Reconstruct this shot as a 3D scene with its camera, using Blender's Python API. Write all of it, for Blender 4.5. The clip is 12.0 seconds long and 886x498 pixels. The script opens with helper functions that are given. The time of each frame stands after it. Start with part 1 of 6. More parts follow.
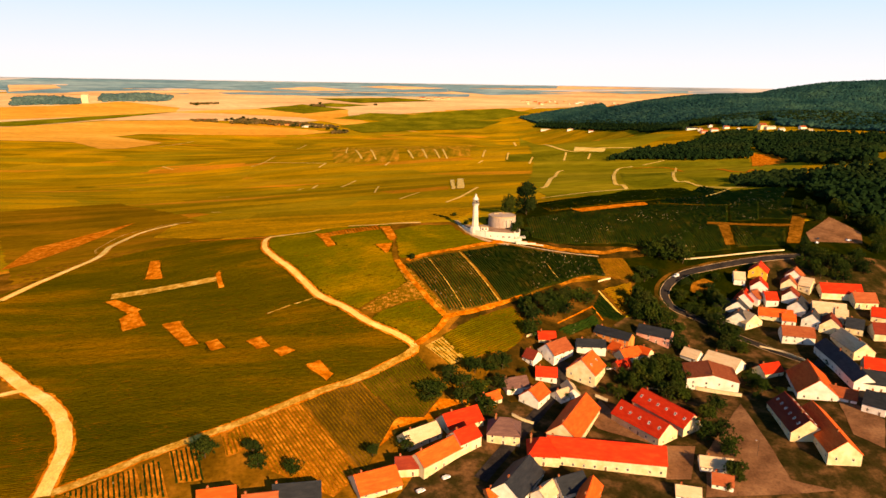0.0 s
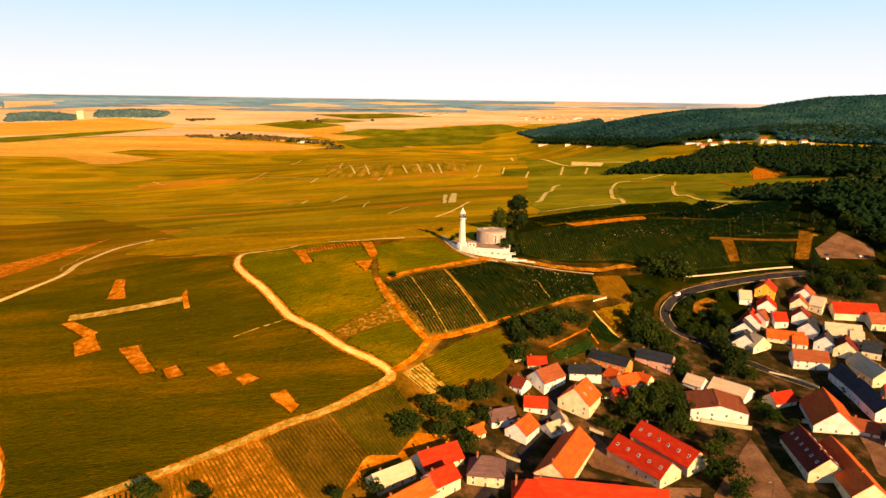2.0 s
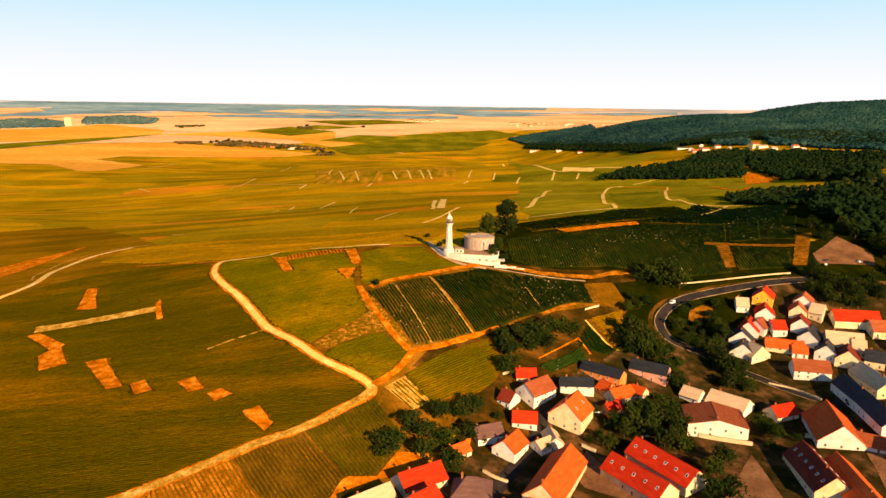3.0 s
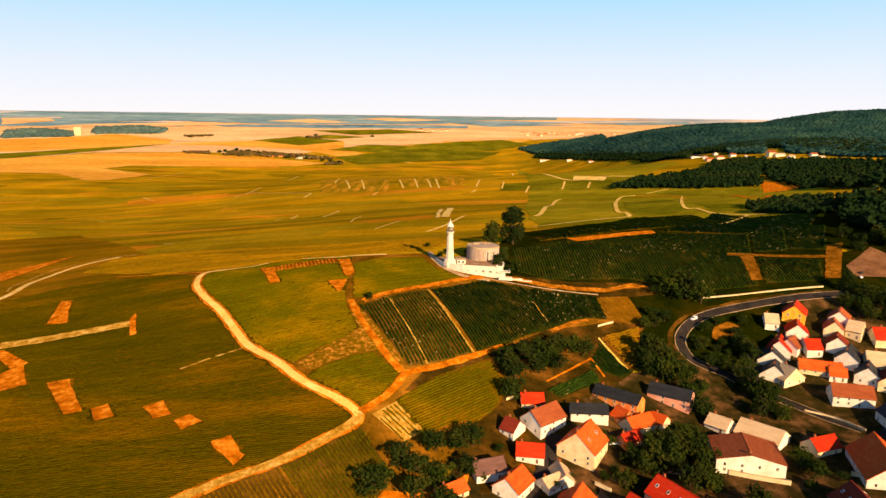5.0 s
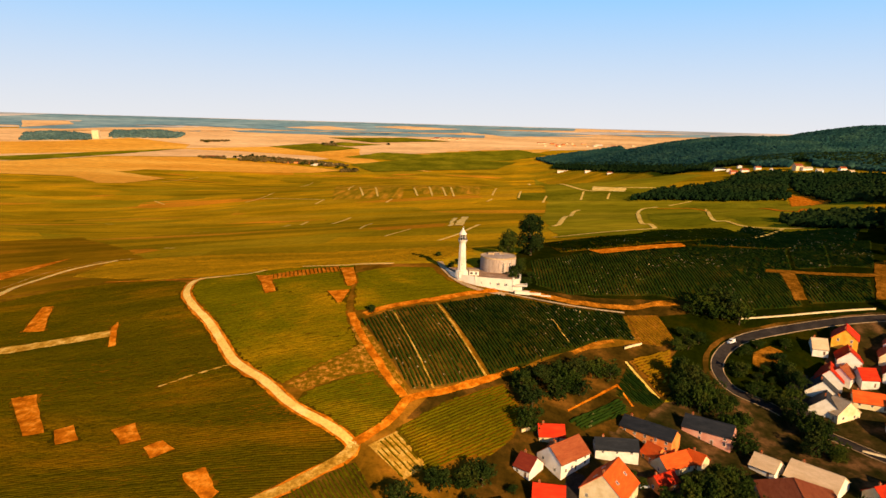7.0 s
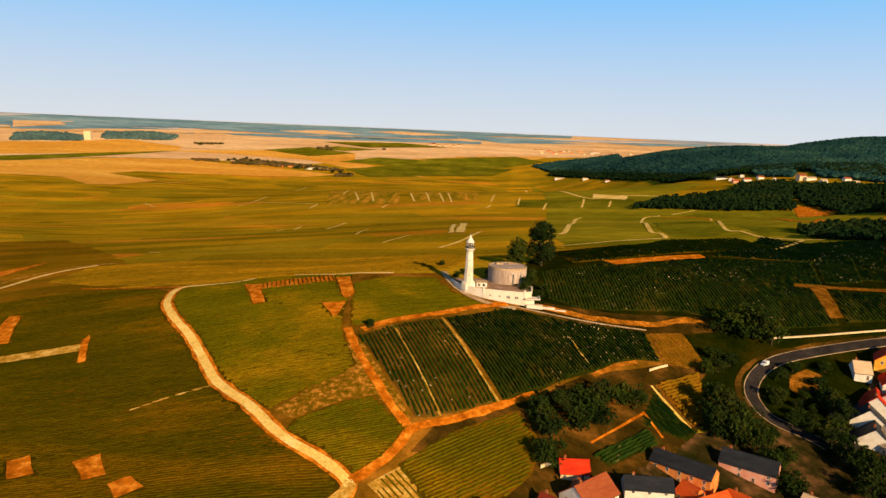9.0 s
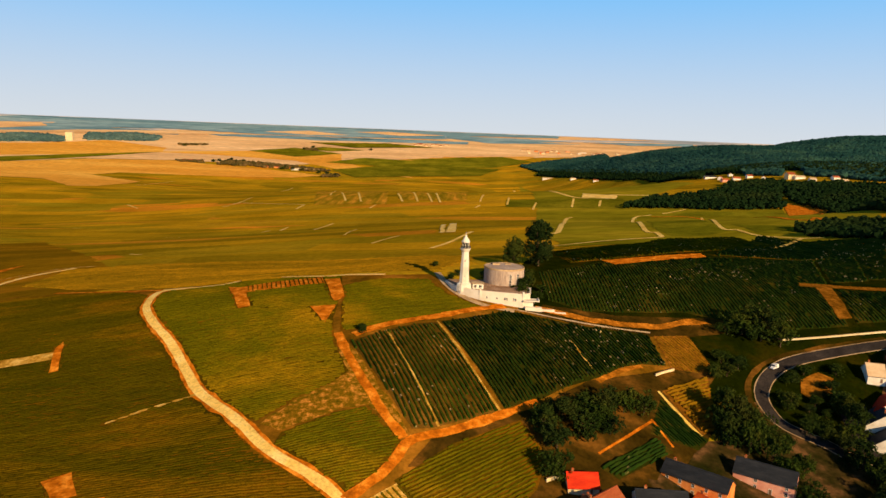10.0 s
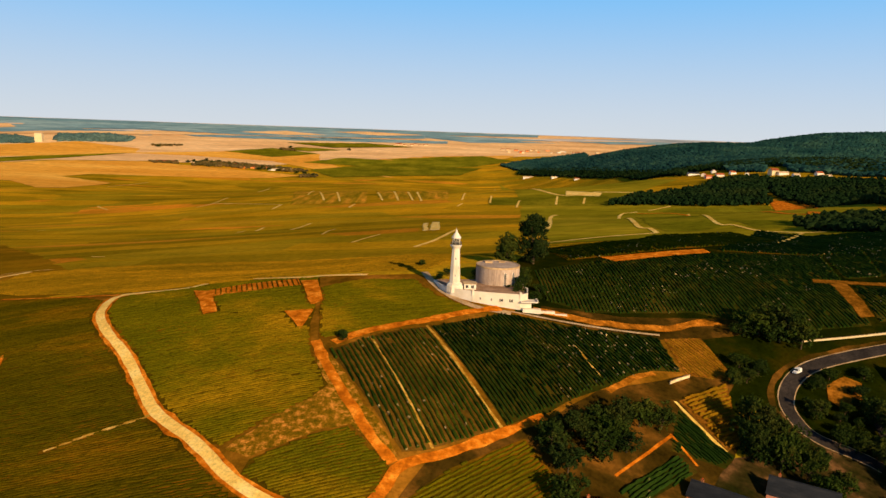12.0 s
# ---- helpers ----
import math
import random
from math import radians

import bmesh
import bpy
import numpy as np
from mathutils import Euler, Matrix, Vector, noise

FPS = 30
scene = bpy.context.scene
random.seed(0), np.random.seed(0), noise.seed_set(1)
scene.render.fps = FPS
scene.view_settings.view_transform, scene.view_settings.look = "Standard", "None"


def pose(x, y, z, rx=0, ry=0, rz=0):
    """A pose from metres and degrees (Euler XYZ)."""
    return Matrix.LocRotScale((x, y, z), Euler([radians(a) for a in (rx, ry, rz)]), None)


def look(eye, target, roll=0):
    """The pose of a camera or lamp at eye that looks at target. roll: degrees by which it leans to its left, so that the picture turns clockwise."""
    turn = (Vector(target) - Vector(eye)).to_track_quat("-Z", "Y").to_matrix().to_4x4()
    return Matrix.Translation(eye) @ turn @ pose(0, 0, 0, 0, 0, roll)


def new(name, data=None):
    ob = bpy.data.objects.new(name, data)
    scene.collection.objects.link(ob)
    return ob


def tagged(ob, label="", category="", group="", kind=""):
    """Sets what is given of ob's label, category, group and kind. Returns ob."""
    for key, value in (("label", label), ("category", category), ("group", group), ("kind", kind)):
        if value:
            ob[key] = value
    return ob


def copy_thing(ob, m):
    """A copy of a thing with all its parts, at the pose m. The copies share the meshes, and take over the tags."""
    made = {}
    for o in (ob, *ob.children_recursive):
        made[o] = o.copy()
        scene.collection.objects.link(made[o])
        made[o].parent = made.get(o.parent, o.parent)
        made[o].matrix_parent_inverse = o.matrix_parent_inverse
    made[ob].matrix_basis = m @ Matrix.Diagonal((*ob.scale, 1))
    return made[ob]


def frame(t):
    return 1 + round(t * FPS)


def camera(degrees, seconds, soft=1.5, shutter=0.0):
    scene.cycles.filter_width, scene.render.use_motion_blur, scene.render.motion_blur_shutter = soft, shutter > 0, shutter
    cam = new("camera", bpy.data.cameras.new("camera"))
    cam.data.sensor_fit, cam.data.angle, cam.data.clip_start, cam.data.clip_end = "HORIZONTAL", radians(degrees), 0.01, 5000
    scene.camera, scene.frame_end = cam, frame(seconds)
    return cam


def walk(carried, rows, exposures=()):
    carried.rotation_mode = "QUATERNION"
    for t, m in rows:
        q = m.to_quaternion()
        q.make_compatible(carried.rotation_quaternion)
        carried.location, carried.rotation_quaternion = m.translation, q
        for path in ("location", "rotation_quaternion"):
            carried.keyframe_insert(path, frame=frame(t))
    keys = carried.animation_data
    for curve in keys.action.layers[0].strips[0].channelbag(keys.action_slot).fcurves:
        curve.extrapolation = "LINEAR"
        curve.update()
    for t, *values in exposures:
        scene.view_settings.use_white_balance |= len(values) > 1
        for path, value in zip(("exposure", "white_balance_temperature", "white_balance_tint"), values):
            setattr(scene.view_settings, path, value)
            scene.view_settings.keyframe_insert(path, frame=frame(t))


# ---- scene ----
# ---------------------------------------------------------------- camera
cam = camera(65.2, 12.0, soft=1.5)
ROWS = [
    (0.0, 0.43, 0.13, 117.69, 76.035, -0.869, -0.021),
    (0.5, 3.70, 8.63, 115.71, 76.385, -0.817, -0.873),
    (1.0, 6.09, 16.58, 113.97, 76.701, -0.789, -1.688),
    (1.5, 8.48, 26.12, 111.77, 77.069, -0.834, -0.597),
    (2.0, 11.92, 35.89, 109.74, 77.380, -0.807, -0.082),
    (2.5, 14.45, 45.61, 107.60, 77.673, -0.772, -0.404),
    (3.0, 16.73, 55.28, 105.45, 77.942, -0.752, -0.736),
    (3.5, 18.70, 64.86, 103.46, 78.177, -0.784, -0.384),
    (5.5, 25.48, 103.82, 94.99, 79.008, -0.854, 0.368),
    (6.0, 26.26, 113.85, 92.81, 79.234, -1.191, 0.953),
    (6.5, 26.74, 123.31, 90.99, 79.461, -1.475, 1.668),
    (7.0, 26.29, 133.04, 89.41, 79.592, -1.585, 1.547),
    (9.0, 18.74, 168.36, 84.21, 80.130, -2.353, 1.157),
    (9.5, 16.32, 176.59, 82.72, 80.171, -2.322, 0.584),
    (10.0, 14.38, 185.71, 80.65, 80.241, -2.247, 0.029),
    (10.5, 12.49, 194.48, 78.54, 80.269, -2.161, -0.796),
    (11.0, 11.62, 202.76, 76.63, 80.304, -2.058, -1.406),
    (11.5, 10.83, 211.68, 74.43, 80.334, -2.051, -1.300),
    (12.0, 10.25, 220.06, 72.67, 80.360, -1.984, -1.735),
]
walk(cam, [(t, pose(x, y, z, rx, ry, rz)) for t, x, y, z, rx, ry, rz in ROWS],
     exposures=[(0, 0.92, 7450, 27), (3.5, 0.95, 7300, 27), (7, 0.62, 6850, 23), (9, 0.46, 6540, 19), (12, 0.38, 6430, 18)])

# ---------------------------------------------------------------- light
SUN_ELEV, SUN_AZ = 21.5, 150.0          # degrees; azimuth counted clockwise from +y
world = bpy.data.worlds.new("sky")
scene.world = world
world.use_nodes = True
wn = world.node_tree
sky = wn.nodes.new("ShaderNodeTexSky")
sky.sky_type = "NISHITA"
sky.sun_disc = False
sky.sun_elevation, sky.sun_rotation = radians(SUN_ELEV), radians(SUN_AZ)
sky.altitude, sky.air_density, sky.dust_density, sky.ozone_density = 700, 0.86, 0.45, 1.4
wn.nodes["Background"].inputs[1].default_value = 0.07


def sky_mix(how, a, b):
    """Two sky colours, or sockets, mixed."""
    m = wn.nodes.new("ShaderNodeMix")
    m.data_type, m.blend_type, m.inputs[0].default_value = "RGBA", how, 1.0
    for sock, val in ((m.inputs[6], a), (m.inputs[7], b)):
        if isinstance(val, tuple):
            sock.default_value = val
        else:
            wn.links.new(val, sock)
    return m


def by_height(lo, hi):
    """0 below one height of the sky, 1 above another."""
    r = wn.nodes.new("ShaderNodeMapRange")
    r.interpolation_type = "SMOOTHSTEP"
    r.inputs["From Min"].default_value, r.inputs["From Max"].default_value = lo, hi
    wn.links.new(up.outputs["Z"], r.inputs["Value"])
    return r.outputs[0]


# summer haze, milky at the skyline, bluer above it, thinning out towards the clear sky overhead
up = wn.nodes.new("ShaderNodeSeparateXYZ")
wn.links.new(wn.nodes.new("ShaderNodeTexCoord").outputs["Generated"], up.inputs[0])
clear = sky_mix("MULTIPLY", sky.outputs[0], (0.62, 0.8, 0.95, 1.0))
haze = sky_mix("MIX", (7.4, 8.0, 7.75, 1.0), (1.25, 5.6, 10.2, 1.0))
wn.links.new(by_height(-0.06, 0.27), haze.inputs[0])
whole = sky_mix("MIX", haze.outputs[2], clear.outputs[2])
wn.links.new(by_height(0.18, 0.5), whole.inputs[0])
wn.links.new(whole.outputs[2], wn.nodes["Background"].inputs[0])
sun = new("sun", bpy.data.lights.new("sun", "SUN"))
sun.data.energy, sun.data.angle, sun.data.color = 5.0, radians(0.6), (1.0, 0.73, 0.36)
az, el = radians(SUN_AZ), radians(SUN_ELEV)
sun_from = Vector((math.sin(az) * math.cos(el), math.cos(az) * math.cos(el), math.sin(el)))
sun.matrix_world = look(sun_from * 300, (0, 0, 0))

# ---------------------------------------------------------------- the lie of the land
NEAR_X, NEAR_Y, NEAR_S = range(-340, 381, 80), range(300, 701, 80), 62.0
NEAR = (
    (-0.1, -1, 0.6, 6.3, 3.5, 12.1, 8.1, 11.5, 12, 4.7),
    (1, 1.8, 7.7, 7.7, 11.1, -5.4, 6.6, 11.3, 9.5, 10.2),
    (3, 0.2, 2, 1.9, 19.2, 18.6, 8.9, -4.3, 5.7, 2.2),
    (3.7, 1.6, 10.7, 17.9, 11.9, 9, 11.6, 16.3, 22.5, -0),
    (1.6, 5.2, 8.2, 5.8, 16.3, 18, 11.8, 12.2, 1.4, 16.5),
    (-3.5, 1.9, 2.3, 0.7, 2.3, 5.3, 10.3, 13.7, 1.8, 13.1),
)
MID_X, MID_Y, MID_S = (-1000, -500, 0, 500, 1000, 1600), (0, 400, 800, 1200, 1600, 2100, 2700), 400.0
MID = (
    (16.8, -2.9, 82, 96.9, 74.7, -35.7),
    (26.2, 32.5, -56.8, -202.5, 113.1, 35.4),
    (-48.8, 36.3, 105.6, 200.4, 144, 25),
    (114.1, -45.3, -13.2, -108.6, -40.8, 81.4),
    (-82.9, 32.2, 28.8, 91.8, 34.4, 114.5),
    (30.5, 3, 26.9, -13, 106.7, 4.1),
    (-6.8, -29.6, 44.7, -78.1, 63.2, 22.3),
)

RIDGE_X = (0, 200, 350, 430, 500, 600, 700, 800, 900, 1000, 1100, 1200, 1300, 1400, 1500, 1700, 1900, 2200, 4200)
RIDGE = (2, 8, 22, 38, 56, 83, 111, 135, 152, 161, 167, 169, 170, 178, 204, 242, 260, 284, 400)


def height(x, y):
    """Height of the ground: knolls near by, broad swells, the wooded ridge, and the plain that climbs to the skyline."""
    x, y = np.asarray(x, float), np.asarray(y, float)
    z = np.full(np.broadcast(x, y).shape, -150.0)
    for xs, ys, s, table in ((NEAR_X, NEAR_Y, NEAR_S, NEAR), (MID_X, MID_Y, MID_S, MID)):
        ex = [np.exp(-(x - c) ** 2 / (2 * s * s)) for c in xs]
        for cy, row in zip(ys, table):
            ey = np.exp(-(y - cy) ** 2 / (2 * s * s))
            for e, h in zip(ex, row):
                z = z + h * e * ey
    z = z + np.interp(x, RIDGE_X, RIDGE) * np.exp(-((y - 3150) / 620.0) ** 2)
    e = np.clip((y - 2900) / 1900.0, 0, 1) ** 1.6
    return z * (1 - e) + np.maximum(70.0, z) * e


def h1(x, y):
    return float(height(x, y))


# ---------------------------------------------------------------- materials
def nodes_of(name):
    m = bpy.data.materials.new(name)
    m.use_nodes = True
    return m, m.node_tree, m.node_tree.nodes["Principled BSDF"]


def add(tree, kind, **sets):
    n = tree.nodes.new(kind)
    for k, v in sets.items():
        n.inputs[k].default_value = v
    return n


def rgba(c):
    return (c[0], c[1], c[2], 1.0)


def ramp(tree, stops):
    r = tree.nodes.new("ShaderNodeValToRGB")
    e = r.color_ramp.elements
    while len(e) < len(stops):
        e.new(0.5)
    for el_, (p, c) in zip(e, stops):
        el_.position, el_.color = p, rgba(c)
    return r


def blend(tree, fac, a, b, how="MIX"):
    m = tree.nodes.new("ShaderNodeMix")
    m.data_type, m.blend_type = "RGBA", how
    for sock, val in ((m.inputs[0], fac), (m.inputs[6], a), (m.inputs[7], b)):
        if isinstance(val, bpy.types.NodeSocket):
            tree.links.new(val, sock)
        elif isinstance(val, tuple):
            sock.default_value = rgba(val)
        else:
            sock.default_value = val
    return m.outputs[2]


def place(tree, scale=(1, 1, 1), turn=0.0, local=False):
    """Coordinates in metres, world or object, scaled and turned about z."""
    if local:
        src = tree.nodes.new("ShaderNodeTexCoord").outputs["Object"]
    else:
        src = tree.nodes.new("ShaderNodeNewGeometry").outputs["Position"]
    mp = tree.nodes.new("ShaderNodeMapping")
    mp.inputs["Rotation"].default_value = (0, 0, radians(turn))
    mp.inputs["Scale"].default_value = scale
    tree.links.new(src, mp.inputs[0])
    return mp.outputs[0]


def noise_of(tree, coords, scale, detail=4.0, rough=0.6):
    n = add(tree, "ShaderNodeTexNoise", Scale=scale, Detail=detail, Roughness=rough)
    tree.links.new(coords, n.inputs["Vector"])
    return n.outputs["Fac"]


def noise_shift(tree, coords):
    """The same coordinates, bent a little."""
    n = add(tree, "ShaderNodeTexNoise", Scale=0.4, Detail=2.0)
    tree.links.new(coords, n.inputs["Vector"])
    v = tree.nodes.new("ShaderNodeVectorMath")
    v.operation = "ADD"
    tree.links.new(coords, v.inputs[0])
    tree.links.new(n.outputs["Color"], v.inputs[1])
    return v.outputs[0]


def bump(tree, bsdf, fac, strength, distance):
    b = add(tree, "ShaderNodeBump", Strength=strength, Distance=distance)
    tree.links.new(fac, b.inputs["Height"])
    tree.links.new(b.outputs[0], bsdf.inputs["Normal"])


def surface(name, dark, mid, light, coarse, fine, rough=0.9, relief=0.15, local=False, by_object=0.0, spec=0.0, stretch=(1, 1, 1), turn=0.0, grain=1.0):
    """Three tones mixed at two scales of noise, with relief; by_object shifts the tone from piece to piece."""
    m, t, b = nodes_of(name)
    co = place(t, stretch, turn, local)
    n1, n2 = noise_of(t, co, coarse, 5.0), noise_of(t, co, fine, 6.0, 0.7)
    r1 = ramp(t, [(0.32, dark), (0.5, mid), (0.68, light)])
    t.links.new(n1, r1.inputs[0])
    r2 = ramp(t, [(0.3, (1 - 0.38 * grain,) * 3), (0.5, (1, 1, 1)), (0.72, (1 + 0.3 * grain, 1 + 0.28 * grain, 1 + 0.22 * grain))])
    t.links.new(n2, r2.inputs[0])
    col = blend(t, 1.0, r1.outputs[0], r2.outputs[0], "MULTIPLY")
    if by_object:
        info = t.nodes.new("ShaderNodeObjectInfo")
        rr = ramp(t, [(0.0, (1 - by_object,) * 3), (1.0, (1 + by_object,) * 3)])
        t.links.new(info.outputs["Random"], rr.inputs[0])
        col = blend(t, 1.0, col, rr.outputs[0], "MULTIPLY")
    t.links.new(col, b.inputs["Base Color"])
    b.inputs["Roughness"].default_value = rough
    b.inputs["Specular IOR Level"].default_value = spec
    bump(t, b, n2, 0.6, relief)
    return m


def vineyard_land():
    """The open slope: long narrow parcels of vines in shades of olive, with fine rows and weedy patches."""
    m, t, b = nodes_of("vineyard_land")
    warp = noise_of(t, place(t, (1, 1, 1)), 0.004, 3.0)
    co = place(t, (0.0045, 0.019, 0.0), -9)
    shift = add(t, "ShaderNodeVectorMath")
    shift.operation = "ADD"
    comb = t.nodes.new("ShaderNodeCombineXYZ")
    t.links.new(warp, comb.inputs[1])
    t.links.new(co, shift.inputs[0])
    t.links.new(comb.outputs[0], shift.inputs[1])
    vo = add(t, "ShaderNodeTexVoronoi", Scale=1.0, Randomness=0.8)
    t.links.new(shift.outputs[0], vo.inputs["Vector"])
    sep = t.nodes.new("ShaderNodeSeparateColor")
    t.links.new(vo.outputs["Color"], sep.inputs[0])
    tone = ramp(t, [(0.0, (0.22, 0.143, 0.004)), (0.3, (0.36, 0.208, 0.005)), (0.55, (0.5, 0.255, 0.006)), (0.8, (0.265, 0.188, 0.006)), (0.93, (0.41, 0.228, 0.008)), (1.0, (0.6, 0.21, 0.012))])
    t.links.new(sep.outputs[0], tone.inputs[0])
    broad = ramp(t, [(0.3, (0.7, 0.72, 0.6)), (0.55, (1, 1, 1)), (0.75, (1.35, 1.2, 0.9))])
    t.links.new(noise_of(t, place(t), 0.006, 4.0), broad.inputs[0])
    col = blend(t, 1.0, tone.outputs[0], broad.outputs[0], "MULTIPLY")
    streak = ramp(t, [(0.3, (0.66, 0.7, 0.62)), (0.46, (1.08, 1.08, 1.08)), (0.6, (1.08, 1.08, 1.08)), (0.76, (1.38, 1.26, 1.05))])
    t.links.new(noise_of(t, place(t, (0.06, 1.0, 1), -7), 0.05, 6.0, 0.7), streak.inputs[0])
    col = blend(t, 1.0, col, streak.outputs[0], "MULTIPLY")
    fine = noise_of(t, place(t, (0.5, 1.4, 1)), 0.35, 5.0, 0.75)
    fr = ramp(t, [(0.28, (0.5, 0.5, 0.5)), (0.5, (1, 1, 1)), (0.75, (1.5, 1.4, 1.2))])
    t.links.new(fine, fr.inputs[0])
    col = blend(t, 1.0, col, fr.outputs[0], "MULTIPLY")
    t.links.new(col, b.inputs["Base Color"])
    b.inputs["Roughness"].default_value = 1.0
    b.inputs["Specular IOR Level"].default_value = 0.0
    bump(t, b, fine, 0.7, 0.8)
    return m


def leaves_of(name, dark, mid, light, coarse=0.05, by_object=0.0, stretch=(1, 1, 1), specks=0.0, vary=0.13):
    """Foliage: tone drifts over the plot and jumps from clump to clump."""
    m, t, b = nodes_of(name)
    co = place(t)
    r1 = ramp(t, [(0.3, dark), (0.5, mid), (0.72, light)])
    t.links.new(noise_of(t, place(t, stretch, -9), coarse, 5.0, 0.65), r1.inputs[0])
    r2 = ramp(t, [(0.28, (0.45, 0.5, 0.5)), (0.5, (1, 1, 1)), (0.75, (1.5, 1.45, 1.2))])
    fine = noise_of(t, co, 1.3, 4.0, 0.75)
    t.links.new(fine, r2.inputs[0])
    col = blend(t, 1.0, r1.outputs[0], r2.outputs[0], "MULTIPLY")
    isl = ramp(t, [(0.0, (1 - vary, 1 - vary * 0.85, 1 - vary)), (1.0, (1 + vary, 1 + vary * 0.75, 1 + vary * 0.4))])
    t.links.new(t.nodes.new("ShaderNodeNewGeometry").outputs["Random Per Island"], isl.inputs[0])
    col = blend(t, 1.0, col, isl.outputs[0], "MULTIPLY")
    if specks:
        vo = add(t, "ShaderNodeTexVoronoi", Scale=0.55)
        t.links.new(noise_shift(t, co), vo.inputs["Vector"])
        sep = t.nodes.new("ShaderNodeSeparateColor")
        t.links.new(vo.outputs["Color"], sep.inputs[0])
        pick = ramp(t, [(specks, (0, 0, 0)), (specks + 0.02, (1, 1, 1))])
        t.links.new(sep.outputs[0], pick.inputs[0])
        spot = ramp(t, [(0.3, (1, 1, 1)), (0.5, (0, 0, 0))])
        t.links.new(vo.outputs["Distance"], spot.inputs[0])
        area = ramp(t, [(0.5, (0, 0, 0)), (0.62, (1, 1, 1))])
        t.links.new(noise_of(t, co, 0.03, 3.0), area.inputs[0])
        fac = blend(t, 1.0, blend(t, 1.0, pick.outputs[0], spot.outputs[0], "MULTIPLY"), area.outputs[0], "MULTIPLY")
        col = blend(t, fac, col, (0.5, 0.34, 0.14))
    if by_object:
        info = t.nodes.new("ShaderNodeObjectInfo")
        rr = ramp(t, [(0.0, (1 - by_object, 1 - by_object, 1)), (1.0, (1 + by_object, 1 + by_object * 0.6, 1))])
        t.links.new(info.outputs["Random"], rr.inputs[0])
        col = blend(t, 1.0, col, rr.outputs[0], "MULTIPLY")
    t.links.new(col, b.inputs["Base Color"])
    b.inputs["Roughness"].default_value = 0.9
    b.inputs["Specular IOR Level"].default_value = 0.0
    bump(t, b, fine, 0.8, 0.25)
    return m


def tiles_of(name, dark, mid, light, rough=0.8):
    """Roof covering: courses along the slope, tone from tile to tile, streaks and lichen."""
    m, t, b = nodes_of(name)
    co = place(t, (1, 1, 1), 0, True)
    br = add(t, "ShaderNodeTexBrick", Scale=1.0)
    br.inputs["Brick Width"].default_value, br.inputs["Row Height"].default_value = 0.45, 0.38
    br.inputs["Mortar Size"].default_value = 0.03
    br.inputs["Color1"].default_value, br.inputs["Color2"].default_value = rgba(mid), rgba(tuple(0.8 * c for c in mid))
    br.inputs["Mortar"].default_value = rgba(tuple(0.45 * c for c in dark))
    t.links.new(co, br.inputs["Vector"])
    stain = noise_of(t, place(t, (0.25, 0.9, 0.9), 0, True), 0.7, 6.0, 0.7)
    sr = ramp(t, [(0.3, dark), (0.5, mid), (0.7, light)])
    t.links.new(stain, sr.inputs[0])
    col = blend(t, 0.62, br.outputs["Color"], sr.outputs[0])
    info = t.nodes.new("ShaderNodeObjectInfo")
    rr = ramp(t, [(0.0, (0.78, 0.78, 0.78)), (1.0, (1.15, 1.15, 1.15))])
    t.links.new(info.outputs["Random"], rr.inputs[0])
    col = blend(t, 1.0, col, rr.outputs[0], "MULTIPLY")
    t.links.new(col, b.inputs["Base Color"])
    b.inputs["Roughness"].default_value = rough
    b.inputs["Specular IOR Level"].default_value = 0.08
    bump(t, b, br.outputs["Fac"], -0.5, 0.05)
    return m


def plain_of(name, c, rough=0.5, metal=0.0, spec=0.5):
    m, t, b = nodes_of(name)
    r = ramp(t, [(0.3, tuple(0.85 * v for v in c)), (0.7, tuple(min(1, 1.1 * v) for v in c))])
    t.links.new(noise_of(t, place(t, local=True), 1.5), r.inputs[0])
    t.links.new(r.outputs[0], b.inputs["Base Color"])
    b.inputs["Roughness"].default_value, b.inputs["Metallic"].default_value = rough, metal
    b.inputs["Specular IOR Level"].default_value = spec
    return m


land = vineyard_land()
soil = surface("vineyard_soil", (0.0153, 0.0204, 0.0017), (0.0289, 0.0306, 0.00255), (0.0723, 0.0467, 0.0051), 0.05, 0.7)
dry = surface("dry_earth", (0.281, 0.0728, 0.003), (0.561, 0.148, 0.005), (0.854, 0.302, 0.024), 0.22, 0.9)
straw = surface("straw_grass", (0.28, 0.135, 0.01), (0.48, 0.25, 0.03), (0.7, 0.44, 0.11), 0.2, 0.8)
chalk = surface("chalk_gravel", (0.72, 0.44, 0.09), (0.86, 0.57, 0.14), (0.9, 0.68, 0.24), 0.08, 0.9)
rust_earth = surface("rust_earth", (0.188, 0.0675, 0.00375), (0.375, 0.124, 0.0075), (0.675, 0.234, 0.0188), 0.2, 0.8)
pale_grit = surface("pale_grit", (0.34, 0.225, 0.11), (0.44, 0.3, 0.16), (0.55, 0.4, 0.24), 0.1, 0.8)
asphalt = surface("asphalt", (0.0221, 0.0182, 0.0169), (0.0325, 0.0273, 0.0247), (0.0488, 0.039, 0.0338), 0.15, 1.2)
yard = surface("yard_grit", (0.128, 0.0595, 0.027), (0.2, 0.0945, 0.0432), (0.28, 0.14, 0.066), 0.08, 0.7)
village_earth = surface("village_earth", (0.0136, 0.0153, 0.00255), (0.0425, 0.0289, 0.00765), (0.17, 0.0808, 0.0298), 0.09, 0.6)
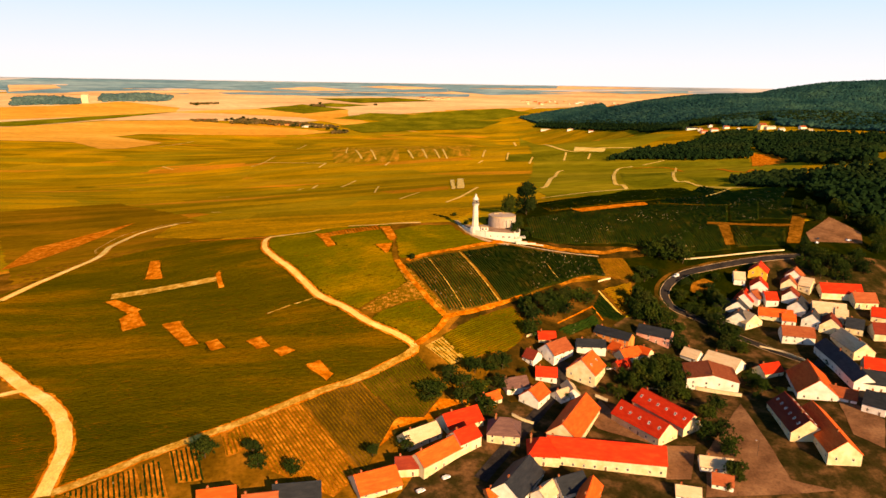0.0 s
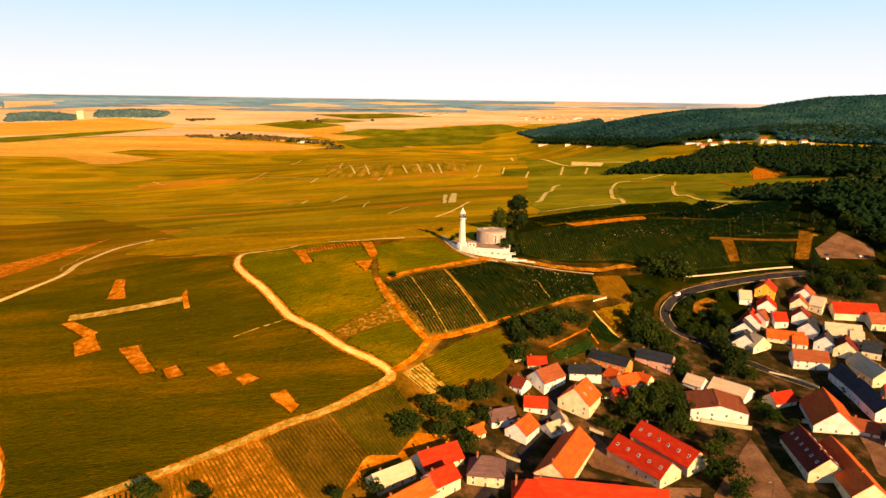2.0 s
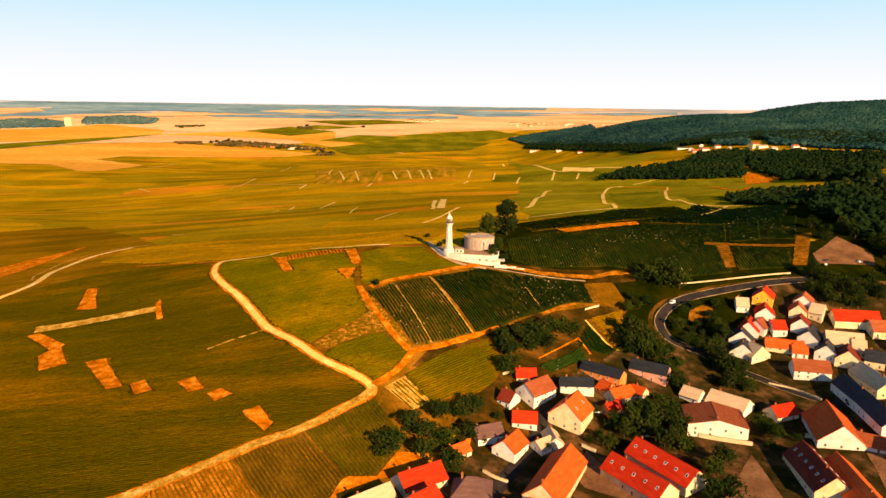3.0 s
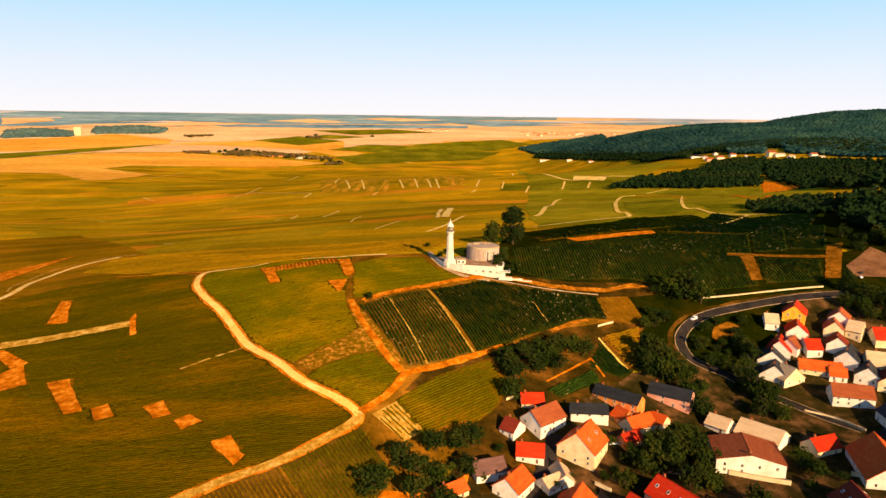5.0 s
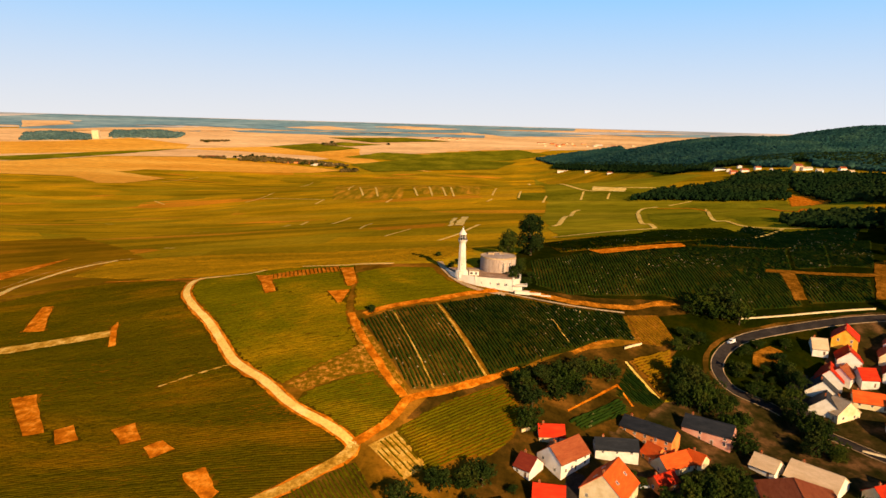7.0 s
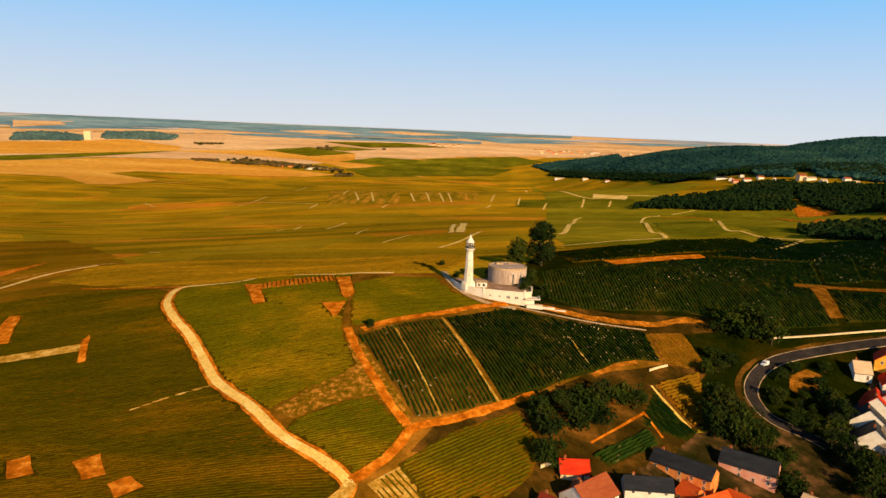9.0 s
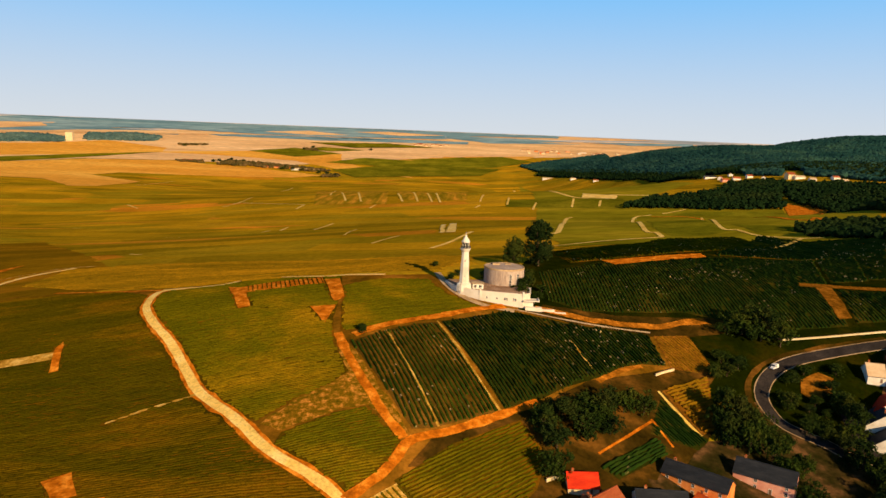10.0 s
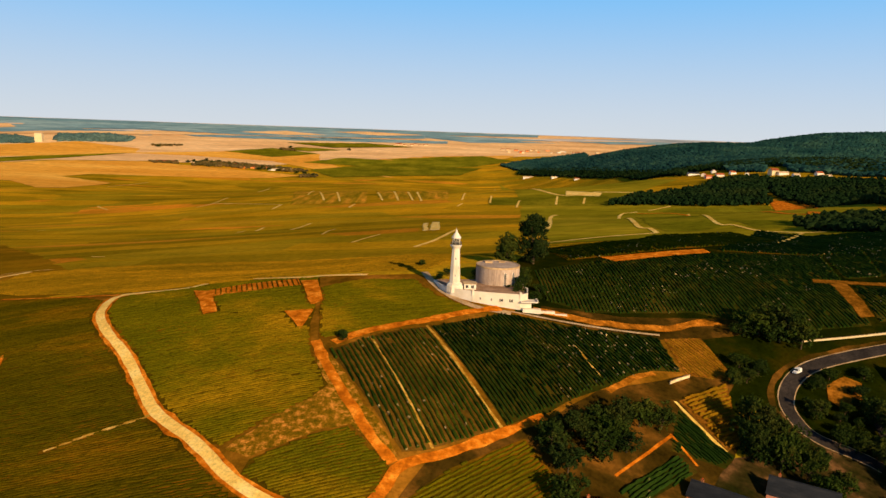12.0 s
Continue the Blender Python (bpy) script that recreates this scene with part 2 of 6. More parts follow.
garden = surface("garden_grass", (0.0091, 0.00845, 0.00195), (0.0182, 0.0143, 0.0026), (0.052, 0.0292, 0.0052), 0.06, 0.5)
wheat = surface("ripe_wheat", (0.64, 0.27, 0.028), (0.76, 0.36, 0.045), (0.85, 0.46, 0.08), 0.004, 0.08, stretch=(0.4, 1.6, 1), by_object=0.12)
stubble = surface("stubble", (0.583, 0.335, 0.144), (0.721, 0.437, 0.194), (0.848, 0.558, 0.274), 0.006, 0.08, stretch=(0.25, 1.8, 1), by_object=0.12)
meadow = surface("meadow", (0.09, 0.0924, 0.0036), (0.15, 0.137, 0.0048), (0.247, 0.203, 0.0084), 0.01, 0.12, by_object=0.15)
vine_olive = leaves_of("vine_leaves_olive", (0.0497, 0.0502, 0.000789), (0.0878, 0.0748, 0.00105), (0.225, 0.123, 0.00264), 0.022, stretch=(0.6, 1.0, 1))
vine_deep = leaves_of("vine_leaves_deep", (0.0318, 0.0298, 0.000484), (0.0583, 0.0439, 0.000646), (0.166, 0.0762, 0.00162), 0.03, stretch=(0.16, 1.0, 1))
vine_dark = leaves_of("vine_leaves_dark", (0.0088, 0.0242, 0.0033), (0.016, 0.0363, 0.00462), (0.0363, 0.0506, 0.00495), 0.05, specks=0.82)
vine_row = leaves_of("vine_leaves_row", (0.012, 0.03, 0.003), (0.024, 0.045, 0.004), (0.06, 0.066, 0.005), 0.04, specks=0.9)
row_soil = surface("row_soil", (0.05, 0.03, 0.003), (0.1, 0.052, 0.005), (0.2, 0.095, 0.012), 0.06, 0.7)
vine_green = leaves_of("vine_leaves_green", (0.021, 0.03, 0.000904), (0.036, 0.045, 0.0012), (0.078, 0.066, 0.0018), 0.04, specks=0.88)
vine_light = leaves_of("vine_leaves_light", (0.0948, 0.0603, 0.00184), (0.151, 0.0848, 0.00276), (0.238, 0.121, 0.00368), 0.03, stretch=(0.25, 1.3, 1))
vine_rust = leaves_of("vine_leaves_rust", (0.118, 0.0709, 0.00254), (0.211, 0.101, 0.00338), (0.405, 0.149, 0.00675), 0.03)
vine_floor = surface("vineyard_floor", (0.04, 0.03, 0.001), (0.085, 0.05, 0.0012), (0.25, 0.09, 0.003), 0.03, 0.6)
tree_leaves = leaves_of("tree_leaves", (0.0114, 0.0264, 0.0048), (0.0228, 0.0408, 0.0072), (0.0528, 0.06, 0.0096), 0.08, by_object=0.3, vary=0.3)
wood_leaves = leaves_of("wood_leaves", (0.00468, 0.014, 0.00546), (0.00858, 0.0211, 0.00702), (0.0203, 0.0312, 0.00858), 0.006, vary=0.3)
# far and ridge woods carry bluish distance haze in their base colour
hazed_far_leaves = leaves_of("hazed_far_wood", (0.035, 0.08, 0.085), (0.055, 0.105, 0.11), (0.085, 0.135, 0.125), 0.004, vary=0.3)
hazed_hill_leaves = leaves_of("hazed_hill_wood", (0.006, 0.028, 0.029), (0.013, 0.046, 0.044), (0.034, 0.08, 0.056), 0.007, vary=0.22)
farm_leaves = leaves_of("farm_tree_leaves", (0.05, 0.045, 0.012), (0.085, 0.06, 0.02), (0.14, 0.085, 0.03), 0.02, vary=0.3)
rust_land = surface("rust_rows", (0.187, 0.135, 0.0039), (0.34, 0.195, 0.0078), (0.68, 0.285, 0.0195), 0.06, 0.2, stretch=(1.0, 0.12, 1), turn=20)
bark = surface("bark", (0.05, 0.035, 0.02), (0.09, 0.06, 0.035), (0.14, 0.1, 0.06), 1.0, 8.0, local=True)
WALLS = {
    "cream": surface("cream_render", (0.58, 0.43, 0.22), (0.68, 0.54, 0.31), (0.76, 0.64, 0.41), 0.25, 2.5, relief=0.03, local=True, grain=0.3, by_object=0.14),
    "white": surface("white_render", (0.6, 0.53, 0.43), (0.7, 0.64, 0.54), (0.78, 0.73, 0.64), 0.25, 2.5, relief=0.03, local=True, grain=0.3, by_object=0.1),
    "brick": surface("orange_brick", (0.55, 0.16, 0.035), (0.7, 0.23, 0.055), (0.76, 0.3, 0.09), 0.3, 3.0, relief=0.03, local=True, grain=0.3),
    "pink": surface("pink_render", (0.55, 0.22, 0.15), (0.68, 0.3, 0.2), (0.75, 0.4, 0.28), 0.3, 3.0, relief=0.03, local=True, grain=0.3),
    "ochre": surface("ochre_render", (0.7, 0.3, 0.03), (0.82, 0.4, 0.04), (0.85, 0.5, 0.08), 0.3, 3.0, relief=0.03, local=True, grain=0.3),
}
ROOFS = {
    "red": tiles_of("red_tiles", (0.4, 0.018, 0.006), (0.6, 0.035, 0.008), (0.7, 0.07, 0.015)),
    "orange": tiles_of("orange_tiles", (0.5, 0.06, 0.01), (0.72, 0.105, 0.015), (0.82, 0.18, 0.03)),
    "maroon": tiles_of("maroon_tiles", (0.14, 0.018, 0.01), (0.22, 0.03, 0.014), (0.32, 0.06, 0.02)),
    "brown": tiles_of("brown_tiles", (0.24, 0.055, 0.018), (0.37, 0.09, 0.03), (0.46, 0.15, 0.05)),
    "purple": tiles_of("purple_slates", (0.09, 0.045, 0.04), (0.15, 0.075, 0.06), (0.24, 0.13, 0.1), 0.6),
    "slate": tiles_of("grey_slates", (0.014, 0.016, 0.02), (0.026, 0.03, 0.036), (0.05, 0.052, 0.056), 0.55),
    "pale": tiles_of("pale_sheets", (0.5, 0.33, 0.17), (0.62, 0.44, 0.26), (0.74, 0.56, 0.36)),
}
pane_dark = plain_of("window_pane", (0.02, 0.022, 0.025), 0.15)
frame_white = plain_of("painted_frame", (0.75, 0.7, 0.6), 0.5)
door_wood = plain_of("door_paint", (0.16, 0.09, 0.05), 0.6)
chimney_brick = surface("chimney_brick", (0.2, 0.07, 0.03), (0.32, 0.12, 0.05), (0.4, 0.18, 0.08), 0.8, 4.0, local=True)
tower_white = surface("tower_render", (0.594, 0.513, 0.396), (0.702, 0.621, 0.495), (0.756, 0.684, 0.567), 0.12, 6.0, relief=0.02, local=True, grain=0.15)
drum_clad = surface("drum_cladding", (0.34, 0.25, 0.19), (0.42, 0.32, 0.25), (0.5, 0.39, 0.31), 0.12, 1.5, relief=0.03, local=True, stretch=(1, 1, 0.25))
drum_top = surface("drum_roofing", (0.18, 0.12, 0.09), (0.25, 0.17, 0.12), (0.32, 0.22, 0.16), 0.15, 1.0, local=True)
deck_brown = surface("terrace_paving", (0.24, 0.14, 0.08), (0.34, 0.21, 0.13), (0.44, 0.28, 0.18), 0.2, 1.2, local=True)
metal_dark = plain_of("dark_metal", (0.06, 0.055, 0.05), 0.45, 0.7)
car_white = plain_of("white_paint", (0.8, 0.8, 0.78), 0.25)
car_dark = plain_of("dark_paint", (0.05, 0.055, 0.07), 0.25)
rubber = plain_of("rubber", (0.02, 0.02, 0.02), 0.9)
# blue-grey distance haze is put into the plain's colours
haze_tinted_plain = surface("haze_tinted_plain", (0.16, 0.24, 0.3), (0.42, 0.42, 0.42), (0.74, 0.6, 0.48), 0.016, 0.03, stretch=(0.1, 1.0, 1))
scrub = surface("dry_scrub", (0.085, 0.062, 0.002), (0.2, 0.1, 0.004), (0.62, 0.24, 0.03), 0.45, 1.8)
dull_earth = surface("dull_earth", (0.1, 0.042, 0.003), (0.19, 0.072, 0.005), (0.34, 0.13, 0.012), 0.2, 0.8)
far_vines = surface("far_vine_slope", (0.149, 0.131, 0.0044), (0.23, 0.188, 0.0066), (0.345, 0.25, 0.011), 0.012, 0.1, stretch=(0.3, 1, 1), turn=-9)
# bank and slope grass: shade on the banks is darkened into both colours
bank_grass_with_shade = surface("bank_grass_with_shade", (0.021, 0.014, 0.0014), (0.0525, 0.0294, 0.0035), (0.168, 0.07, 0.0091), 0.06, 0.5)
slope_grass_with_shade = surface("slope_grass_with_shade", (0.00469, 0.00866, 0.000334), (0.0101, 0.0147, 0.000502), (0.0301, 0.0234, 0.00101), 0.05, 0.5)
field_edge = surface("field_edge", (0.0978, 0.0483, 0.0023), (0.184, 0.0805, 0.0046), (0.368, 0.144, 0.0115), 0.06, 0.5)
# horizon woods: pale blue-green haze mixed straight into the tones
haze_tinted_wood = surface("haze_tinted_wood", (0.11, 0.22, 0.27), (0.16, 0.28, 0.32), (0.26, 0.37, 0.39), 0.01, 0.04, stretch=(0.2, 1, 1))
chalk_dull = surface("dull_chalk", (0.6, 0.36, 0.06), (0.76, 0.49, 0.1), (0.86, 0.62, 0.17), 0.05, 0.4)
rust_field = surface("rust_field", (0.14, 0.08, 0.002), (0.23, 0.118, 0.003), (0.38, 0.155, 0.006), 0.02, 0.3, stretch=(0.3, 1, 1), turn=-9)


# ---------------------------------------------------------------- tools
def mesh_of(name, verts, faces, material, smooth=False):
    me = bpy.data.meshes.new(name)
    me.from_pydata([tuple(map(float, v)) for v in verts], [], faces)
    me.materials.append(material)
    if smooth:
        me.shade_smooth()
    me.update()
    return me


def part(name, bm, material, parent=None, label="", smooth=False):
    """Links a bmesh (or ready mesh) as one object, under a thing or part if one is given."""
    if isinstance(bm, bmesh.types.BMesh):
        me = bpy.data.meshes.new(name)
        bm.normal_update()
        bm.to_mesh(me)
        bm.free()
        me.materials.append(material)
        if smooth:
            me.shade_smooth()
    else:
        me = bm
    ob = new(name, me)
    if parent:
        ob.parent = parent
    return tagged(ob, label) if label else ob


def thing(name, m, label, category, group="", kind=""):
    ob = new(name)
    ob.empty_display_size = 0.5
    ob.matrix_basis = m
    return tagged(ob, label, category, group, kind)


def box(bm, x0, x1, y0, y1, z0, z1):
    v = [bm.verts.new((x, y, z)) for z in (z0, z1) for x, y in ((x0, y0), (x1, y0), (x1, y1), (x0, y1))]
    for f in ((3, 2, 1, 0), (4, 5, 6, 7), (0, 1, 5, 4), (1, 2, 6, 5), (2, 3, 7, 6), (3, 0, 4, 7)):
        bm.faces.new([v[i] for i in f])
    return bm


def boxes(*bs):
    bm = bmesh.new()
    for b in bs:
        box(bm, *b)
    return bm


def prism(poly, z0, z1, bm=None):
    """An upright prism over a plan polygon."""
    bm = bm or bmesh.new()
    lo = [bm.verts.new((x, y, z0)) for x, y in poly]
    hi = [bm.verts.new((x, y, z1)) for x, y in poly]
    bm.faces.new(lo[::-1])
    bm.faces.new(hi)
    for i in range(len(poly)):
        j = (i + 1) % len(poly)
        bm.faces.new((lo[i], lo[j], hi[j], hi[i]))
    bmesh.ops.recalc_face_normals(bm, faces=bm.faces)
    return bm


def lathe(profile, n=32, bm=None, cx=0.0, cy=0.0):
    """A body turned about the upright axis from (radius, height) pairs."""
    bm = bm or bmesh.new()
    rings = [[bm.verts.new((cx + r * math.cos(2 * math.pi * k / n), cy + r * math.sin(2 * math.pi * k / n), z)) for k in range(n)] for r, z in profile]
    for a, b in zip(rings, rings[1:]):
        for k in range(n):
            j = (k + 1) % n
            bm.faces.new((a[k], a[j], b[j], b[k]))
    bm.faces.new(rings[0][::-1])
    bm.faces.new(rings[-1])
    return bm


def wobble(poly, step, amount, seed=0):
    """The polygon with its sides cut into short pieces and made uneven."""
    out = []
    for i, (x0, y0) in enumerate(poly):
        x1, y1 = poly[(i + 1) % len(poly)]
        n = max(1, int(math.hypot(x1 - x0, y1 - y0) / step))
        for k in range(n):
            f = k / n
            x, y = x0 + f * (x1 - x0), y0 + f * (y1 - y0)
            v = noise.noise_vector(Vector((x / (3 * step), y / (3 * step), seed)))
            out.append((x + amount * v.x, y + amount * v.y))
    return out


def drape(poly, step, lift):
    """A sheet over the plan polygon that follows the ground."""
    bm = bmesh.new()
    bm.faces.new([bm.verts.new((x, y, 0)) for x, y in poly])
    for axis in (0, 1):
        lo, hi = min(p[axis] for p in poly), max(p[axis] for p in poly)
        c = math.ceil(lo / step) * step
        while c < hi:
            co, no = [0, 0, 0], [0, 0, 0]
            co[axis], no[axis] = c + 0.0137, 1
            bmesh.ops.bisect_plane(bm, geom=bm.verts[:] + bm.edges[:] + bm.faces[:], plane_co=co, plane_no=no)
            c += step
    bmesh.ops.triangulate(bm, faces=bm.faces)
    bm.normal_update()
    if sum(f.normal.z for f in bm.faces) < 0:
        bmesh.ops.reverse_faces(bm, faces=bm.faces)
    zs = height([v.co.x for v in bm.verts], [v.co.y for v in bm.verts])
    for v, z in zip(bm.verts, zs):
        v.co.z = z + lift
    return bm


HOLES, TRACKS = [], []


def spline(points, step):
    """A smooth line through plan points."""
    p = [np.array(q, float) for q in points]
    p = [2 * p[0] - p[1]] + p + [2 * p[-1] - p[-2]]
    out = []
    for i in range(1, len(p) - 2):
        a, b, c, d = p[i - 1:i + 3]
        n = max(2, int(np.linalg.norm(c - b) / step))
        for k in range(n):
            f = k / n
            out.append(0.5 * (2 * b + (c - a) * f + (2 * a - 5 * b + 4 * c - d) * f * f + (3 * b - a - 3 * c + d) * f ** 3))
    return out + [p[-2]]


def ribbon(points, width, lift, step=3.0, rough=0.12, seed=1.0, across=4, clear=True):
    """A strip of even width along a line, laid on the ground, with uneven edges."""
    line = spline(points, step)
    if clear:
        TRACKS.append((np.array(line), width / 2 + 0.1))
    bm = bmesh.new()
    rows = []
    for i, q in enumerate(line):
        d = line[min(i + 1, len(line) - 1)] - line[max(i - 1, 0)]
        d = d / (np.linalg.norm(d) + 1e-9)
        n = np.array([-d[1], d[0]])
        wl, wr = [width / 2 * (1 + rough * 2 * noise.noise(Vector((i * 0.4 + s * 31, seed, 0)))) for s in (1, 2)]
        row = []
        for k in range(across + 1):
            f = k / across
            w = q + n * (wl * (1 - f) - wr * f)
            row.append(bm.verts.new((w[0], w[1], h1(w[0], w[1]) + lift)))
        rows.append(row)
    for a, b in zip(rows, rows[1:]):
        for k in range(across):
            bm.faces.new((a[k], a[k + 1], b[k + 1], b[k]))
    bm.normal_update()
    if sum(f.normal.z for f in bm.faces) < 0:
        bmesh.ops.reverse_faces(bm, faces=bm.faces)
    return bm


def inside(poly, x, y):
    """Which of the points lie in the plan polygon."""
    r = np.zeros(np.shape(x), bool)
    n = len(poly)
    for i in range(n):
        (x0, y0), (x1, y1) = poly[i], poly[(i + 1) % n]
        if y0 != y1:
            r ^= ((y0 > y) != (y1 > y)) & (x < (x1 - x0) * (y - y0) / (y1 - y0) + x0)
    return r


def blocked(x, y):
    r = np.zeros(np.shape(x), bool)
    for poly in HOLES:
        px, py = [p[0] for p in poly], [p[1] for p in poly]
        m = (x > min(px)) & (x < max(px)) & (y > min(py)) & (y < max(py))
        if m.any():
            r[m] |= inside(poly, x[m], y[m])
    for line, w in TRACKS:
        m = (x > line[:, 0].min() - w) & (x < line[:, 0].max() + w) & (y > line[:, 1].min() - w) & (y < line[:, 1].max() + w)
        if m.any():
            d = np.hypot(x[m][:, None] - line[None, :, 0], y[m][:, None] - line[None, :, 1]).min(1)
            r[m] |= d < w
    return r


def vine_rows(poly, angle, spacing, tall, wide, seg, material, parent, gaps=0.008, seed=1):
    """Trellised vine rows over a plan polygon: ragged hedges of leaves, run along one bearing."""
    rng = np.random.default_rng(seed)
    a = radians(angle)
    d, n = np.array((math.cos(a), math.sin(a))), np.array((-math.sin(a), math.cos(a)))
    pts = np.array(poly, float)
    s, w = pts @ d, pts @ n
    verts, faces = [], []
    prof = np.array(((-0.5, 0.0), (-0.42, 0.75), (0.05, 1.0), (0.45, 0.7), (0.5, 0.0)))
    for c in np.arange(w.min() + spacing / 2, w.max(), spacing):
        u = np.arange(s.min(), s.max() + seg, seg)
        u = u + rng.uniform(-0.3, 0.3, len(u)) * seg
        x, y = u * d[0] + c * n[0], u * d[1] + c * n[1]
        ok = inside(poly, x, y)
        if not ok.any():
            continue
        ok &= ~blocked(x, y)
        ok &= rng.random(len(u)) > gaps
        z = height(x, y)
        k = len(u)
        tt, ww, off = tall * rng.uniform(0.55, 1.3, k), wide * rng.uniform(0.7, 1.25, k), rng.uniform(-0.12, 0.12, k)
        jit = rng.uniform(-0.1, 0.1, (k, 5, 2))
        base = len(verts)
        index = -np.ones(k, int)
        for i in np.nonzero(ok)[0]:
            index[i] = len(verts)
            for j in range(5):
                side = (prof[j, 0] + jit[i, j, 0]) * ww[i] + off[i]
                verts.append((x[i] + n[0] * side, y[i] + n[1] * side, z[i] + max(0.02, (prof[j, 1] + (jit[i, j, 1] if 0 < j < 4 else 0)) * tt[i])))
        for i in range(k - 1):
            p, q = index[i], index[i + 1]
            if p >= 0 and q >= 0:
                for j in range(4):
                    faces.append((p + j, q + j, q + j + 1, p + j + 1))
                if i == 0 or index[i - 1] < 0:
                    faces.append((p, p + 1, p + 2, p + 3, p + 4))
                if i + 2 >= k or index[i + 2] < 0:
                    faces.append((q + 4, q + 3, q + 2, q + 1, q))
    ob = part("vine_foliage", mesh_of("vine_foliage", verts, faces, material), None, parent)
    return tagged(ob, kind="stuff")


# ---------------------------------------------------------------- ground
def axis_lines(lo, dense0, dense1, hi, fine, grow, cap):
    mid = list(np.arange(dense0, dense1 + 0.1, fine))
    out, s, v = [], fine, dense1
    while v < hi:
        s = min(s * grow, cap)
        v = min(v + s, hi)
        out.append(v)
    back, s, v = [], fine, dense0
    while v > lo:
        s = min(s * grow, cap * 2)
        v = max(v - s, lo)
        back.append(v)
    return np.array(back[::-1] + mid + out)


def make_ground():
    xs = axis_lines(-4200, -360, 400, 4200, 5.0, 1.07, 55)
    ys = axis_lines(-2500, 240, 720, 4880, 5.0, 1.03, 45)
    gx, gy = np.meshgrid(xs, ys)
    gz = height(gx, gy)
    nx, ny = len(xs), len(ys)
    verts = np.stack([gx.ravel(), gy.ravel(), gz.ravel()], 1)
    faces = [(j * nx + i, j * nx + i + 1, (j + 1) * nx + i + 1, (j + 1) * nx + i) for j in range(ny - 1) for i in range(nx - 1)]
    ob = new("ground", mesh_of("ground", verts, faces, land, True))
    return tagged(ob, "rolling olive-green vineyard land running out to the horizon", "ground", kind="structure")


make_ground()


def sheet(name, poly, material, label, category, lift=0.14, step=6.0, ragged=0.6, hole=True, seed=0, group="", kind=""):
    """A patch of other ground: bare earth, crop or yard."""
    edge = wobble(poly, max(2.0, step * 0.5), ragged, seed)
    if hole:
        HOLES.append(edge)
    ob = part(name, drape(edge, step, lift), material)
    return tagged(ob, label, category, group, kind)


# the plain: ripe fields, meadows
sheet("plain", [(-4150, 4300), (-2774, 4299), (-1801, 4450), (-399, 4538), (664, 4537), (1384, 4600), (1750, 4600), (4150, 4600), (4150, 4875), (-4150, 4875)], haze_tinted_plain, "far plain of woods and fields at the horizon, blue-grey haze put into its colour", "field", 0.8, 50.0, 12.0, False, 41, kind="structure")
sheet("plain", [(-3008, 2879), (-2033, 3173), (-1668, 3463), (-1276, 3525), (-689, 3529), (-487, 3668), (-145, 3759), (532, 4019), (923, 4099), (1329, 4408), (1719, 4645), (1395, 4638), (669, 4575), (-403, 4577), (-1816, 4488), (-4101, 3902)], stubble, "pale harvested plain reaching to the horizon", "field", 0.8, 50.0, 12.0, False, 40, kind="structure")
sheet("wheat_field", [(-2033, 3173), (-1728, 2715), (-1426, 2700), (-1194, 2441), (-1126, 2483), (-1114, 2788), (-1384, 2967), (-1327, 3076), (-952, 3129), (-616, 3177), (-503, 3250), (-703, 3342), (-1023, 3432), (-1269, 3508), (-1659, 3445)], wheat, "ripe golden wheat field on the plain", "field", 1.2, 40.0, 8.0, False, 1, "fields of the plain")
sheet("wheat_field", [(-2459, 3818), (-2193, 3415), (-1783, 3580), (-1419, 3746), (-1446, 3896), (-1836, 4066), (-2133, 3896)], wheat, "ripe golden wheat field on the plain", "field", 1.2, 40.0, 8.0, False, 2, "fields of the plain")
sheet("wheat_field", [(-1510, 3749), (-1148, 3738), (-714, 3649), (-451, 3425), (-93, 3233), (-291, 3444), (-489, 3686), (-523, 3918), (-957, 3921)], wheat, "ripe golden wheat field on the plain", "field", 1.2, 40.0, 8.0, False, 3, "fields of the plain")
sheet("wheat_field", [(-1646, 4156), (-1023, 4177), (-555, 4136), (-323, 3767), (283, 4040), (668, 4313), (306, 4450), (-388, 4425), (-1241, 4356)], stubble, "pale harvested stubble field on the plain", "field", 1.2, 40.0, 8.0, False, 4, "fields of the plain")
sheet("wheat_field", [(-265, 3776), (31, 3969), (537, 4061), (460, 3934), (31, 3770)], wheat, "ripe golden wheat field on the plain", "field", 1.2, 40.0, 8.0, False, 5, "fields of the plain")
sheet("wheat_field", [(404, 4371), (1269, 4437), (1657, 4673), (1337, 4685), (669, 4575)], stubble, "pale harvested stubble field on the plain", "field", 1.2, 40.0, 8.0, False, 6, "fields of the plain")
sheet("wheat_field", [(-2799, 4337), (-2230, 4385), (-1832, 4527), (-2097, 4630), (-2911, 4508)], stubble, "pale harvested stubble field on the plain", "field", 1.2, 40.0, 8.0, False, 7, "fields of the plain")
sheet("wheat_field", [(-1376, 4454), (-534, 4480), (-114, 4522), (-617, 4565), (-1188, 4541)], stubble, "pale harvested stubble field on the plain", "field", 1.2, 40.0, 8.0, False, 8, "fields of the plain")
sheet("wheat_field", [(-119, 4655), (680, 4652), (1428, 4753), (1177, 4780), (325, 4780)], stubble, "pale harvested stubble field on the plain", "field", 1.2, 40.0, 8.0, False, 9, "fields of the plain")
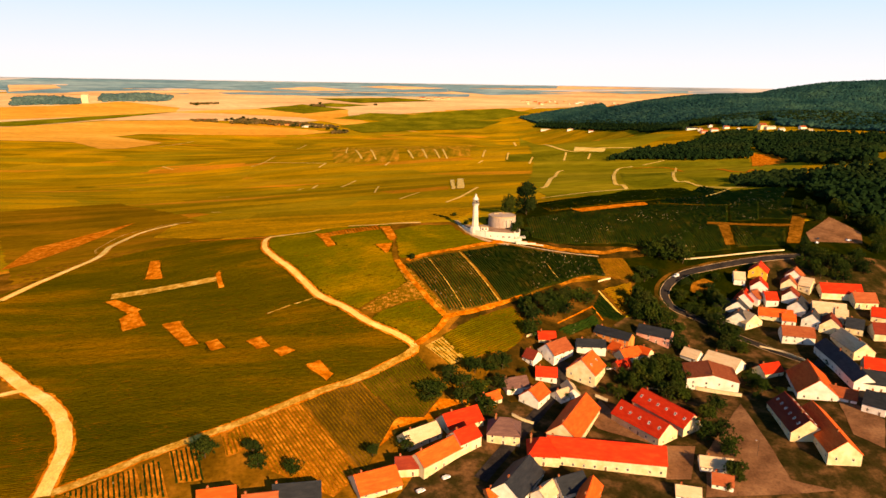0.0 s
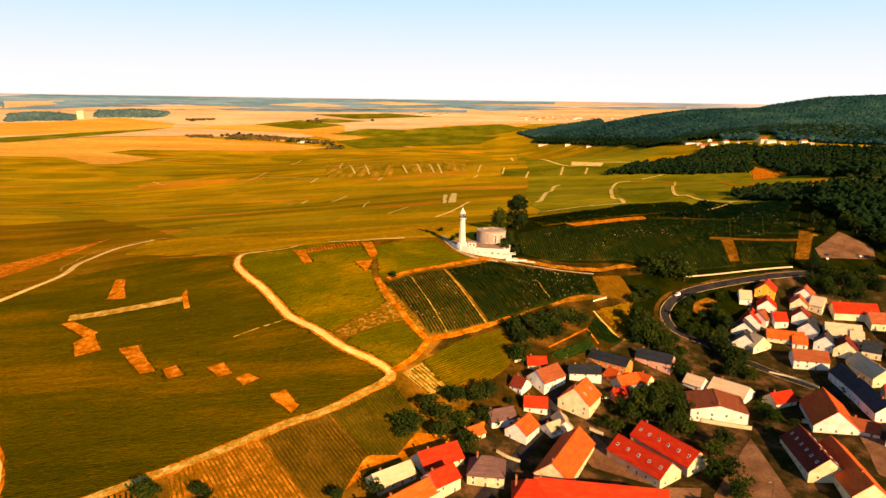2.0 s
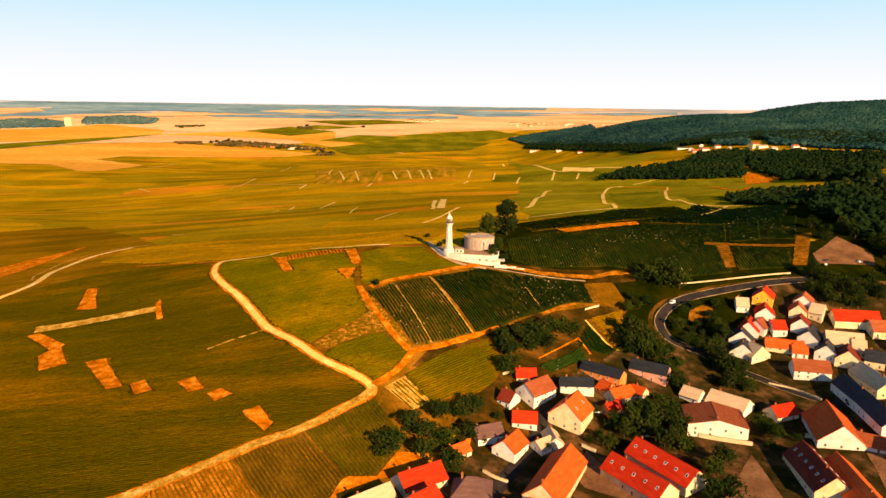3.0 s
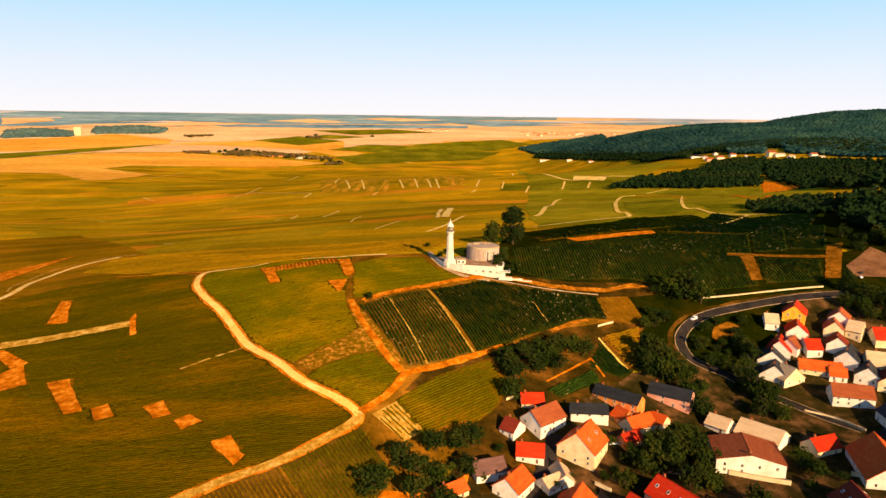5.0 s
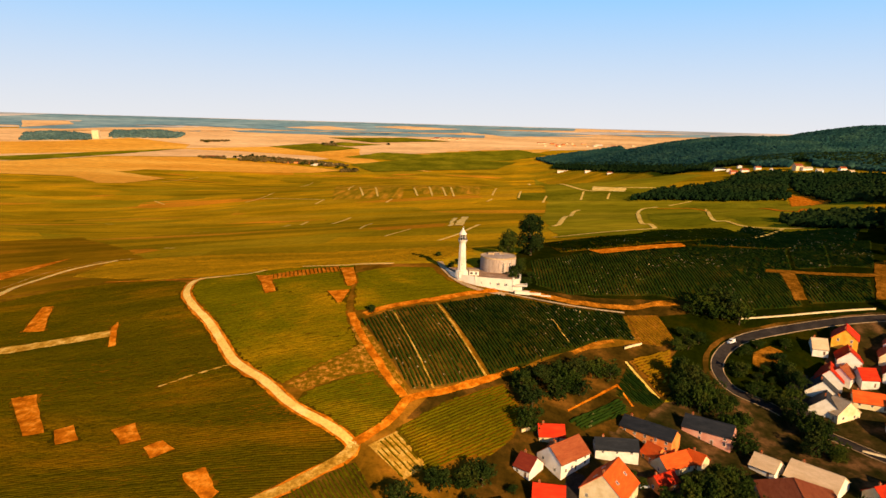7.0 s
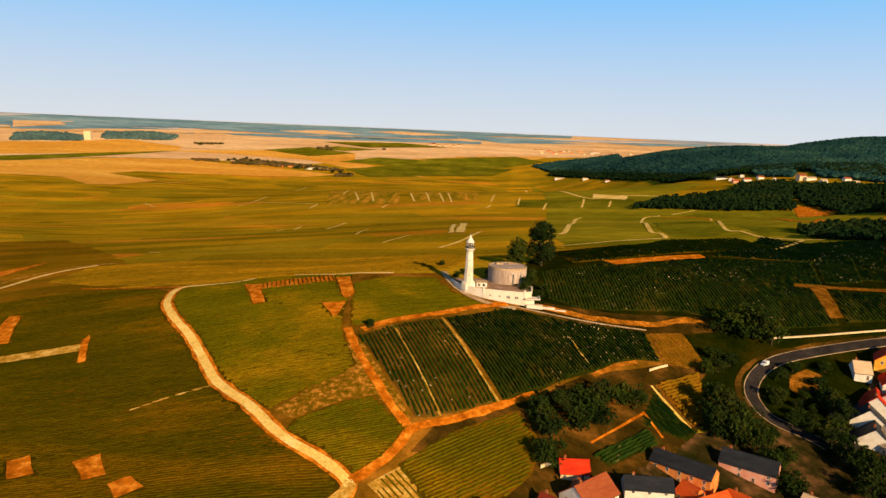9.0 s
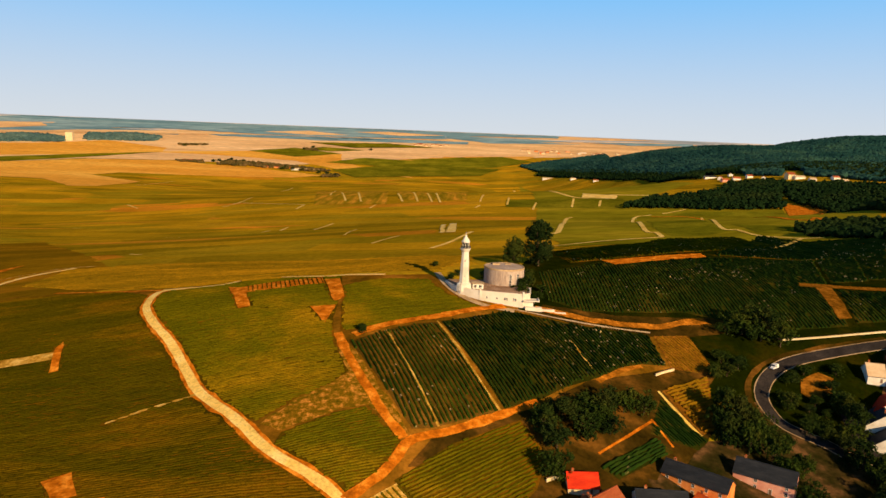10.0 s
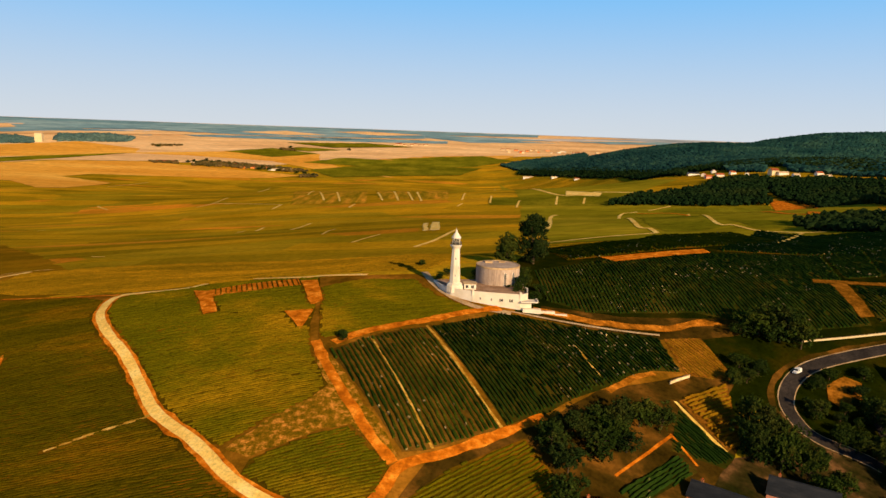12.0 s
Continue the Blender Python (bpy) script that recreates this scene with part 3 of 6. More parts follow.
sheet("meadow", [(-568, 3637), (-306, 3587), (259, 3643), (444, 3783), (124, 3964), (-147, 3795), (-389, 3829)], meadow, "green meadow strip between wheat fields", "field", 1.7, 40.0, 8.0, False, 21, "fields of the plain")
sheet("meadow", [(-2144, 3341), (-1783, 3580), (-1426, 3764), (-1686, 3499), (-1945, 3238), (-2058, 3211)], meadow, "green meadow strip between wheat fields", "field", 1.7, 40.0, 8.0, False, 22, "fields of the plain")
sheet("distant_wood", [(-3694, 4366), (-2718, 4780), (-2020, 4780), (-1389, 4780), (-34, 4780), (771, 4780), (758, 4703), (-28, 4647), (-1048, 4634), (-1774, 4648), (-2598, 4574), (-3696, 4364)], haze_tinted_wood, "band of woodland near the horizon, blue-green haze put into its colour", "wood", 2.2, 40.0, 10.0, False, 51, "distant woods")
sheet("distant_wood", [(-1431, 4406), (-601, 4452), (-112, 4465), (-721, 4338), (-1308, 4346)], haze_tinted_wood, "band of woodland near the horizon, blue-green haze put into its colour", "wood", 2.2, 40.0, 10.0, False, 52, "distant woods")
sheet("distant_wood", [(28, 4561), (525, 4555), (874, 4529), (306, 4450)], haze_tinted_wood, "band of woodland near the horizon, blue-green haze put into its colour", "wood", 2.2, 40.0, 10.0, False, 53, "distant woods")
sheet("distant_wood", [(-2911, 4508), (-2587, 4578), (-2188, 4514), (-2607, 4367), (-2823, 4374)], haze_tinted_wood, "band of woodland near the horizon, blue-green haze put into its colour", "wood", 2.2, 40.0, 10.0, False, 54, "distant woods")
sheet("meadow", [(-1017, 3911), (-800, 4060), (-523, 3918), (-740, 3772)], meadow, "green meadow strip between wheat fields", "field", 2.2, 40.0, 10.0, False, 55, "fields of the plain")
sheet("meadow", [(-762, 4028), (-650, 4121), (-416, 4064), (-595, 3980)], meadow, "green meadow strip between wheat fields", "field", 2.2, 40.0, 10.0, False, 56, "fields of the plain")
sheet("distant_wood", [(-2734, 4452), (-2576, 4536), (-1982, 4472), (-1589, 4444), (-1548, 4332), (-2051, 4329), (-2616, 4265)], haze_tinted_wood, "band of woodland near the horizon, blue-green haze put into its colour", "wood", 2.2, 40.0, 10.0, False, 57, "distant woods")
sheet("distant_wood", [(-790, 4416), (-315, 4468), (169, 4463), (167, 4388), (-339, 4348), (-773, 4322)], haze_tinted_wood, "band of woodland near the horizon, blue-green haze put into its colour", "wood", 2.2, 40.0, 10.0, False, 58, "distant woods")
sheet("distant_wood", [(1181, 4644), (1624, 4681), (1605, 4623), (1157, 4548)], haze_tinted_wood, "band of woodland near the horizon, blue-green haze put into its colour", "wood", 2.2, 40.0, 10.0, False, 59, "distant woods")

sheet("distant_wood", [(-2379, 4435), (-1721, 4515), (-1003, 4444), (-317, 4486), (31, 4526), (30, 4641), (-834, 4643), (-1419, 4670), (-1971, 4686), (-2420, 4640)], haze_tinted_wood, "band of woodland near the horizon, blue-green haze put into its colour", "wood", 3.0, 40.0, 14.0, False, 101, "distant woods")
sheet("distant_wood", [(30, 4660), (496, 4628), (848, 4592), (487, 4533), (31, 4545)], haze_tinted_wood, "band of woodland near the horizon, blue-green haze put into its colour", "wood", 3.0, 40.0, 14.0, False, 102, "distant woods")
sheet("distant_wood", [(885, 4600), (1547, 4665), (1598, 4604), (1194, 4555)], haze_tinted_wood, "band of woodland near the horizon, blue-green haze put into its colour", "wood", 3.0, 40.0, 14.0, False, 103, "distant woods")
sheet("stubble_field", [(-2544, 4177), (-2168, 4361), (-1691, 4440), (-1170, 4424), (-1647, 4328), (-2121, 4269)], stubble, "pale harvested stubble field on the plain", "field", 3.6, 40.0, 8.0, False, 104, "fields of the plain")
sheet("stubble_field", [(-1097, 4542), (-805, 4491), (-566, 4526), (-830, 4624)], stubble, "pale harvested stubble field on the plain", "field", 3.6, 40.0, 8.0, False, 105, "fields of the plain")
sheet("stubble_field", [(-547, 4648), (-254, 4578), (30, 4641), (-334, 4696)], stubble, "pale harvested stubble field on the plain", "field", 3.6, 40.0, 8.0, False, 106, "fields of the plain")
sheet("stubble_field", [(-2625, 4306), (-2389, 4454), (-2483, 4560), (-2767, 4531)], stubble, "pale harvested stubble field on the plain", "field", 3.6, 40.0, 8.0, False, 107, "fields of the plain")
sheet("meadow", [(-758, 4248), (-303, 4318), (-34, 4231), (-479, 4126)], meadow, "green meadow strip between wheat fields", "field", 2.6, 40.0, 8.0, False, 108, "fields of the plain")
sheet("meadow", [(-495, 3427), (-138, 3694), (311, 3594), (190, 3380), (-361, 3205)], meadow, "green meadow strip between wheat fields", "field", 2.0, 40.0, 8.0, False, 109, "fields of the plain")
sheet("meadow", [(-174, 3831), (344, 4021), (505, 3825), (33, 3738)], meadow, "green meadow strip between wheat fields", "field", 2.0, 40.0, 8.0, False, 110, "fields of the plain")

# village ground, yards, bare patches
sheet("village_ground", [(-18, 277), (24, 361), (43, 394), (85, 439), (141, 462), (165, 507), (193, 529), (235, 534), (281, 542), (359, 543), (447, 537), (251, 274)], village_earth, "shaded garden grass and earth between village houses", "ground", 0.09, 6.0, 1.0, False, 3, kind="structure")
sheet("bare_patch", [(-188, 445), (-177, 447), (-151, 410), (-159, 408)], dry, "bare orange earth patch among the vines", "bare ground", 0.42, 5.0, 0.7, True, 1, "bare patches")
sheet("bare_patch", [(-148, 412), (-141, 416), (-132, 403), (-140, 400)], dry, "bare orange earth patch among the vines", "bare ground", 0.42, 5.0, 0.7, True, 2, "bare patches")
sheet("bare_patch", [(-121, 410), (-113, 415), (-104, 401), (-111, 398)], dry, "bare orange earth patch among the vines", "bare ground", 0.42, 5.0, 0.7, True, 3, "bare patches")
sheet("bare_patch", [(-100, 395), (-95, 400), (-86, 393), (-94, 387)], dry, "bare orange earth patch among the vines", "bare ground", 0.42, 5.0, 0.7, True, 4, "bare patches")
sheet("bare_patch", [(-223, 458), (-217, 472), (-199, 445), (-212, 438)], dry, "bare orange earth patch among the vines", "bare ground", 0.42, 5.0, 0.7, True, 5, "bare patches")
sheet("bare_patch", [(-231, 523), (-243, 563), (-235, 562), (-216, 519)], dry, "bare orange earth patch among the vines", "bare ground", 0.42, 5.0, 0.7, True, 6, "bare patches")
sheet("bare_patch", [(-77, 377), (-70, 381), (-60, 367), (-63, 361)], dry, "bare orange earth patch among the vines", "bare ground", 0.42, 4.0, 1.6, True, 7, "bare patches")
sheet("bare_patch", [(-107, 579), (-97, 574), (-83, 539), (-89, 537)], dry, "bare orange earth patch among the vines", "bare ground", 0.42, 5.0, 0.7, True, 8, "bare patches")
sheet("bare_patch", [(-52, 585), (-43, 584), (-35, 548), (-40, 540)], dry, "bare orange earth patch among the vines", "bare ground", 0.42, 5.0, 0.7, True, 9, "bare patches")
sheet("bare_patch", [(-51, 535), (-38, 536), (-40, 513)], dry, "bare orange earth patch among the vines", "bare ground", 0.42, 5.0, 0.7, True, 10, "bare patches")
sheet("bare_patch", [(-172, 513), (-171, 519), (-159, 491), (-163, 490)], dry, "bare orange earth patch among the vines", "bare ground", 0.42, 5.0, 0.7, True, 11, "bare patches")
sheet("bare_patch", [(-247, 489), (-241, 492), (-213, 471), (-217, 463)], dry, "bare orange earth patch among the vines", "bare ground", 0.42, 5.0, 0.7, True, 12, "bare patches")
sheet("bare_patch", [(-245, 493), (-248, 502), (-170, 509), (-168, 502)], straw, "straw-coloured dry grass strip between vines", "bare ground", 0.42, 5.0, 0.7, True, 13, "bare patches")
sheet("bare_patch", [(17, 1272), (24, 1267), (19, 928), (14, 931)], chalk, "pale bare chalk patch among distant vines", "bare ground", 0.6, 15.0, 3.0, True, 15, "bare patches")
sheet("bare_patch", [(31, 1298), (41, 1293), (32, 930), (22, 934)], chalk, "pale bare chalk patch among distant vines", "bare ground", 0.6, 15.0, 3.0, True, 16, "bare patches")
sheet("bare_patch", [(335, 1755), (399, 1693), (382, 1644), (321, 1679)], chalk, "pale bare chalk patch among distant vines", "bare ground", 0.6, 15.0, 3.0, True, 17, "bare patches")
sheet("bare_patch", [(677, 1518), (710, 1489), (715, 1416), (437, 946), (650, 1453)], dry, "bare orange earth patch among the vines", "bare ground", 0.6, 15.0, 3.0, True, 18, "bare patches")
sheet("bare_patch", [(245, 598), (256, 603), (243, 555), (235, 554)], dull_earth, "rust-brown bare strip between vine plots", "bare ground", 0.42, 5.0, 0.7, True, 19, "bare patches")
sheet("bare_patch", [(239, 607), (316, 605), (312, 598), (236, 600)], dull_earth, "rust-brown bare strip between vine plots", "bare ground", 0.42, 5.0, 0.7, True, 20, "bare patches")
sheet("bare_patch", [(326, 630), (339, 630), (298, 558), (286, 556)], dull_earth, "rust-brown bare strip between vine plots", "bare ground", 0.42, 5.0, 0.7, True, 21, "bare patches")
sheet("bare_patch", [(193, 508), (204, 513), (210, 509), (204, 499), (193, 494), (189, 499)], dull_earth, "rust-brown bare strip between vine plots", "bare ground", 0.42, 5.0, 0.7, True, 22, "bare patches")
sheet("bare_patch", [(123, 640), (200, 669), (200, 657), (130, 630)], dry, "bare orange earth patch among the vines", "bare ground", 0.42, 5.0, 0.7, True, 23, "bare patches")
sheet("yard", [(315, 582), (353, 618), (365, 586), (356, 567), (309, 562)], yard, "gritty brown village yard", "yard", 0.2, 6.0, 0.4, True, 24, "yards", "structure")
sheet("bare_patch", [(-386, 586), (-414, 686), (-361, 805), (-365, 729), (-370, 610)], dry, "bare orange earth patch among the vines", "bare ground", 0.42, 5.0, 0.7, True, 25, "bare patches")
sheet("yard", [(94, 368), (100, 352), (111, 324), (87, 338), (83, 349)], yard, "gritty brown village yard", "yard", 0.2, 6.0, 0.4, True, 26, "yards", "structure")
sheet("yard", [(137, 316), (172, 360), (169, 294), (187, 286), (125, 283)], yard, "gritty brown village yard", "yard", 0.2, 6.0, 0.4, True, 27, "yards", "structure")
sheet("yard", [(229, 369), (239, 336), (225, 313), (216, 325)], yard, "gritty brown village yard", "yard", 0.2, 6.0, 0.4, True, 28, "yards", "structure")
sheet("yard", [(117, 322), (133, 321), (122, 295), (110, 295)], yard, "gritty brown village yard", "yard", 0.2, 6.0, 0.4, True, 29, "yards", "structure")
sheet("field_edge", [(-35, 297), (-22, 332), (-5, 352), (22, 357), (38, 372), (33, 352), (10, 344), (-8, 332), (-20, 322), (-30, 308)], dry, "dry orange grass behind the houses", "ground", 0.16, 6.0, 1.0, False, 94, kind="structure")
# dark sheet stands in for the houses' shadow on this yard
sheet("yard", [(203, 492), (216, 492), (214, 478), (207, 462), (199, 462), (200, 477)], asphalt, "asphalt yard beside the houses, its dark tone standing in for their shadow", "yard", 0.2, 6.0, 0.4, True, 92, "yards", "structure")
sheet("field_edge", [(-380, 262), (-10, 250), (30, 380), (62, 425), (130, 470), (132, 545), (60, 549), (10, 592), (-150, 592), (-260, 622), (-380, 570)], field_edge, "dry orange-brown grass margins between vine plots", "ground", 0.03, 6.0, 1.0, False, 73, kind="structure")
sheet("scrub_strip", [(-52, 436), (-41, 449), (-27, 461), (-22, 468), (-28, 483), (-33, 500), (-20, 483), (-11, 465), (-1, 446), (6, 433), (3, 430), (-11, 446), (-20, 444), (-43, 431)], scrub, "patchy orange scrub with pale dry tufts between vine plots", "bare ground", 0.3, 4.0, 1.2, True, 91, kind="structure")
sheet("vineyard_block", [(-408, 2572), (-141, 2242), (-100, 1656), (-266, 1714)], rust_land, "rust-brown striped vineyard block on the far slope", "vineyard", 0.6, 20.0, 3.0, False, 61)
sheet("vineyard_block", [(-137, 2435), (145, 2852), (69, 1676), (-80, 1732)], rust_land, "rust-brown striped vineyard block on the far slope", "vineyard", 0.6, 20.0, 3.0, False, 62)
sheet("bank", [(6, 417), (16, 433), (58, 459), (85, 485), (129, 506), (152, 507), (144, 496), (136, 465), (111, 436)], bank_grass_with_shade, "dark grassy bank below the vineyards", "ground", 0.13, 6.0, 1.0, False, 70, kind="structure")
sheet("bank", [(128, 535), (168, 545), (202, 547), (240, 541), (235, 533), (205, 526), (182, 517), (167, 503), (152, 507)], slope_grass_with_shade, "dark grassy bank above the road", "ground", 0.13, 6.0, 1.0, False, 71, kind="structure")
sheet("bank", [(66, 617), (101, 711), (223, 842), (319, 818), (369, 707), (290, 545), (192, 536), (150, 550), (81, 545)], slope_grass_with_shade, "dark grassy slope around the hillside vines", "ground", 0.05, 6.0, 1.0, False, 72, kind="structure")
sheet("bank", [(73, 556), (112, 552), (175, 556), (173, 543), (149, 536), (126, 533), (94, 534), (68, 543)], bank_grass_with_shade, "dark dry grass bank along the hillside track", "ground", 0.17, 6.0, 1.0, False, 74, kind="structure")
sheet("bank", [(177, 520), (215, 541), (285, 560), (307, 609), (483, 632), (398, 505), (348, 525), (277, 528), (231, 521), (183, 510)], slope_grass_with_shade, "dark grassy slope below the wood", "ground", 0.07, 6.0, 1.0, False, 75, kind="structure")
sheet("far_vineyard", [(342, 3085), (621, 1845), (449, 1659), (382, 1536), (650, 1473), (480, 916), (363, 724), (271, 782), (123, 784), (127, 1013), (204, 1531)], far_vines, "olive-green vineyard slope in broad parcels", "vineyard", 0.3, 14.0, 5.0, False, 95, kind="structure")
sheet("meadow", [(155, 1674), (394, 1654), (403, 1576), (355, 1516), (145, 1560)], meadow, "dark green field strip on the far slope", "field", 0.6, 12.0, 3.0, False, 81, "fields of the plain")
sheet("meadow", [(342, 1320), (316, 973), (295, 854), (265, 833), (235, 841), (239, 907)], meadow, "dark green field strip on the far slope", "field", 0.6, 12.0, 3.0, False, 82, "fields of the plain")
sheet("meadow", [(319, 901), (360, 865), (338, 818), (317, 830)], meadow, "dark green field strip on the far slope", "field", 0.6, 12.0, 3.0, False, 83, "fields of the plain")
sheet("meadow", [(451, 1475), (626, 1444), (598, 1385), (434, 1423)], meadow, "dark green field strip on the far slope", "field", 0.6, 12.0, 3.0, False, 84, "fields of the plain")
sheet("bank", [(144, 513), (186, 523), (172, 492), (139, 485)], slope_grass_with_shade, "dark grassy slope beside the vines", "ground", 0.1, 6.0, 1.0, False, 76, kind="structure")
sheet("bank", [(27, 377), (53, 427), (99, 473), (125, 498), (115, 450), (90, 417), (66, 376), (43, 356)], bank_grass_with_shade, "dark grassy slope beside the vines", "ground", 0.1, 6.0, 1.0, False, 76, kind="structure")
sheet("bank", [(318, 640), (352, 690), (384, 740), (410, 700), (380, 640), (368, 600), (340, 612)], slope_grass_with_shade, "dark grassy slope below the wood", "ground", 0.1, 6.0, 1.0, False, 93, kind="structure")
sheet("bank", [(58, 546), (84, 543), (96, 556), (92, 600), (62, 606)], slope_grass_with_shade, "dark grassy slope beside the museum", "ground", 0.1, 6.0, 1.0, False, 77, kind="structure")
sheet("bank", [(169, 499), (192, 518), (220, 529), (246, 530), (211, 470), (178, 467), (168, 483)], slope_grass_with_shade, "dark grass and hedges inside the road bend", "ground", 0.13, 6.0, 1.0, False, 78, kind="structure")
sheet("field_edge", [(-679, 1029), (-537, 1144), (-254, 749), (-160, 619), (-202, 606), (-284, 596), (-322, 542), (-345, 537)], rust_field, "rust-tinged vines and dry grass on the open slope", "ground", 0.04, 8.0, 4.0, False, 79, kind="structure")


# ---------------------------------------------------------------- tracks and roads
def track(name, width, points, material, label, lift=0.32, category="track", rough=0.12, verge=None, step=3.0):
    if verge:
        ob = part("verge", ribbon(points, width * verge[0], lift - 0.05, step, 0.2 if rough > 0.05 else 0.03, width), verge[1])
        tagged(ob, "dry orange earth verge along a track", "verge", kind="structure")
    ob = part(name, ribbon(points, width, lift, step, rough, len(name) + width), material)
    return tagged(ob, label, category, kind="structure")


track("track", 4, [(-134, 586), (-146, 584), (-148, 573), (-143, 551), (-131, 530), (-112, 505), (-97, 482), (-83, 461), (-63, 441), (-45, 421), (-26, 408), (-17, 401), (-14, 397)], chalk, "pale chalk vineyard track with dry orange verges", verge=(1.65, dry))
track("track", 4.6, [(-14, 399), (-18, 390), (-43, 366), (-66, 351), (-95, 329), (-112, 318), (-138, 302), (-156, 289), (-174, 277)], straw, "dusty straw-coloured track below the vineyard", verge=(1.35, dry))
track("track", 7, [(-345, 452), (-305, 424), (-268, 394), (-240, 370), (-215, 351), (-198, 333), (-185, 311), (-180, 290), (-177, 275)], chalk, "pale chalk vineyard track with dry orange verges", verge=(1.4, dry))
track("track", 4, [(-248, 361), (-235, 365), (-224, 359)], chalk, "pale chalk track round the vineyard slope", verge=(1.3, dry))
track("track", 6, [(-332, 500), (-324, 532), (-314, 563), (-306, 603), (-322, 664), (-324, 734), (-298, 772)], chalk, "pale chalk track round the vineyard slope", verge=(1.3, dry))
track("track", 2.6, [(-229, 616), (-182, 597), (-148, 586)], dry, "dry orange earth track beside the vines", rough=0.3)
track("track", 3.6, [(-148, 586), (-114, 589), (-99, 610), (-55, 595), (-42, 595), (-17, 592)], chalk, "pale chalk track round the vineyard slope", verge=(1.3, dry))
track("track", 4, [(-14, 399), (-2, 413), (5, 427), (11, 432), (22, 437), (42, 450), (59, 462)], dry, "dry orange earth track beside the vines", rough=0.3)
track("track", 4, [(4, 430), (-5, 443), (-16, 464), (-25, 484), (-32, 503)], dry, "dry orange earth track beside the vines", rough=0.3)
track("track", 5, [(-24, 501), (-11, 512), (16, 528), (35, 541), (51, 549)], dry, "dry orange earth track beside the vines", rough=0.3)
track("track", 5.5, [(68, 552), (96, 544), (130, 543), (152, 550), (168, 546)], rust_earth, "dry orange earth track beside the vines", rough=0.3)
track("track", 1.5, [(56, 546), (82, 540.5), (106, 537.5), (127, 536.5)], pale_grit, "narrow pale concrete path along the vines", 0.35)
track("road", 6.0, [(290, 536), (249, 531.5), (214, 525.5), (192, 519), (178, 509), (169, 496), (168, 485), (172, 476), (187, 466.5), (197, 455), (213, 442), (235, 416)], asphalt, "curving grey asphalt road with pale edges", 0.34, "road", 0.02, verge=(1.14, pale_grit))
track("verge", 2.4, [(250, 536.5), (214, 530.5), (188, 522.5), (172.5, 512), (163.2, 498), (161.5, 484), (166, 473)], bank_grass_with_shade, "dry earth bank outside the road bend", 0.22, "verge", 0.3)
track("track", 5, [(396, 1433), (344, 1359), (232, 923), (230, 867), (226, 835)], chalk_dull, "pale chalk farm track on the far slope", 0.7, step=10.0)
track("track", 4, [(471, 1387), (310, 920), (307, 858), (309, 818), (319, 801), (331, 784), (346, 775)], chalk_dull, "pale chalk farm track on the far slope", 0.7, step=10.0)
track("track", 4, [(331, 784), (309, 759), (284, 735)], chalk_dull, "pale chalk farm track on the far slope", 0.7, step=10.0)
track("track", 6, [(246, 1398), (223, 1331), (147, 940), (130, 882)], chalk_dull, "pale chalk farm track on the far slope", 0.7, step=10.0)
track("track", 4, [(50, 928), (27, 852), (7, 811)], chalk_dull, "pale chalk farm track on the far slope", 0.7, step=10.0)
track("track", 4, [(226, 835), (171, 822), (117, 794)], chalk_dull, "pale chalk farm track on the far slope", 0.7, step=10.0)
track("track", 9, [(307, 2967), (288, 1780), (400, 1707), (498, 1663)], chalk_dull, "pale chalk farm track on the far slope", 0.7, step=10.0)
track("track", 4, [(-488, 2039), (-479, 1871), (-492, 1793)], chalk_dull, "pale chalk farm track on the far slope", 0.7, step=10.0)
track("track", 6, [(389, 1408), (460, 1357), (385, 916), (411, 914), (405, 888)], dry, "pale chalk farm track on the far slope", 0.7, step=10.0)
track("track", 1.4, [(15, 521), (23, 501), (34, 470), (42, 452)], straw, "narrow straw-coloured path between vine plots", 0.3, rough=0.3)
track("track", 0.9, [(-9, 507), (8, 462), (17, 438)], straw, "narrow straw-coloured path between vine plots", 0.3, rough=0.3)
track("track", 0.8, [(82, 518), (88, 495)], straw, "narrow straw-coloured path between vine plots", 0.3, rough=0.3)
track("track", 3.0, [(89, 485), (103, 498), (114, 504)], rust_earth, "dry orange earth strip below the vines", 0.3, rough=0.3)
track("track", 1.6, [(117, 486), (122, 473), (128, 460)], chalk_dull, "narrow straw-coloured path between vine plots", 0.3, rough=0.3)
track("track", 1.2, [(108, 465), (113, 450)], dry, "narrow straw-coloured path between vine plots", 0.3, rough=0.3)
track("track", 1.1, [(80, 439), (96, 453), (108, 464)], dry, "narrow straw-coloured path between vine plots", 0.3, rough=0.3)
track("track", 1.5, [(-116, 446), (-103, 453), (-82, 461)], straw, "narrow straw-coloured path between vine plots", 0.3, rough=0.3)
track("road", 7, [(21, 291), (37, 318), (55, 349), (70, 376), (79, 403)], asphalt, "shaded asphalt village street", 0.26, "road", 0.02)
track("road", 7, [(239, 406), (263, 428), (248, 387), (239, 351)], asphalt, "shaded asphalt village street", 0.26, "road", 0.02)
track("track", 4.2, [(-182, 1256), (-177, 1319), (-171, 1382)], chalk_dull, "short pale chalk track among distant vines", 0.8, step=10.0)
track("track", 2.6, [(-91, 947), (-99, 1067), (-107, 1187)], chalk_dull, "short pale chalk track among distant vines", 0.8, step=10.0)
track("track", 2.6, [(-51, 853), (-40, 881), (-28, 910)], chalk_dull, "short pale chalk track among distant vines", 0.8, step=10.0)
track("track", 4.2, [(-484, 1874), (-388, 1800), (-291, 1727)], chalk_dull, "short pale chalk track among distant vines", 0.8, step=10.0)
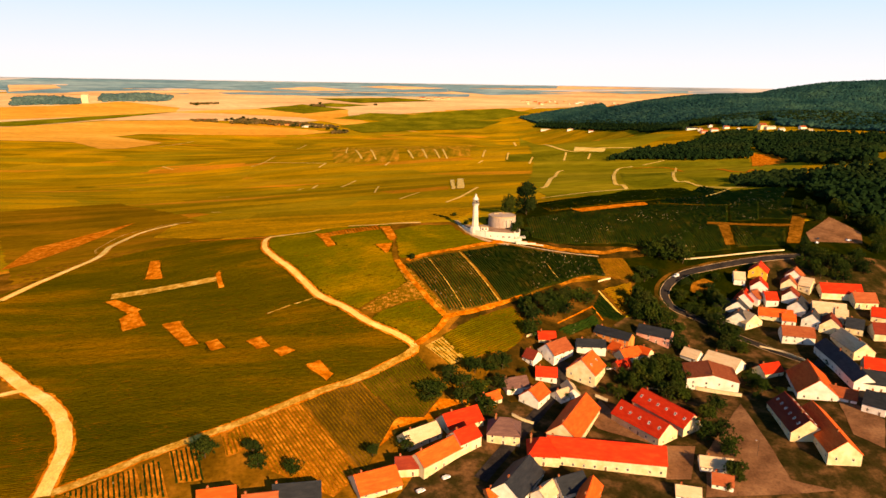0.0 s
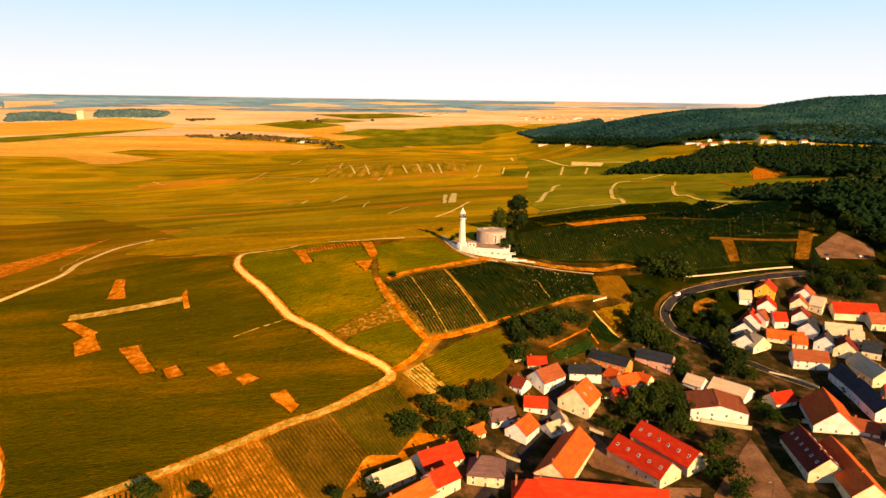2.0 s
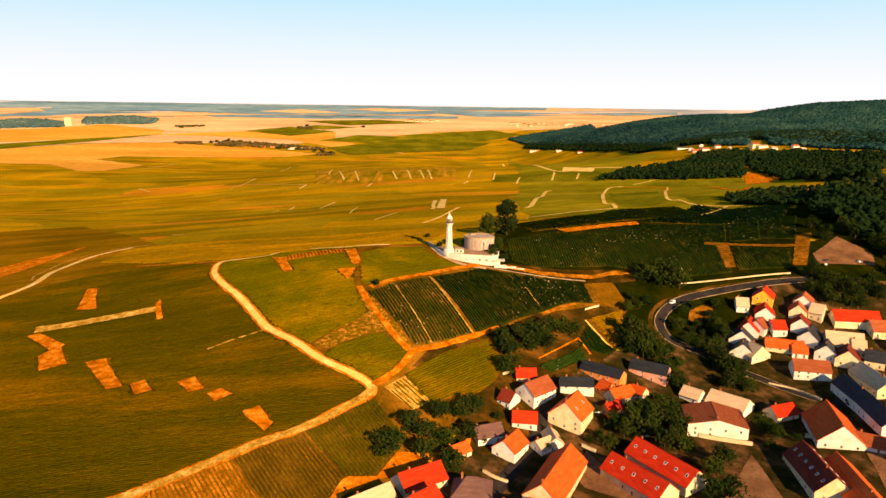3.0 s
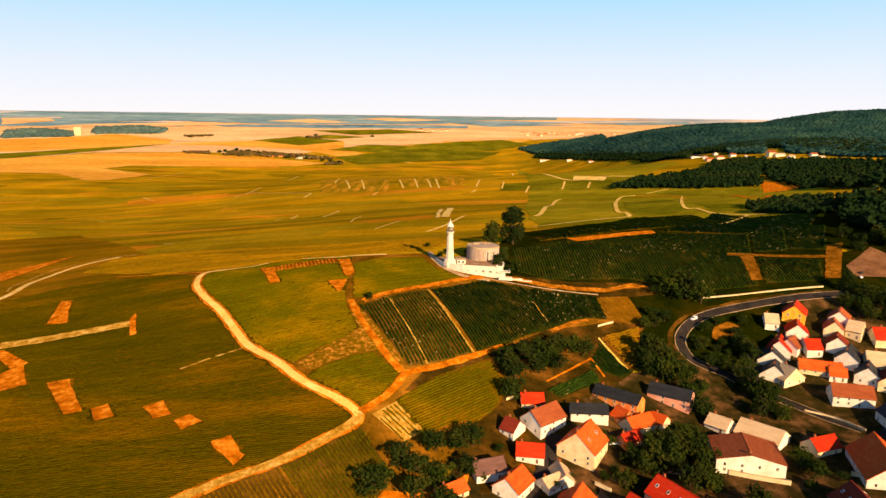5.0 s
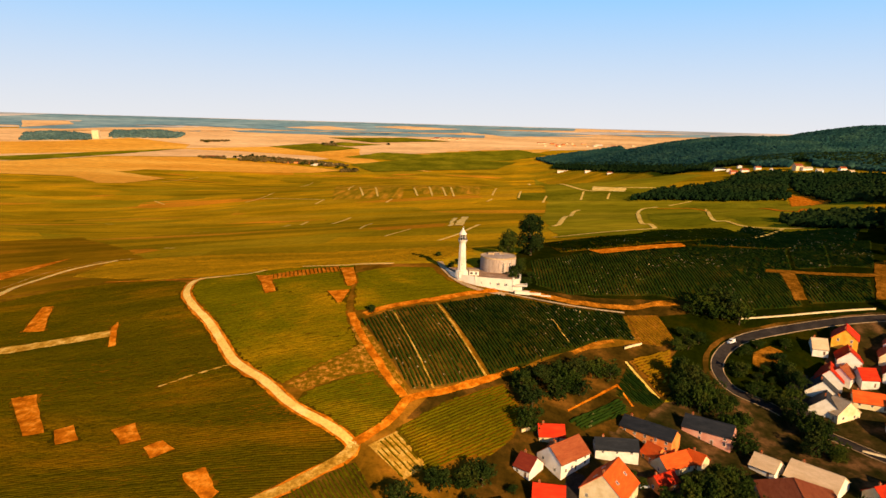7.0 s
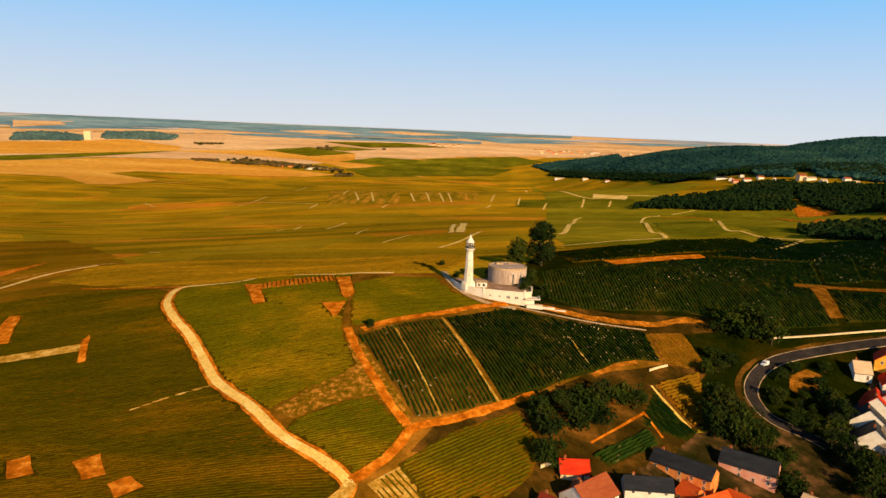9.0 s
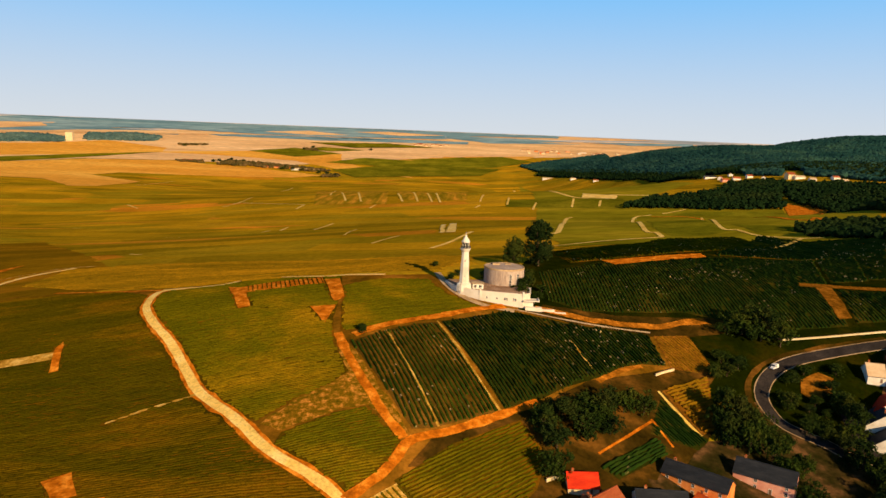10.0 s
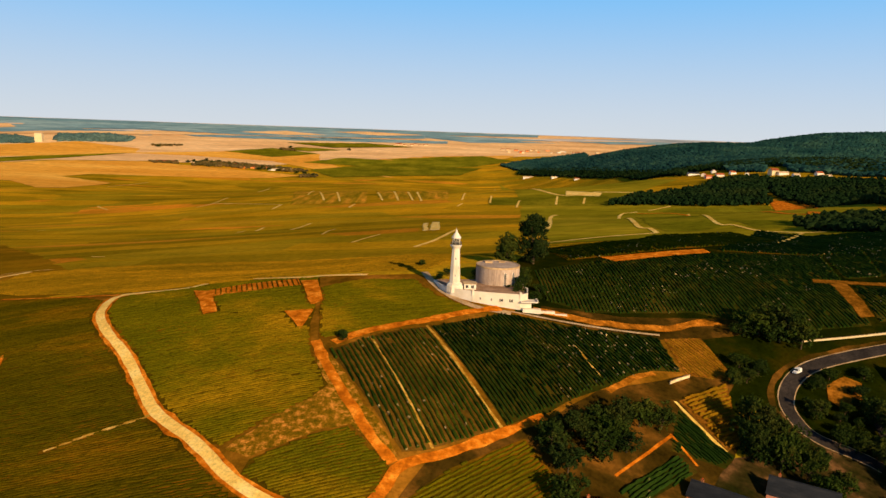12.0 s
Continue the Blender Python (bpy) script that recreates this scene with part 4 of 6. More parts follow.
track("track", 4.2, [(-292, 1649), (-290, 1687), (-288, 1726)], chalk_dull, "short pale chalk track among distant vines", 0.8, step=10.0)
track("track", 4.2, [(-130, 1603), (-127, 1629), (-123, 1656)], chalk_dull, "short pale chalk track among distant vines", 0.8, step=10.0)
track("track", 4.2, [(-790, 1962), (-758, 1918), (-726, 1874)], chalk_dull, "short pale chalk track among distant vines", 0.8, step=10.0)
track("track", 2.6, [(-385, 1185), (-375, 1186), (-365, 1187)], chalk_dull, "short pale chalk track among distant vines", 0.8, step=10.0)
track("track", 4.2, [(-261, 1250), (-260, 1269), (-258, 1288)], chalk_dull, "short pale chalk track among distant vines", 0.8, step=10.0)
track("track", 4.2, [(-238, 1274), (-240, 1310), (-242, 1347)], chalk_dull, "short pale chalk track among distant vines", 0.8, step=10.0)
track("track", 4.2, [(-1058, 2621), (-1045, 2764), (-1031, 2908)], chalk_dull, "short pale chalk track among distant vines", 0.8, step=10.0)
track("track", 4.2, [(-534, 2565), (-542, 2699), (-550, 2833)], chalk_dull, "short pale chalk track among distant vines", 0.8, step=10.0)
track("track", 4.2, [(-269, 1962), (-302, 2223), (-334, 2485)], chalk_dull, "short pale chalk track among distant vines", 0.8, step=10.0)
track("track", 4.2, [(193, 1516), (202, 1564), (212, 1612)], chalk_dull, "short pale chalk track among distant vines", 0.8, step=10.0)
track("track", 4.2, [(273, 1544), (286, 1604), (299, 1665)], chalk_dull, "short pale chalk track among distant vines", 0.8, step=10.0)
track("track", 4.2, [(328, 1551), (338, 1589), (348, 1627)], chalk_dull, "short pale chalk track among distant vines", 0.8, step=10.0)
track("track", 4.2, [(83, 1553), (89, 1573), (96, 1593)], chalk_dull, "short pale chalk track among distant vines", 0.8, step=10.0)
track("track", 4.2, [(98, 1648), (105, 1718), (113, 1789)], chalk_dull, "short pale chalk track among distant vines", 0.8, step=10.0)
track("track", 4.2, [(150, 1590), (157, 1646), (164, 1703)], chalk_dull, "short pale chalk track among distant vines", 0.8, step=10.0)
track("track", 4.2, [(422, 1447), (451, 1472), (481, 1498)], chalk_dull, "short pale chalk track among distant vines", 0.8, step=10.0)
track("track", 2.6, [(-284, 845), (-277, 841), (-269, 838)], chalk_dull, "short pale chalk track among distant vines", 0.8, step=10.0)
track("track", 4.2, [(-651, 1433), (-644, 1432), (-637, 1431)], chalk_dull, "short pale chalk track among distant vines", 0.8, step=10.0)
track("track", 4.2, [(-93, 1922), (-81, 1808), (-69, 1694)], chalk_dull, "short pale chalk track among distant vines", 0.8, step=10.0)
track("track", 4.2, [(-55, 1960), (-45, 1820), (-35, 1680)], chalk_dull, "short pale chalk track among distant vines", 0.8, step=10.0)
track("track", 4.2, [(-19, 1901), (-12, 1785), (-4, 1669)], chalk_dull, "short pale chalk track among distant vines", 0.8, step=10.0)
track("track", 4.2, [(3, 1888), (8, 1770), (14, 1653)], chalk_dull, "short pale chalk track among distant vines", 0.8, step=10.0)
track("track", 4.2, [(-263, 2124), (-232, 1940), (-201, 1756)], chalk_dull, "short pale chalk track among distant vines", 0.8, step=10.0)
track("track", 4.2, [(-209, 2059), (-186, 1892), (-163, 1725)], chalk_dull, "short pale chalk track among distant vines", 0.8, step=10.0)
track("track", 2.2, [(-321, 770), (-303, 777), (-282, 775)], straw, "pale track following the slope", 0.3)
track("track", 1.8, [(-270, 756), (-235, 737), (-201, 722)], straw, "pale track following the slope", 0.3)
track("track", 2, [(-318, 621), (-333, 656), (-341, 732), (-307, 774)], straw, "pale track following the slope", 0.3)
track("track", 4, [(14, 596), (19, 576), (28, 558), (41, 547), (56, 544)], pale_grit, "pale track following the slope", 0.3)


# ---------------------------------------------------------------- vineyards
def plot(poly, angle, spacing, leaves, ground, label, tall=1.2, wide=0.75, seg=2.5, gaps=0.008, seed=1):
    """One parcel of vines: its soil and its rows."""
    ob = part("vineyard_plot", drape(wobble(poly, 6, 0.5, seed), 6.0, 0.19 + (0.04 if ground is dry else 0)), ground)
    tagged(ob, label, "vineyard", "vineyard parcels")
    vine_rows(poly, angle, spacing, tall, wide, seg, leaves, ob, gaps, seed)
    return ob


plot([(-101, 575), (-81, 587), (-55, 592), (-50, 574), (-74, 568), (-93, 563)], -75, 2.6, vine_olive, dry, "young vines in short rows on orange earth", seed=1, tall=0.8, wide=0.5, gaps=0.001)
HOLES.append([(-101, 575), (-81, 587), (-55, 592), (-50, 574), (-74, 568), (-93, 563)])
plot([(128, 534), (147, 537), (152, 507), (129, 506)], -62, 1.8, vine_rust, dull_earth, "rust-tinged vineyard parcel on orange earth", seed=2, tall=0.5, wide=1.0)
HOLES.append([(128, 534), (147, 537), (152, 507), (129, 506)])
plot([(-25, 494), (-9, 507), (3, 515), (15, 520), (42, 452), (15, 437), (7, 435)], -68.4, 2.1, vine_row, row_soil, "dark green vineyard parcel in straight rows on brown soil", seed=3, wide=1.05, tall=1.0)
plot([(17, 521), (36, 533), (52, 544), (82, 537), (106, 535), (125, 534), (127, 508), (114, 506), (89, 488), (73, 476), (61, 465), (44, 454)], -68.4, 1.9, vine_dark, soil, "dark green vineyard parcel in straight rows", seed=5)
plot([(2, 410), (23, 431), (50, 449), (59, 434), (53, 417), (43, 405), (26, 398), (18, 387)], 37.7, 1.5, vine_olive, vine_floor, "olive-green vineyard parcel in close rows", seed=7, tall=0.7, wide=0.85, gaps=0.002)
plot([(-98, 325), (-106, 316), (-80, 292), (-46, 276), (-35, 291), (-75, 344)], -54, 1.9, vine_rust, rust_earth, "rust-tinged vineyard parcel on orange earth", seed=8, tall=0.6, wide=0.8, seg=1.8)
plot([(-74, 345), (-34, 292), (-22, 333), (-48, 366)], -54, 1.9, vine_rust, row_soil, "rust-green vineyard parcel in rows on brown earth", seed=31, tall=0.8, wide=0.8, seg=1.8)
plot([(-47, 367), (-21, 334), (-7, 336), (5, 362), (-12, 389), (-31, 381)], -54, 1.8, vine_olive, row_soil, "green vineyard parcel in close rows", seed=32, tall=0.8, wide=0.95, seg=1.8)
plot([(-8, 399), (3, 409), (17, 393), (8, 384)], -45, 2.2, vine_olive, straw, "young vines in rows on straw-coloured ground", seed=33, tall=0.7, wide=0.7, seg=1.6, gaps=0.05)
for k, strip in enumerate(([(-168, 276), (-142, 293), (-130, 273), (-152, 270)], [(-140, 294), (-133, 298), (-119, 273), (-128, 272)], [(-130, 303), (-118, 309), (-107, 284), (-119, 282)], [(-109, 317), (-98, 324), (-90, 307), (-101, 299)])):
    plot(strip, -64, 2.2, vine_dark if k < 3 else vine_rust, rust_earth, "green vine rows in a short strip on rust-brown earth", seed=40 + k, tall=1.0, wide=0.9, seg=1.8)
plot([(-44, 421), (-26, 408), (-17, 401), (-14, 399), (-2, 413), (4, 425), (3, 429), (-11, 445), (-20, 443), (-42, 430)], 20, 1.3, vine_olive, vine_floor, "olive-green vineyard parcel in close rows", seed=10, tall=0.6, wide=1.15, seg=2.0, gaps=0.001)
plot([(-148, 573), (-143, 551), (-131, 530), (-112, 506), (-97, 482), (-83, 462), (-63, 441), (-53, 438), (-41, 449), (-27, 461), (-22, 469), (-29, 485), (-33, 500), (-37, 520), (-38, 560), (-43, 592), (-55, 596), (-97, 602), (-113, 588), (-140, 584)], 11, 1.3, vine_olive, vine_floor, "olive-green vineyard parcel in close rows", seed=11, tall=0.6, wide=1.15, seg=2.0, gaps=0.001)
plot([(-31, 505), (-39, 569), (-20, 582), (9, 582), (21, 559), (40, 544), (-10, 514)], 20, 1.3, vine_olive, vine_floor, "olive-green vineyard parcel in close rows", seed=12, tall=0.6, wide=1.15, seg=2.0, gaps=0.001)
plot([(76, 605), (126, 636), (195, 656), (286, 681), (248, 585), (237, 547), (195, 544), (152, 560), (95, 553), (76, 563)], -90, 2, vine_dark, soil, "dark green vineyard parcel in straight rows", seed=14, gaps=0.012, tall=0.85, wide=1.0)
plot([(288, 681), (321, 691), (292, 622), (262, 612)], -90, 2, vine_dark, soil, "dark green vineyard parcel in straight rows", seed=15, tall=0.85, wide=1.0)
plot([(321, 691), (352, 682), (320, 618), (294, 626)], -96, 2.2, vine_dark, soil, "dark green vineyard parcel in straight rows", seed=16, tall=0.85, wide=1.0)
plot([(258, 598), (303, 594), (283, 552), (243, 550)], -96, 2.2, vine_dark, soil, "dark green vineyard parcel in straight rows", seed=17, tall=0.85, wide=1.0)
plot([(95, 666), (218, 824), (287, 820), (291, 747), (201, 677), (101, 631)], -80, 2.5, vine_green, vine_floor, "dark green vineyard parcel in straight rows", seed=18, seg=4.0)
plot([(312, 824), (323, 768), (375, 737), (338, 677), (270, 679), (206, 664), (252, 735)], -84, 2.4, vine_dark, vine_floor, "dark green vineyard parcel in straight rows", seed=19, seg=4.0)
plot([(117, 482), (126, 462), (131, 459), (124, 451), (105, 456)], -56, 1.5, vine_dark, soil, "dark green vineyard parcel in straight rows", seed=20)
plot([(79, 432), (107, 454), (112, 447), (86, 428)], 38, 1.4, vine_dark, soil, "dark green vineyard parcel in straight rows", seed=21)
plot([(119, 487), (146, 503), (137, 467), (129, 461)], 30, 1.9, vine_rust, dull_earth, "rust-tinged vineyard parcel on orange earth", seed=22)
plot([(-148, 573), (-143, 551), (-131, 530), (-112, 506), (-97, 482), (-83, 462), (-63, 441), (-44, 421), (-26, 408), (-17, 401), (-18, 390), (-43, 366), (-66, 351), (-95, 329), (-112, 317), (-137, 301), (-155, 286), (-171, 273), (-175, 270), (-184, 309), (-197, 331), (-215, 350), (-239, 369), (-268, 394), (-345, 500), (-310, 575), (-250, 612), (-182, 598)], 9, 1.35, vine_deep, vine_floor, "olive-green vineyard parcel in close rows", seed=23, seg=2.2, tall=0.6, wide=1.15, gaps=0.0006)
plot([(-140, 590), (-60, 605), (15, 600), (40, 640), (20, 760), (-120, 760), (-300, 760), (-290, 680), (-225, 625)], 4, 2, vine_light, land, "olive-green vineyard parcel in close rows", seed=24, seg=4.0)
plot([(-275, 363), (-246, 358), (-225, 355), (-205, 336), (-190, 312), (-182, 287), (-180, 275), (-227, 276)], 9, 1.4, vine_deep, vine_floor, "olive-green vineyard parcel in close rows", seed=25, seg=3.0, tall=0.6)


# ---------------------------------------------------------------- trees
def ico():
    g = (1 + 5 ** 0.5) / 2
    v = np.array([(-1, g, 0), (1, g, 0), (-1, -g, 0), (1, -g, 0), (0, -1, g), (0, 1, g), (0, -1, -g), (0, 1, -g), (g, 0, -1), (g, 0, 1), (-g, 0, -1), (-g, 0, 1)]) / math.hypot(1, g)
    f = [(0, 11, 5), (0, 5, 1), (0, 1, 7), (0, 7, 10), (0, 10, 11), (1, 5, 9), (5, 11, 4), (11, 10, 2), (10, 7, 6), (7, 1, 8), (3, 9, 4), (3, 4, 2), (3, 2, 6), (3, 6, 8), (3, 8, 9), (4, 9, 5), (2, 4, 11), (6, 2, 10), (8, 6, 7), (9, 8, 1)]
    return v, np.array(f)


ICO_V, ICO_F = ico()


def clumps(name, centres, radii, material, rng, rag=0.45, flat=0.85):
    """Ragged clumps of leaves, one small uneven body at each centre, joined in one mesh."""
    n = len(centres)
    r = np.asarray(radii)[:, None, None] * rng.uniform(1 - rag, 1 + rag, (n, 12, 1))
    v = ICO_V[None] * r * np.array((1, 1, flat)) + rng.uniform(-0.12, 0.12, (n, 12, 3)) * np.asarray(radii)[:, None, None]
    v = v + np.asarray(centres)[:, None]
    f = (ICO_F[None] + (np.arange(n) * 12)[:, None, None]).reshape(-1, 3)
    return mesh_of(name, v.reshape(-1, 3), f.tolist(), material)


def foliage(name, centres, radii, material, rng, sprays=9):
    """A crown: small ragged cores, each with loose leafy sprays standing out round it, joined in one mesh."""
    n = len(centres)
    rad = np.asarray(radii)[:, None]
    core = ICO_V[None] * rad[:, :, None] * rng.uniform(0.4, 1.0, (n, 12, 1)) * np.array((1, 1, 0.85)) + np.asarray(centres)[:, None]
    faces = (ICO_F[None] + (np.arange(n) * 12)[:, None, None]).reshape(-1, 3).tolist()
    d = rng.normal(size=(n, sprays, 3))
    d /= np.linalg.norm(d, axis=2, keepdims=True)
    mid = np.asarray(centres)[:, None] + d * rad[:, :, None] * rng.uniform(0.7, 1.6, (n, sprays, 1))
    u = rng.normal(size=(n, sprays, 3))
    u -= d * (u * d).sum(2, keepdims=True) * 0.6
    u /= np.linalg.norm(u, axis=2, keepdims=True)
    v = np.cross(d, u)
    size = rad[:, :, None] * rng.uniform(0.3, 0.75, (n, sprays, 1))
    quad = np.stack([mid - u * size, mid - v * size * 0.6 + d * size * 0.3, mid + u * size, mid + v * size * 0.6 + d * size * 0.3], 2).reshape(-1, 3)
    base = n * 12
    faces += (base + np.arange(n * sprays * 4).reshape(-1, 4)).tolist()
    return mesh_of(name, np.concatenate([core.reshape(-1, 3), quad]), faces, material)


def limb(bm, a, b, ra, rb, n=6):
    a, b = Vector(a), Vector(b)
    q = (b - a).to_track_quat("Z", "Y")
    ring = [[bm.verts.new(c + q @ Vector((r * math.cos(2 * math.pi * k / n), r * math.sin(2 * math.pi * k / n), 0))) for k in range(n)] for c, r in ((a, ra), (b, rb))]
    for k in range(n):
        j = (k + 1) % n
        bm.faces.new((ring[0][k], ring[0][j], ring[1][j], ring[1][k]))
    bm.faces.new(ring[1])


def make_tree(m, tall, spread, label, seed, count=150, low=0.12, leaf=None):
    """A broad tree: tapered trunk, limbs, and a crown of many clumps in uneven lobes."""
    rng = np.random.default_rng(seed)
    ob = thing("tree", m, label, "tree", "trees of the village and slopes")
    bm = bmesh.new()
    fork = tall * 0.3
    limb(bm, (0, 0, -1.0), (0.02 * tall, 0, fork), 0.03 * tall, 0.02 * tall, 8)
    lobes = []
    for k in range(7):
        a, rr = k * 2.4 + rng.uniform(-0.4, 0.4), spread * rng.uniform(0.12, 0.34)
        c = np.array((rr * math.cos(a), rr * math.sin(a), tall * rng.uniform(0.26, 0.8)))
        lobes.append((c, spread * rng.uniform(0.17, 0.29)))
        limb(bm, (0.02 * tall, 0, fork * rng.uniform(0.6, 1)), c, 0.014 * tall, 0.004 * tall, 5)
    lobes.append((np.array((0, 0, tall * 0.74)), spread * 0.26))
    lobes.append((np.array((0, 0, tall * 0.3)), spread * 0.38))
    part("trunk", bm, bark, ob)
    cs, rs = [], []
    for i in range(count):
        c, r = lobes[i % len(lobes)]
        d = rng.normal(size=3)
        d /= np.linalg.norm(d)
        p = c + d * r * rng.uniform(0.45, 1.15) * np.array((1, 1, 0.85 * tall / max(spread, tall * 0.75)))
        p[2] = min(max(p[2], tall * low), tall * 1.0)
        cs.append(p)
        rs.append(spread * rng.uniform(0.03, 0.068))
    part("crown", foliage("crown", np.array(cs), np.array(rs), leaf or tree_leaves, rng), None, ob)
    return ob


PROTO = {}


def tree(x, y, tall, spread, seed):
    z = h1(x, y)
    label = "tall broad-crowned dark green tree on the hilltop" if tall > 20 else ("small rounded green shrub on the slope" if tall < 8 else "dark green leafy tree with an uneven crown")
    kind = ("tall" if tall > 20 else "low" if tall < 8 else "mid", seed % 3)
    if kind not in PROTO:
        PROTO[kind] = (make_tree(pose(x, y, z, 0, 0, seed * 47), tall, spread, label, seed + 11, 760 if tall > 20 else 240, 0.06), tall, spread)
        return
    ob, t0, s0 = PROTO[kind]
    copy_thing(ob, pose(x, y, z, 0, 0, seed * 47) @ Matrix.Diagonal((spread / s0, spread / s0, tall / t0, 1)))


tree(61, 612, 21.12, 15, 0)
tree(78, 620, 30.392, 20, 1)
tree(59, 447, 10.736, 13.26, 2)
tree(68, 454, 9.944, 14.04, 3)
tree(78, 459, 11.792, 12.22, 4)
tree(87, 464, 11, 13, 5)
tree(96, 466, 10.208, 13.78, 6)
tree(105, 467, 12.056, 11.96, 7)
tree(76, 446, 11.264, 12.74, 8)
tree(63, 437, 10.472, 13.52, 9)
tree(87, 451, 9.68, 11.7, 10)
tree(60, 424, 11.528, 12.48, 11)
tree(81, 453, 10.736, 13.26, 12)
tree(177, 541, 15.368, 22.68, 13)
tree(185, 536, 19.296, 20.68, 14)
tree(193, 531, 13, 17, 15)
tree(169, 540, 9.28, 13.78, 16)
tree(143, 474, 16.44, 12.88, 17)
tree(148, 470, 15.36, 13.72, 18)
tree(153, 466, 14.28, 14.56, 19)
tree(139, 458, 13.2, 12.6, 20)
tree(146, 454, 15.72, 13.44, 21)
tree(139, 464, 14.64, 14.28, 22)
tree(62, 562, 4.52, 6.48, 23)
tree(64, 556, 5.36, 5.64, 24)
tree(68, 557, 5, 6, 25)
tree(157, 440, 11.136, 13.78, 26)
tree(154, 450, 13.152, 11.96, 27)
tree(158, 426, 12.288, 12.74, 28)
tree(188, 506, 5.712, 9.36, 29)
tree(192, 491, 5.28, 8.1, 30)
tree(184, 478, 6.288, 8.64, 31)
tree(204, 501, 5.856, 9.18, 32)
tree(212, 511, 5.424, 9.72, 33)
tree(186, 471, 6.432, 8.46, 34)
tree(180, 491, 6, 9, 35)
tree(196, 511, 5.568, 9.54, 36)
tree(195, 446, 14.248, 12.88, 37)
tree(192, 455, 13.312, 13.72, 38)
tree(200, 442, 12.376, 14.56, 39)
tree(190, 430, 11.44, 12.6, 40)
tree(128, 393, 13.624, 12.48, 41)
tree(137, 399, 12.688, 13.26, 42)
tree(142, 390, 11.752, 14.04, 43)
tree(120, 386, 13.936, 12.22, 44)
tree(129, 383, 13, 13, 45)
tree(-1, 358, 9.28, 13.78, 46)
tree(8, 370, 10.96, 11.96, 47)
tree(22, 381, 10.24, 12.74, 48)
tree(33, 386, 9.52, 13.52, 49)
tree(24, 363, 8.8, 11.7, 50)
tree(14, 351, 10.48, 12.48, 51)
tree(36, 370, 9.76, 13.26, 52)
tree(-4, 352, 9.04, 14.04, 53)
tree(39, 388, 10.72, 12.22, 54)
tree(15, 366, 10, 13, 55)
tree(27, 348, 9.28, 13.78, 56)
tree(-111, 299, 11.5, 13.5, 57)
tree(-67, 290, 8.192, 8.82, 58)
tree(-84, 293, 7.616, 9.36, 59)
tree(-31, 303, 7.04, 8.1, 60)
tree(-15, 309, 8.384, 8.64, 61)
tree(-89, 302, 7.808, 9.18, 62)
tree(147, 343, 9.944, 11.88, 63)
tree(149, 328, 11.792, 10.34, 64)
tree(147, 314, 11, 11, 65)
tree(142, 295, 10.208, 11.66, 66)
tree(186, 381, 12.056, 10.12, 67)
tree(140, 327, 11.264, 10.78, 68)
tree(155, 351, 10.472, 11.44, 69)
tree(344, 641, 12.32, 11.7, 70)
tree(340, 612, 14.672, 12.48, 71)
tree(306, 518, 13.664, 13.26, 72)
tree(298, 531, 12.656, 14.04, 73)
tree(291, 538, 15.008, 12.22, 74)
tree(328, 528, 14, 13, 75)
tree(301, 524, 12.992, 13.78, 76)
tree(307, 505, 15.344, 11.96, 77)
tree(133, 393, 12.288, 12.74, 78)
tree(144, 400, 11.424, 13.52, 79)
tree(144, 383, 10.56, 11.7, 80)
tree(132, 367, 12.576, 12.48, 81)
tree(140, 367, 11.712, 13.26, 82)
tree(125, 379, 10.848, 14.04, 83)
tree(197, 441, 12.864, 12.22, 84)
tree(197, 469, 12, 13, 85)
tree(203, 488, 11.136, 13.78, 86)
tree(204, 478, 13.152, 11.96, 87)
tree(282, 521, 11.264, 11.76, 88)
tree(289, 516, 10.472, 12.48, 89)
tree(307, 526, 9.68, 10.8, 90)
tree(312, 519, 11.528, 11.52, 91)
tree(324, 525, 10.736, 12.24, 92)
tree(291, 508, 9.944, 12.96, 93)
tree(302, 508, 11.792, 11.28, 94)
tree(330, 519, 11, 12, 95)
tree(157, 516, 6.496, 10.6, 96)
tree(164, 512, 7.672, 9.2, 97)
tree(149, 504, 7.168, 9.8, 98)
tree(156, 506, 6.664, 10.4, 99)
tree(-20, 503, 4.4, 4.5, 100)
tree(-21, 505, 4.192, 3.84, 101)
tree(58, 570, 3.904, 6.12, 102)
tree(68, 581, 8.136, 5.4, 103)
tree(375, 589, 16.08, 14.1, 104)
tree(375, 575, 15, 15, 105)
tree(372, 595, 13.92, 15.9, 106)
tree(361, 554, 16.44, 13.8, 107)
tree(366, 613, 15.36, 14.7, 108)
tree(363, 626, 14.28, 15.6, 109)
tree(164, 460, 7.92, 9, 110)
tree(164, 446, 9.432, 9.6, 111)
tree(159, 464, 8.784, 10.2, 112)
tree(112, 387, 8.136, 10.8, 113)
tree(115, 378, 9.648, 9.4, 114)
tree(105, 370, 9, 10, 115)
tree(189, 380, 8.352, 10.6, 116)
tree(189, 371, 9.864, 9.2, 117)
tree(199, 437, 9.216, 9.8, 118)
tree(200, 428, 8.568, 10.4, 119)
tree(179, 472, 7.92, 9, 120)
tree(187, 471, 9.432, 9.6, 121)
tree(178, 488, 8.784, 10.2, 122)
tree(193, 464, 8.136, 10.8, 123)
tree(28, 352, 4.824, 5.64, 124)
tree(22, 346, 4.5, 6, 125)
tree(97, 374, 4.176, 6.36, 126)
tree(102, 378, 4.932, 5.52, 127)
tree(50, 363, 4.608, 5.88, 128)
tree(74, 367, 4.284, 6.24, 129)
tree(81, 373, 3.96, 5.4, 130)
tree(187, 486, 4.716, 5.76, 131)
tree(194, 484, 4.392, 6.12, 132)
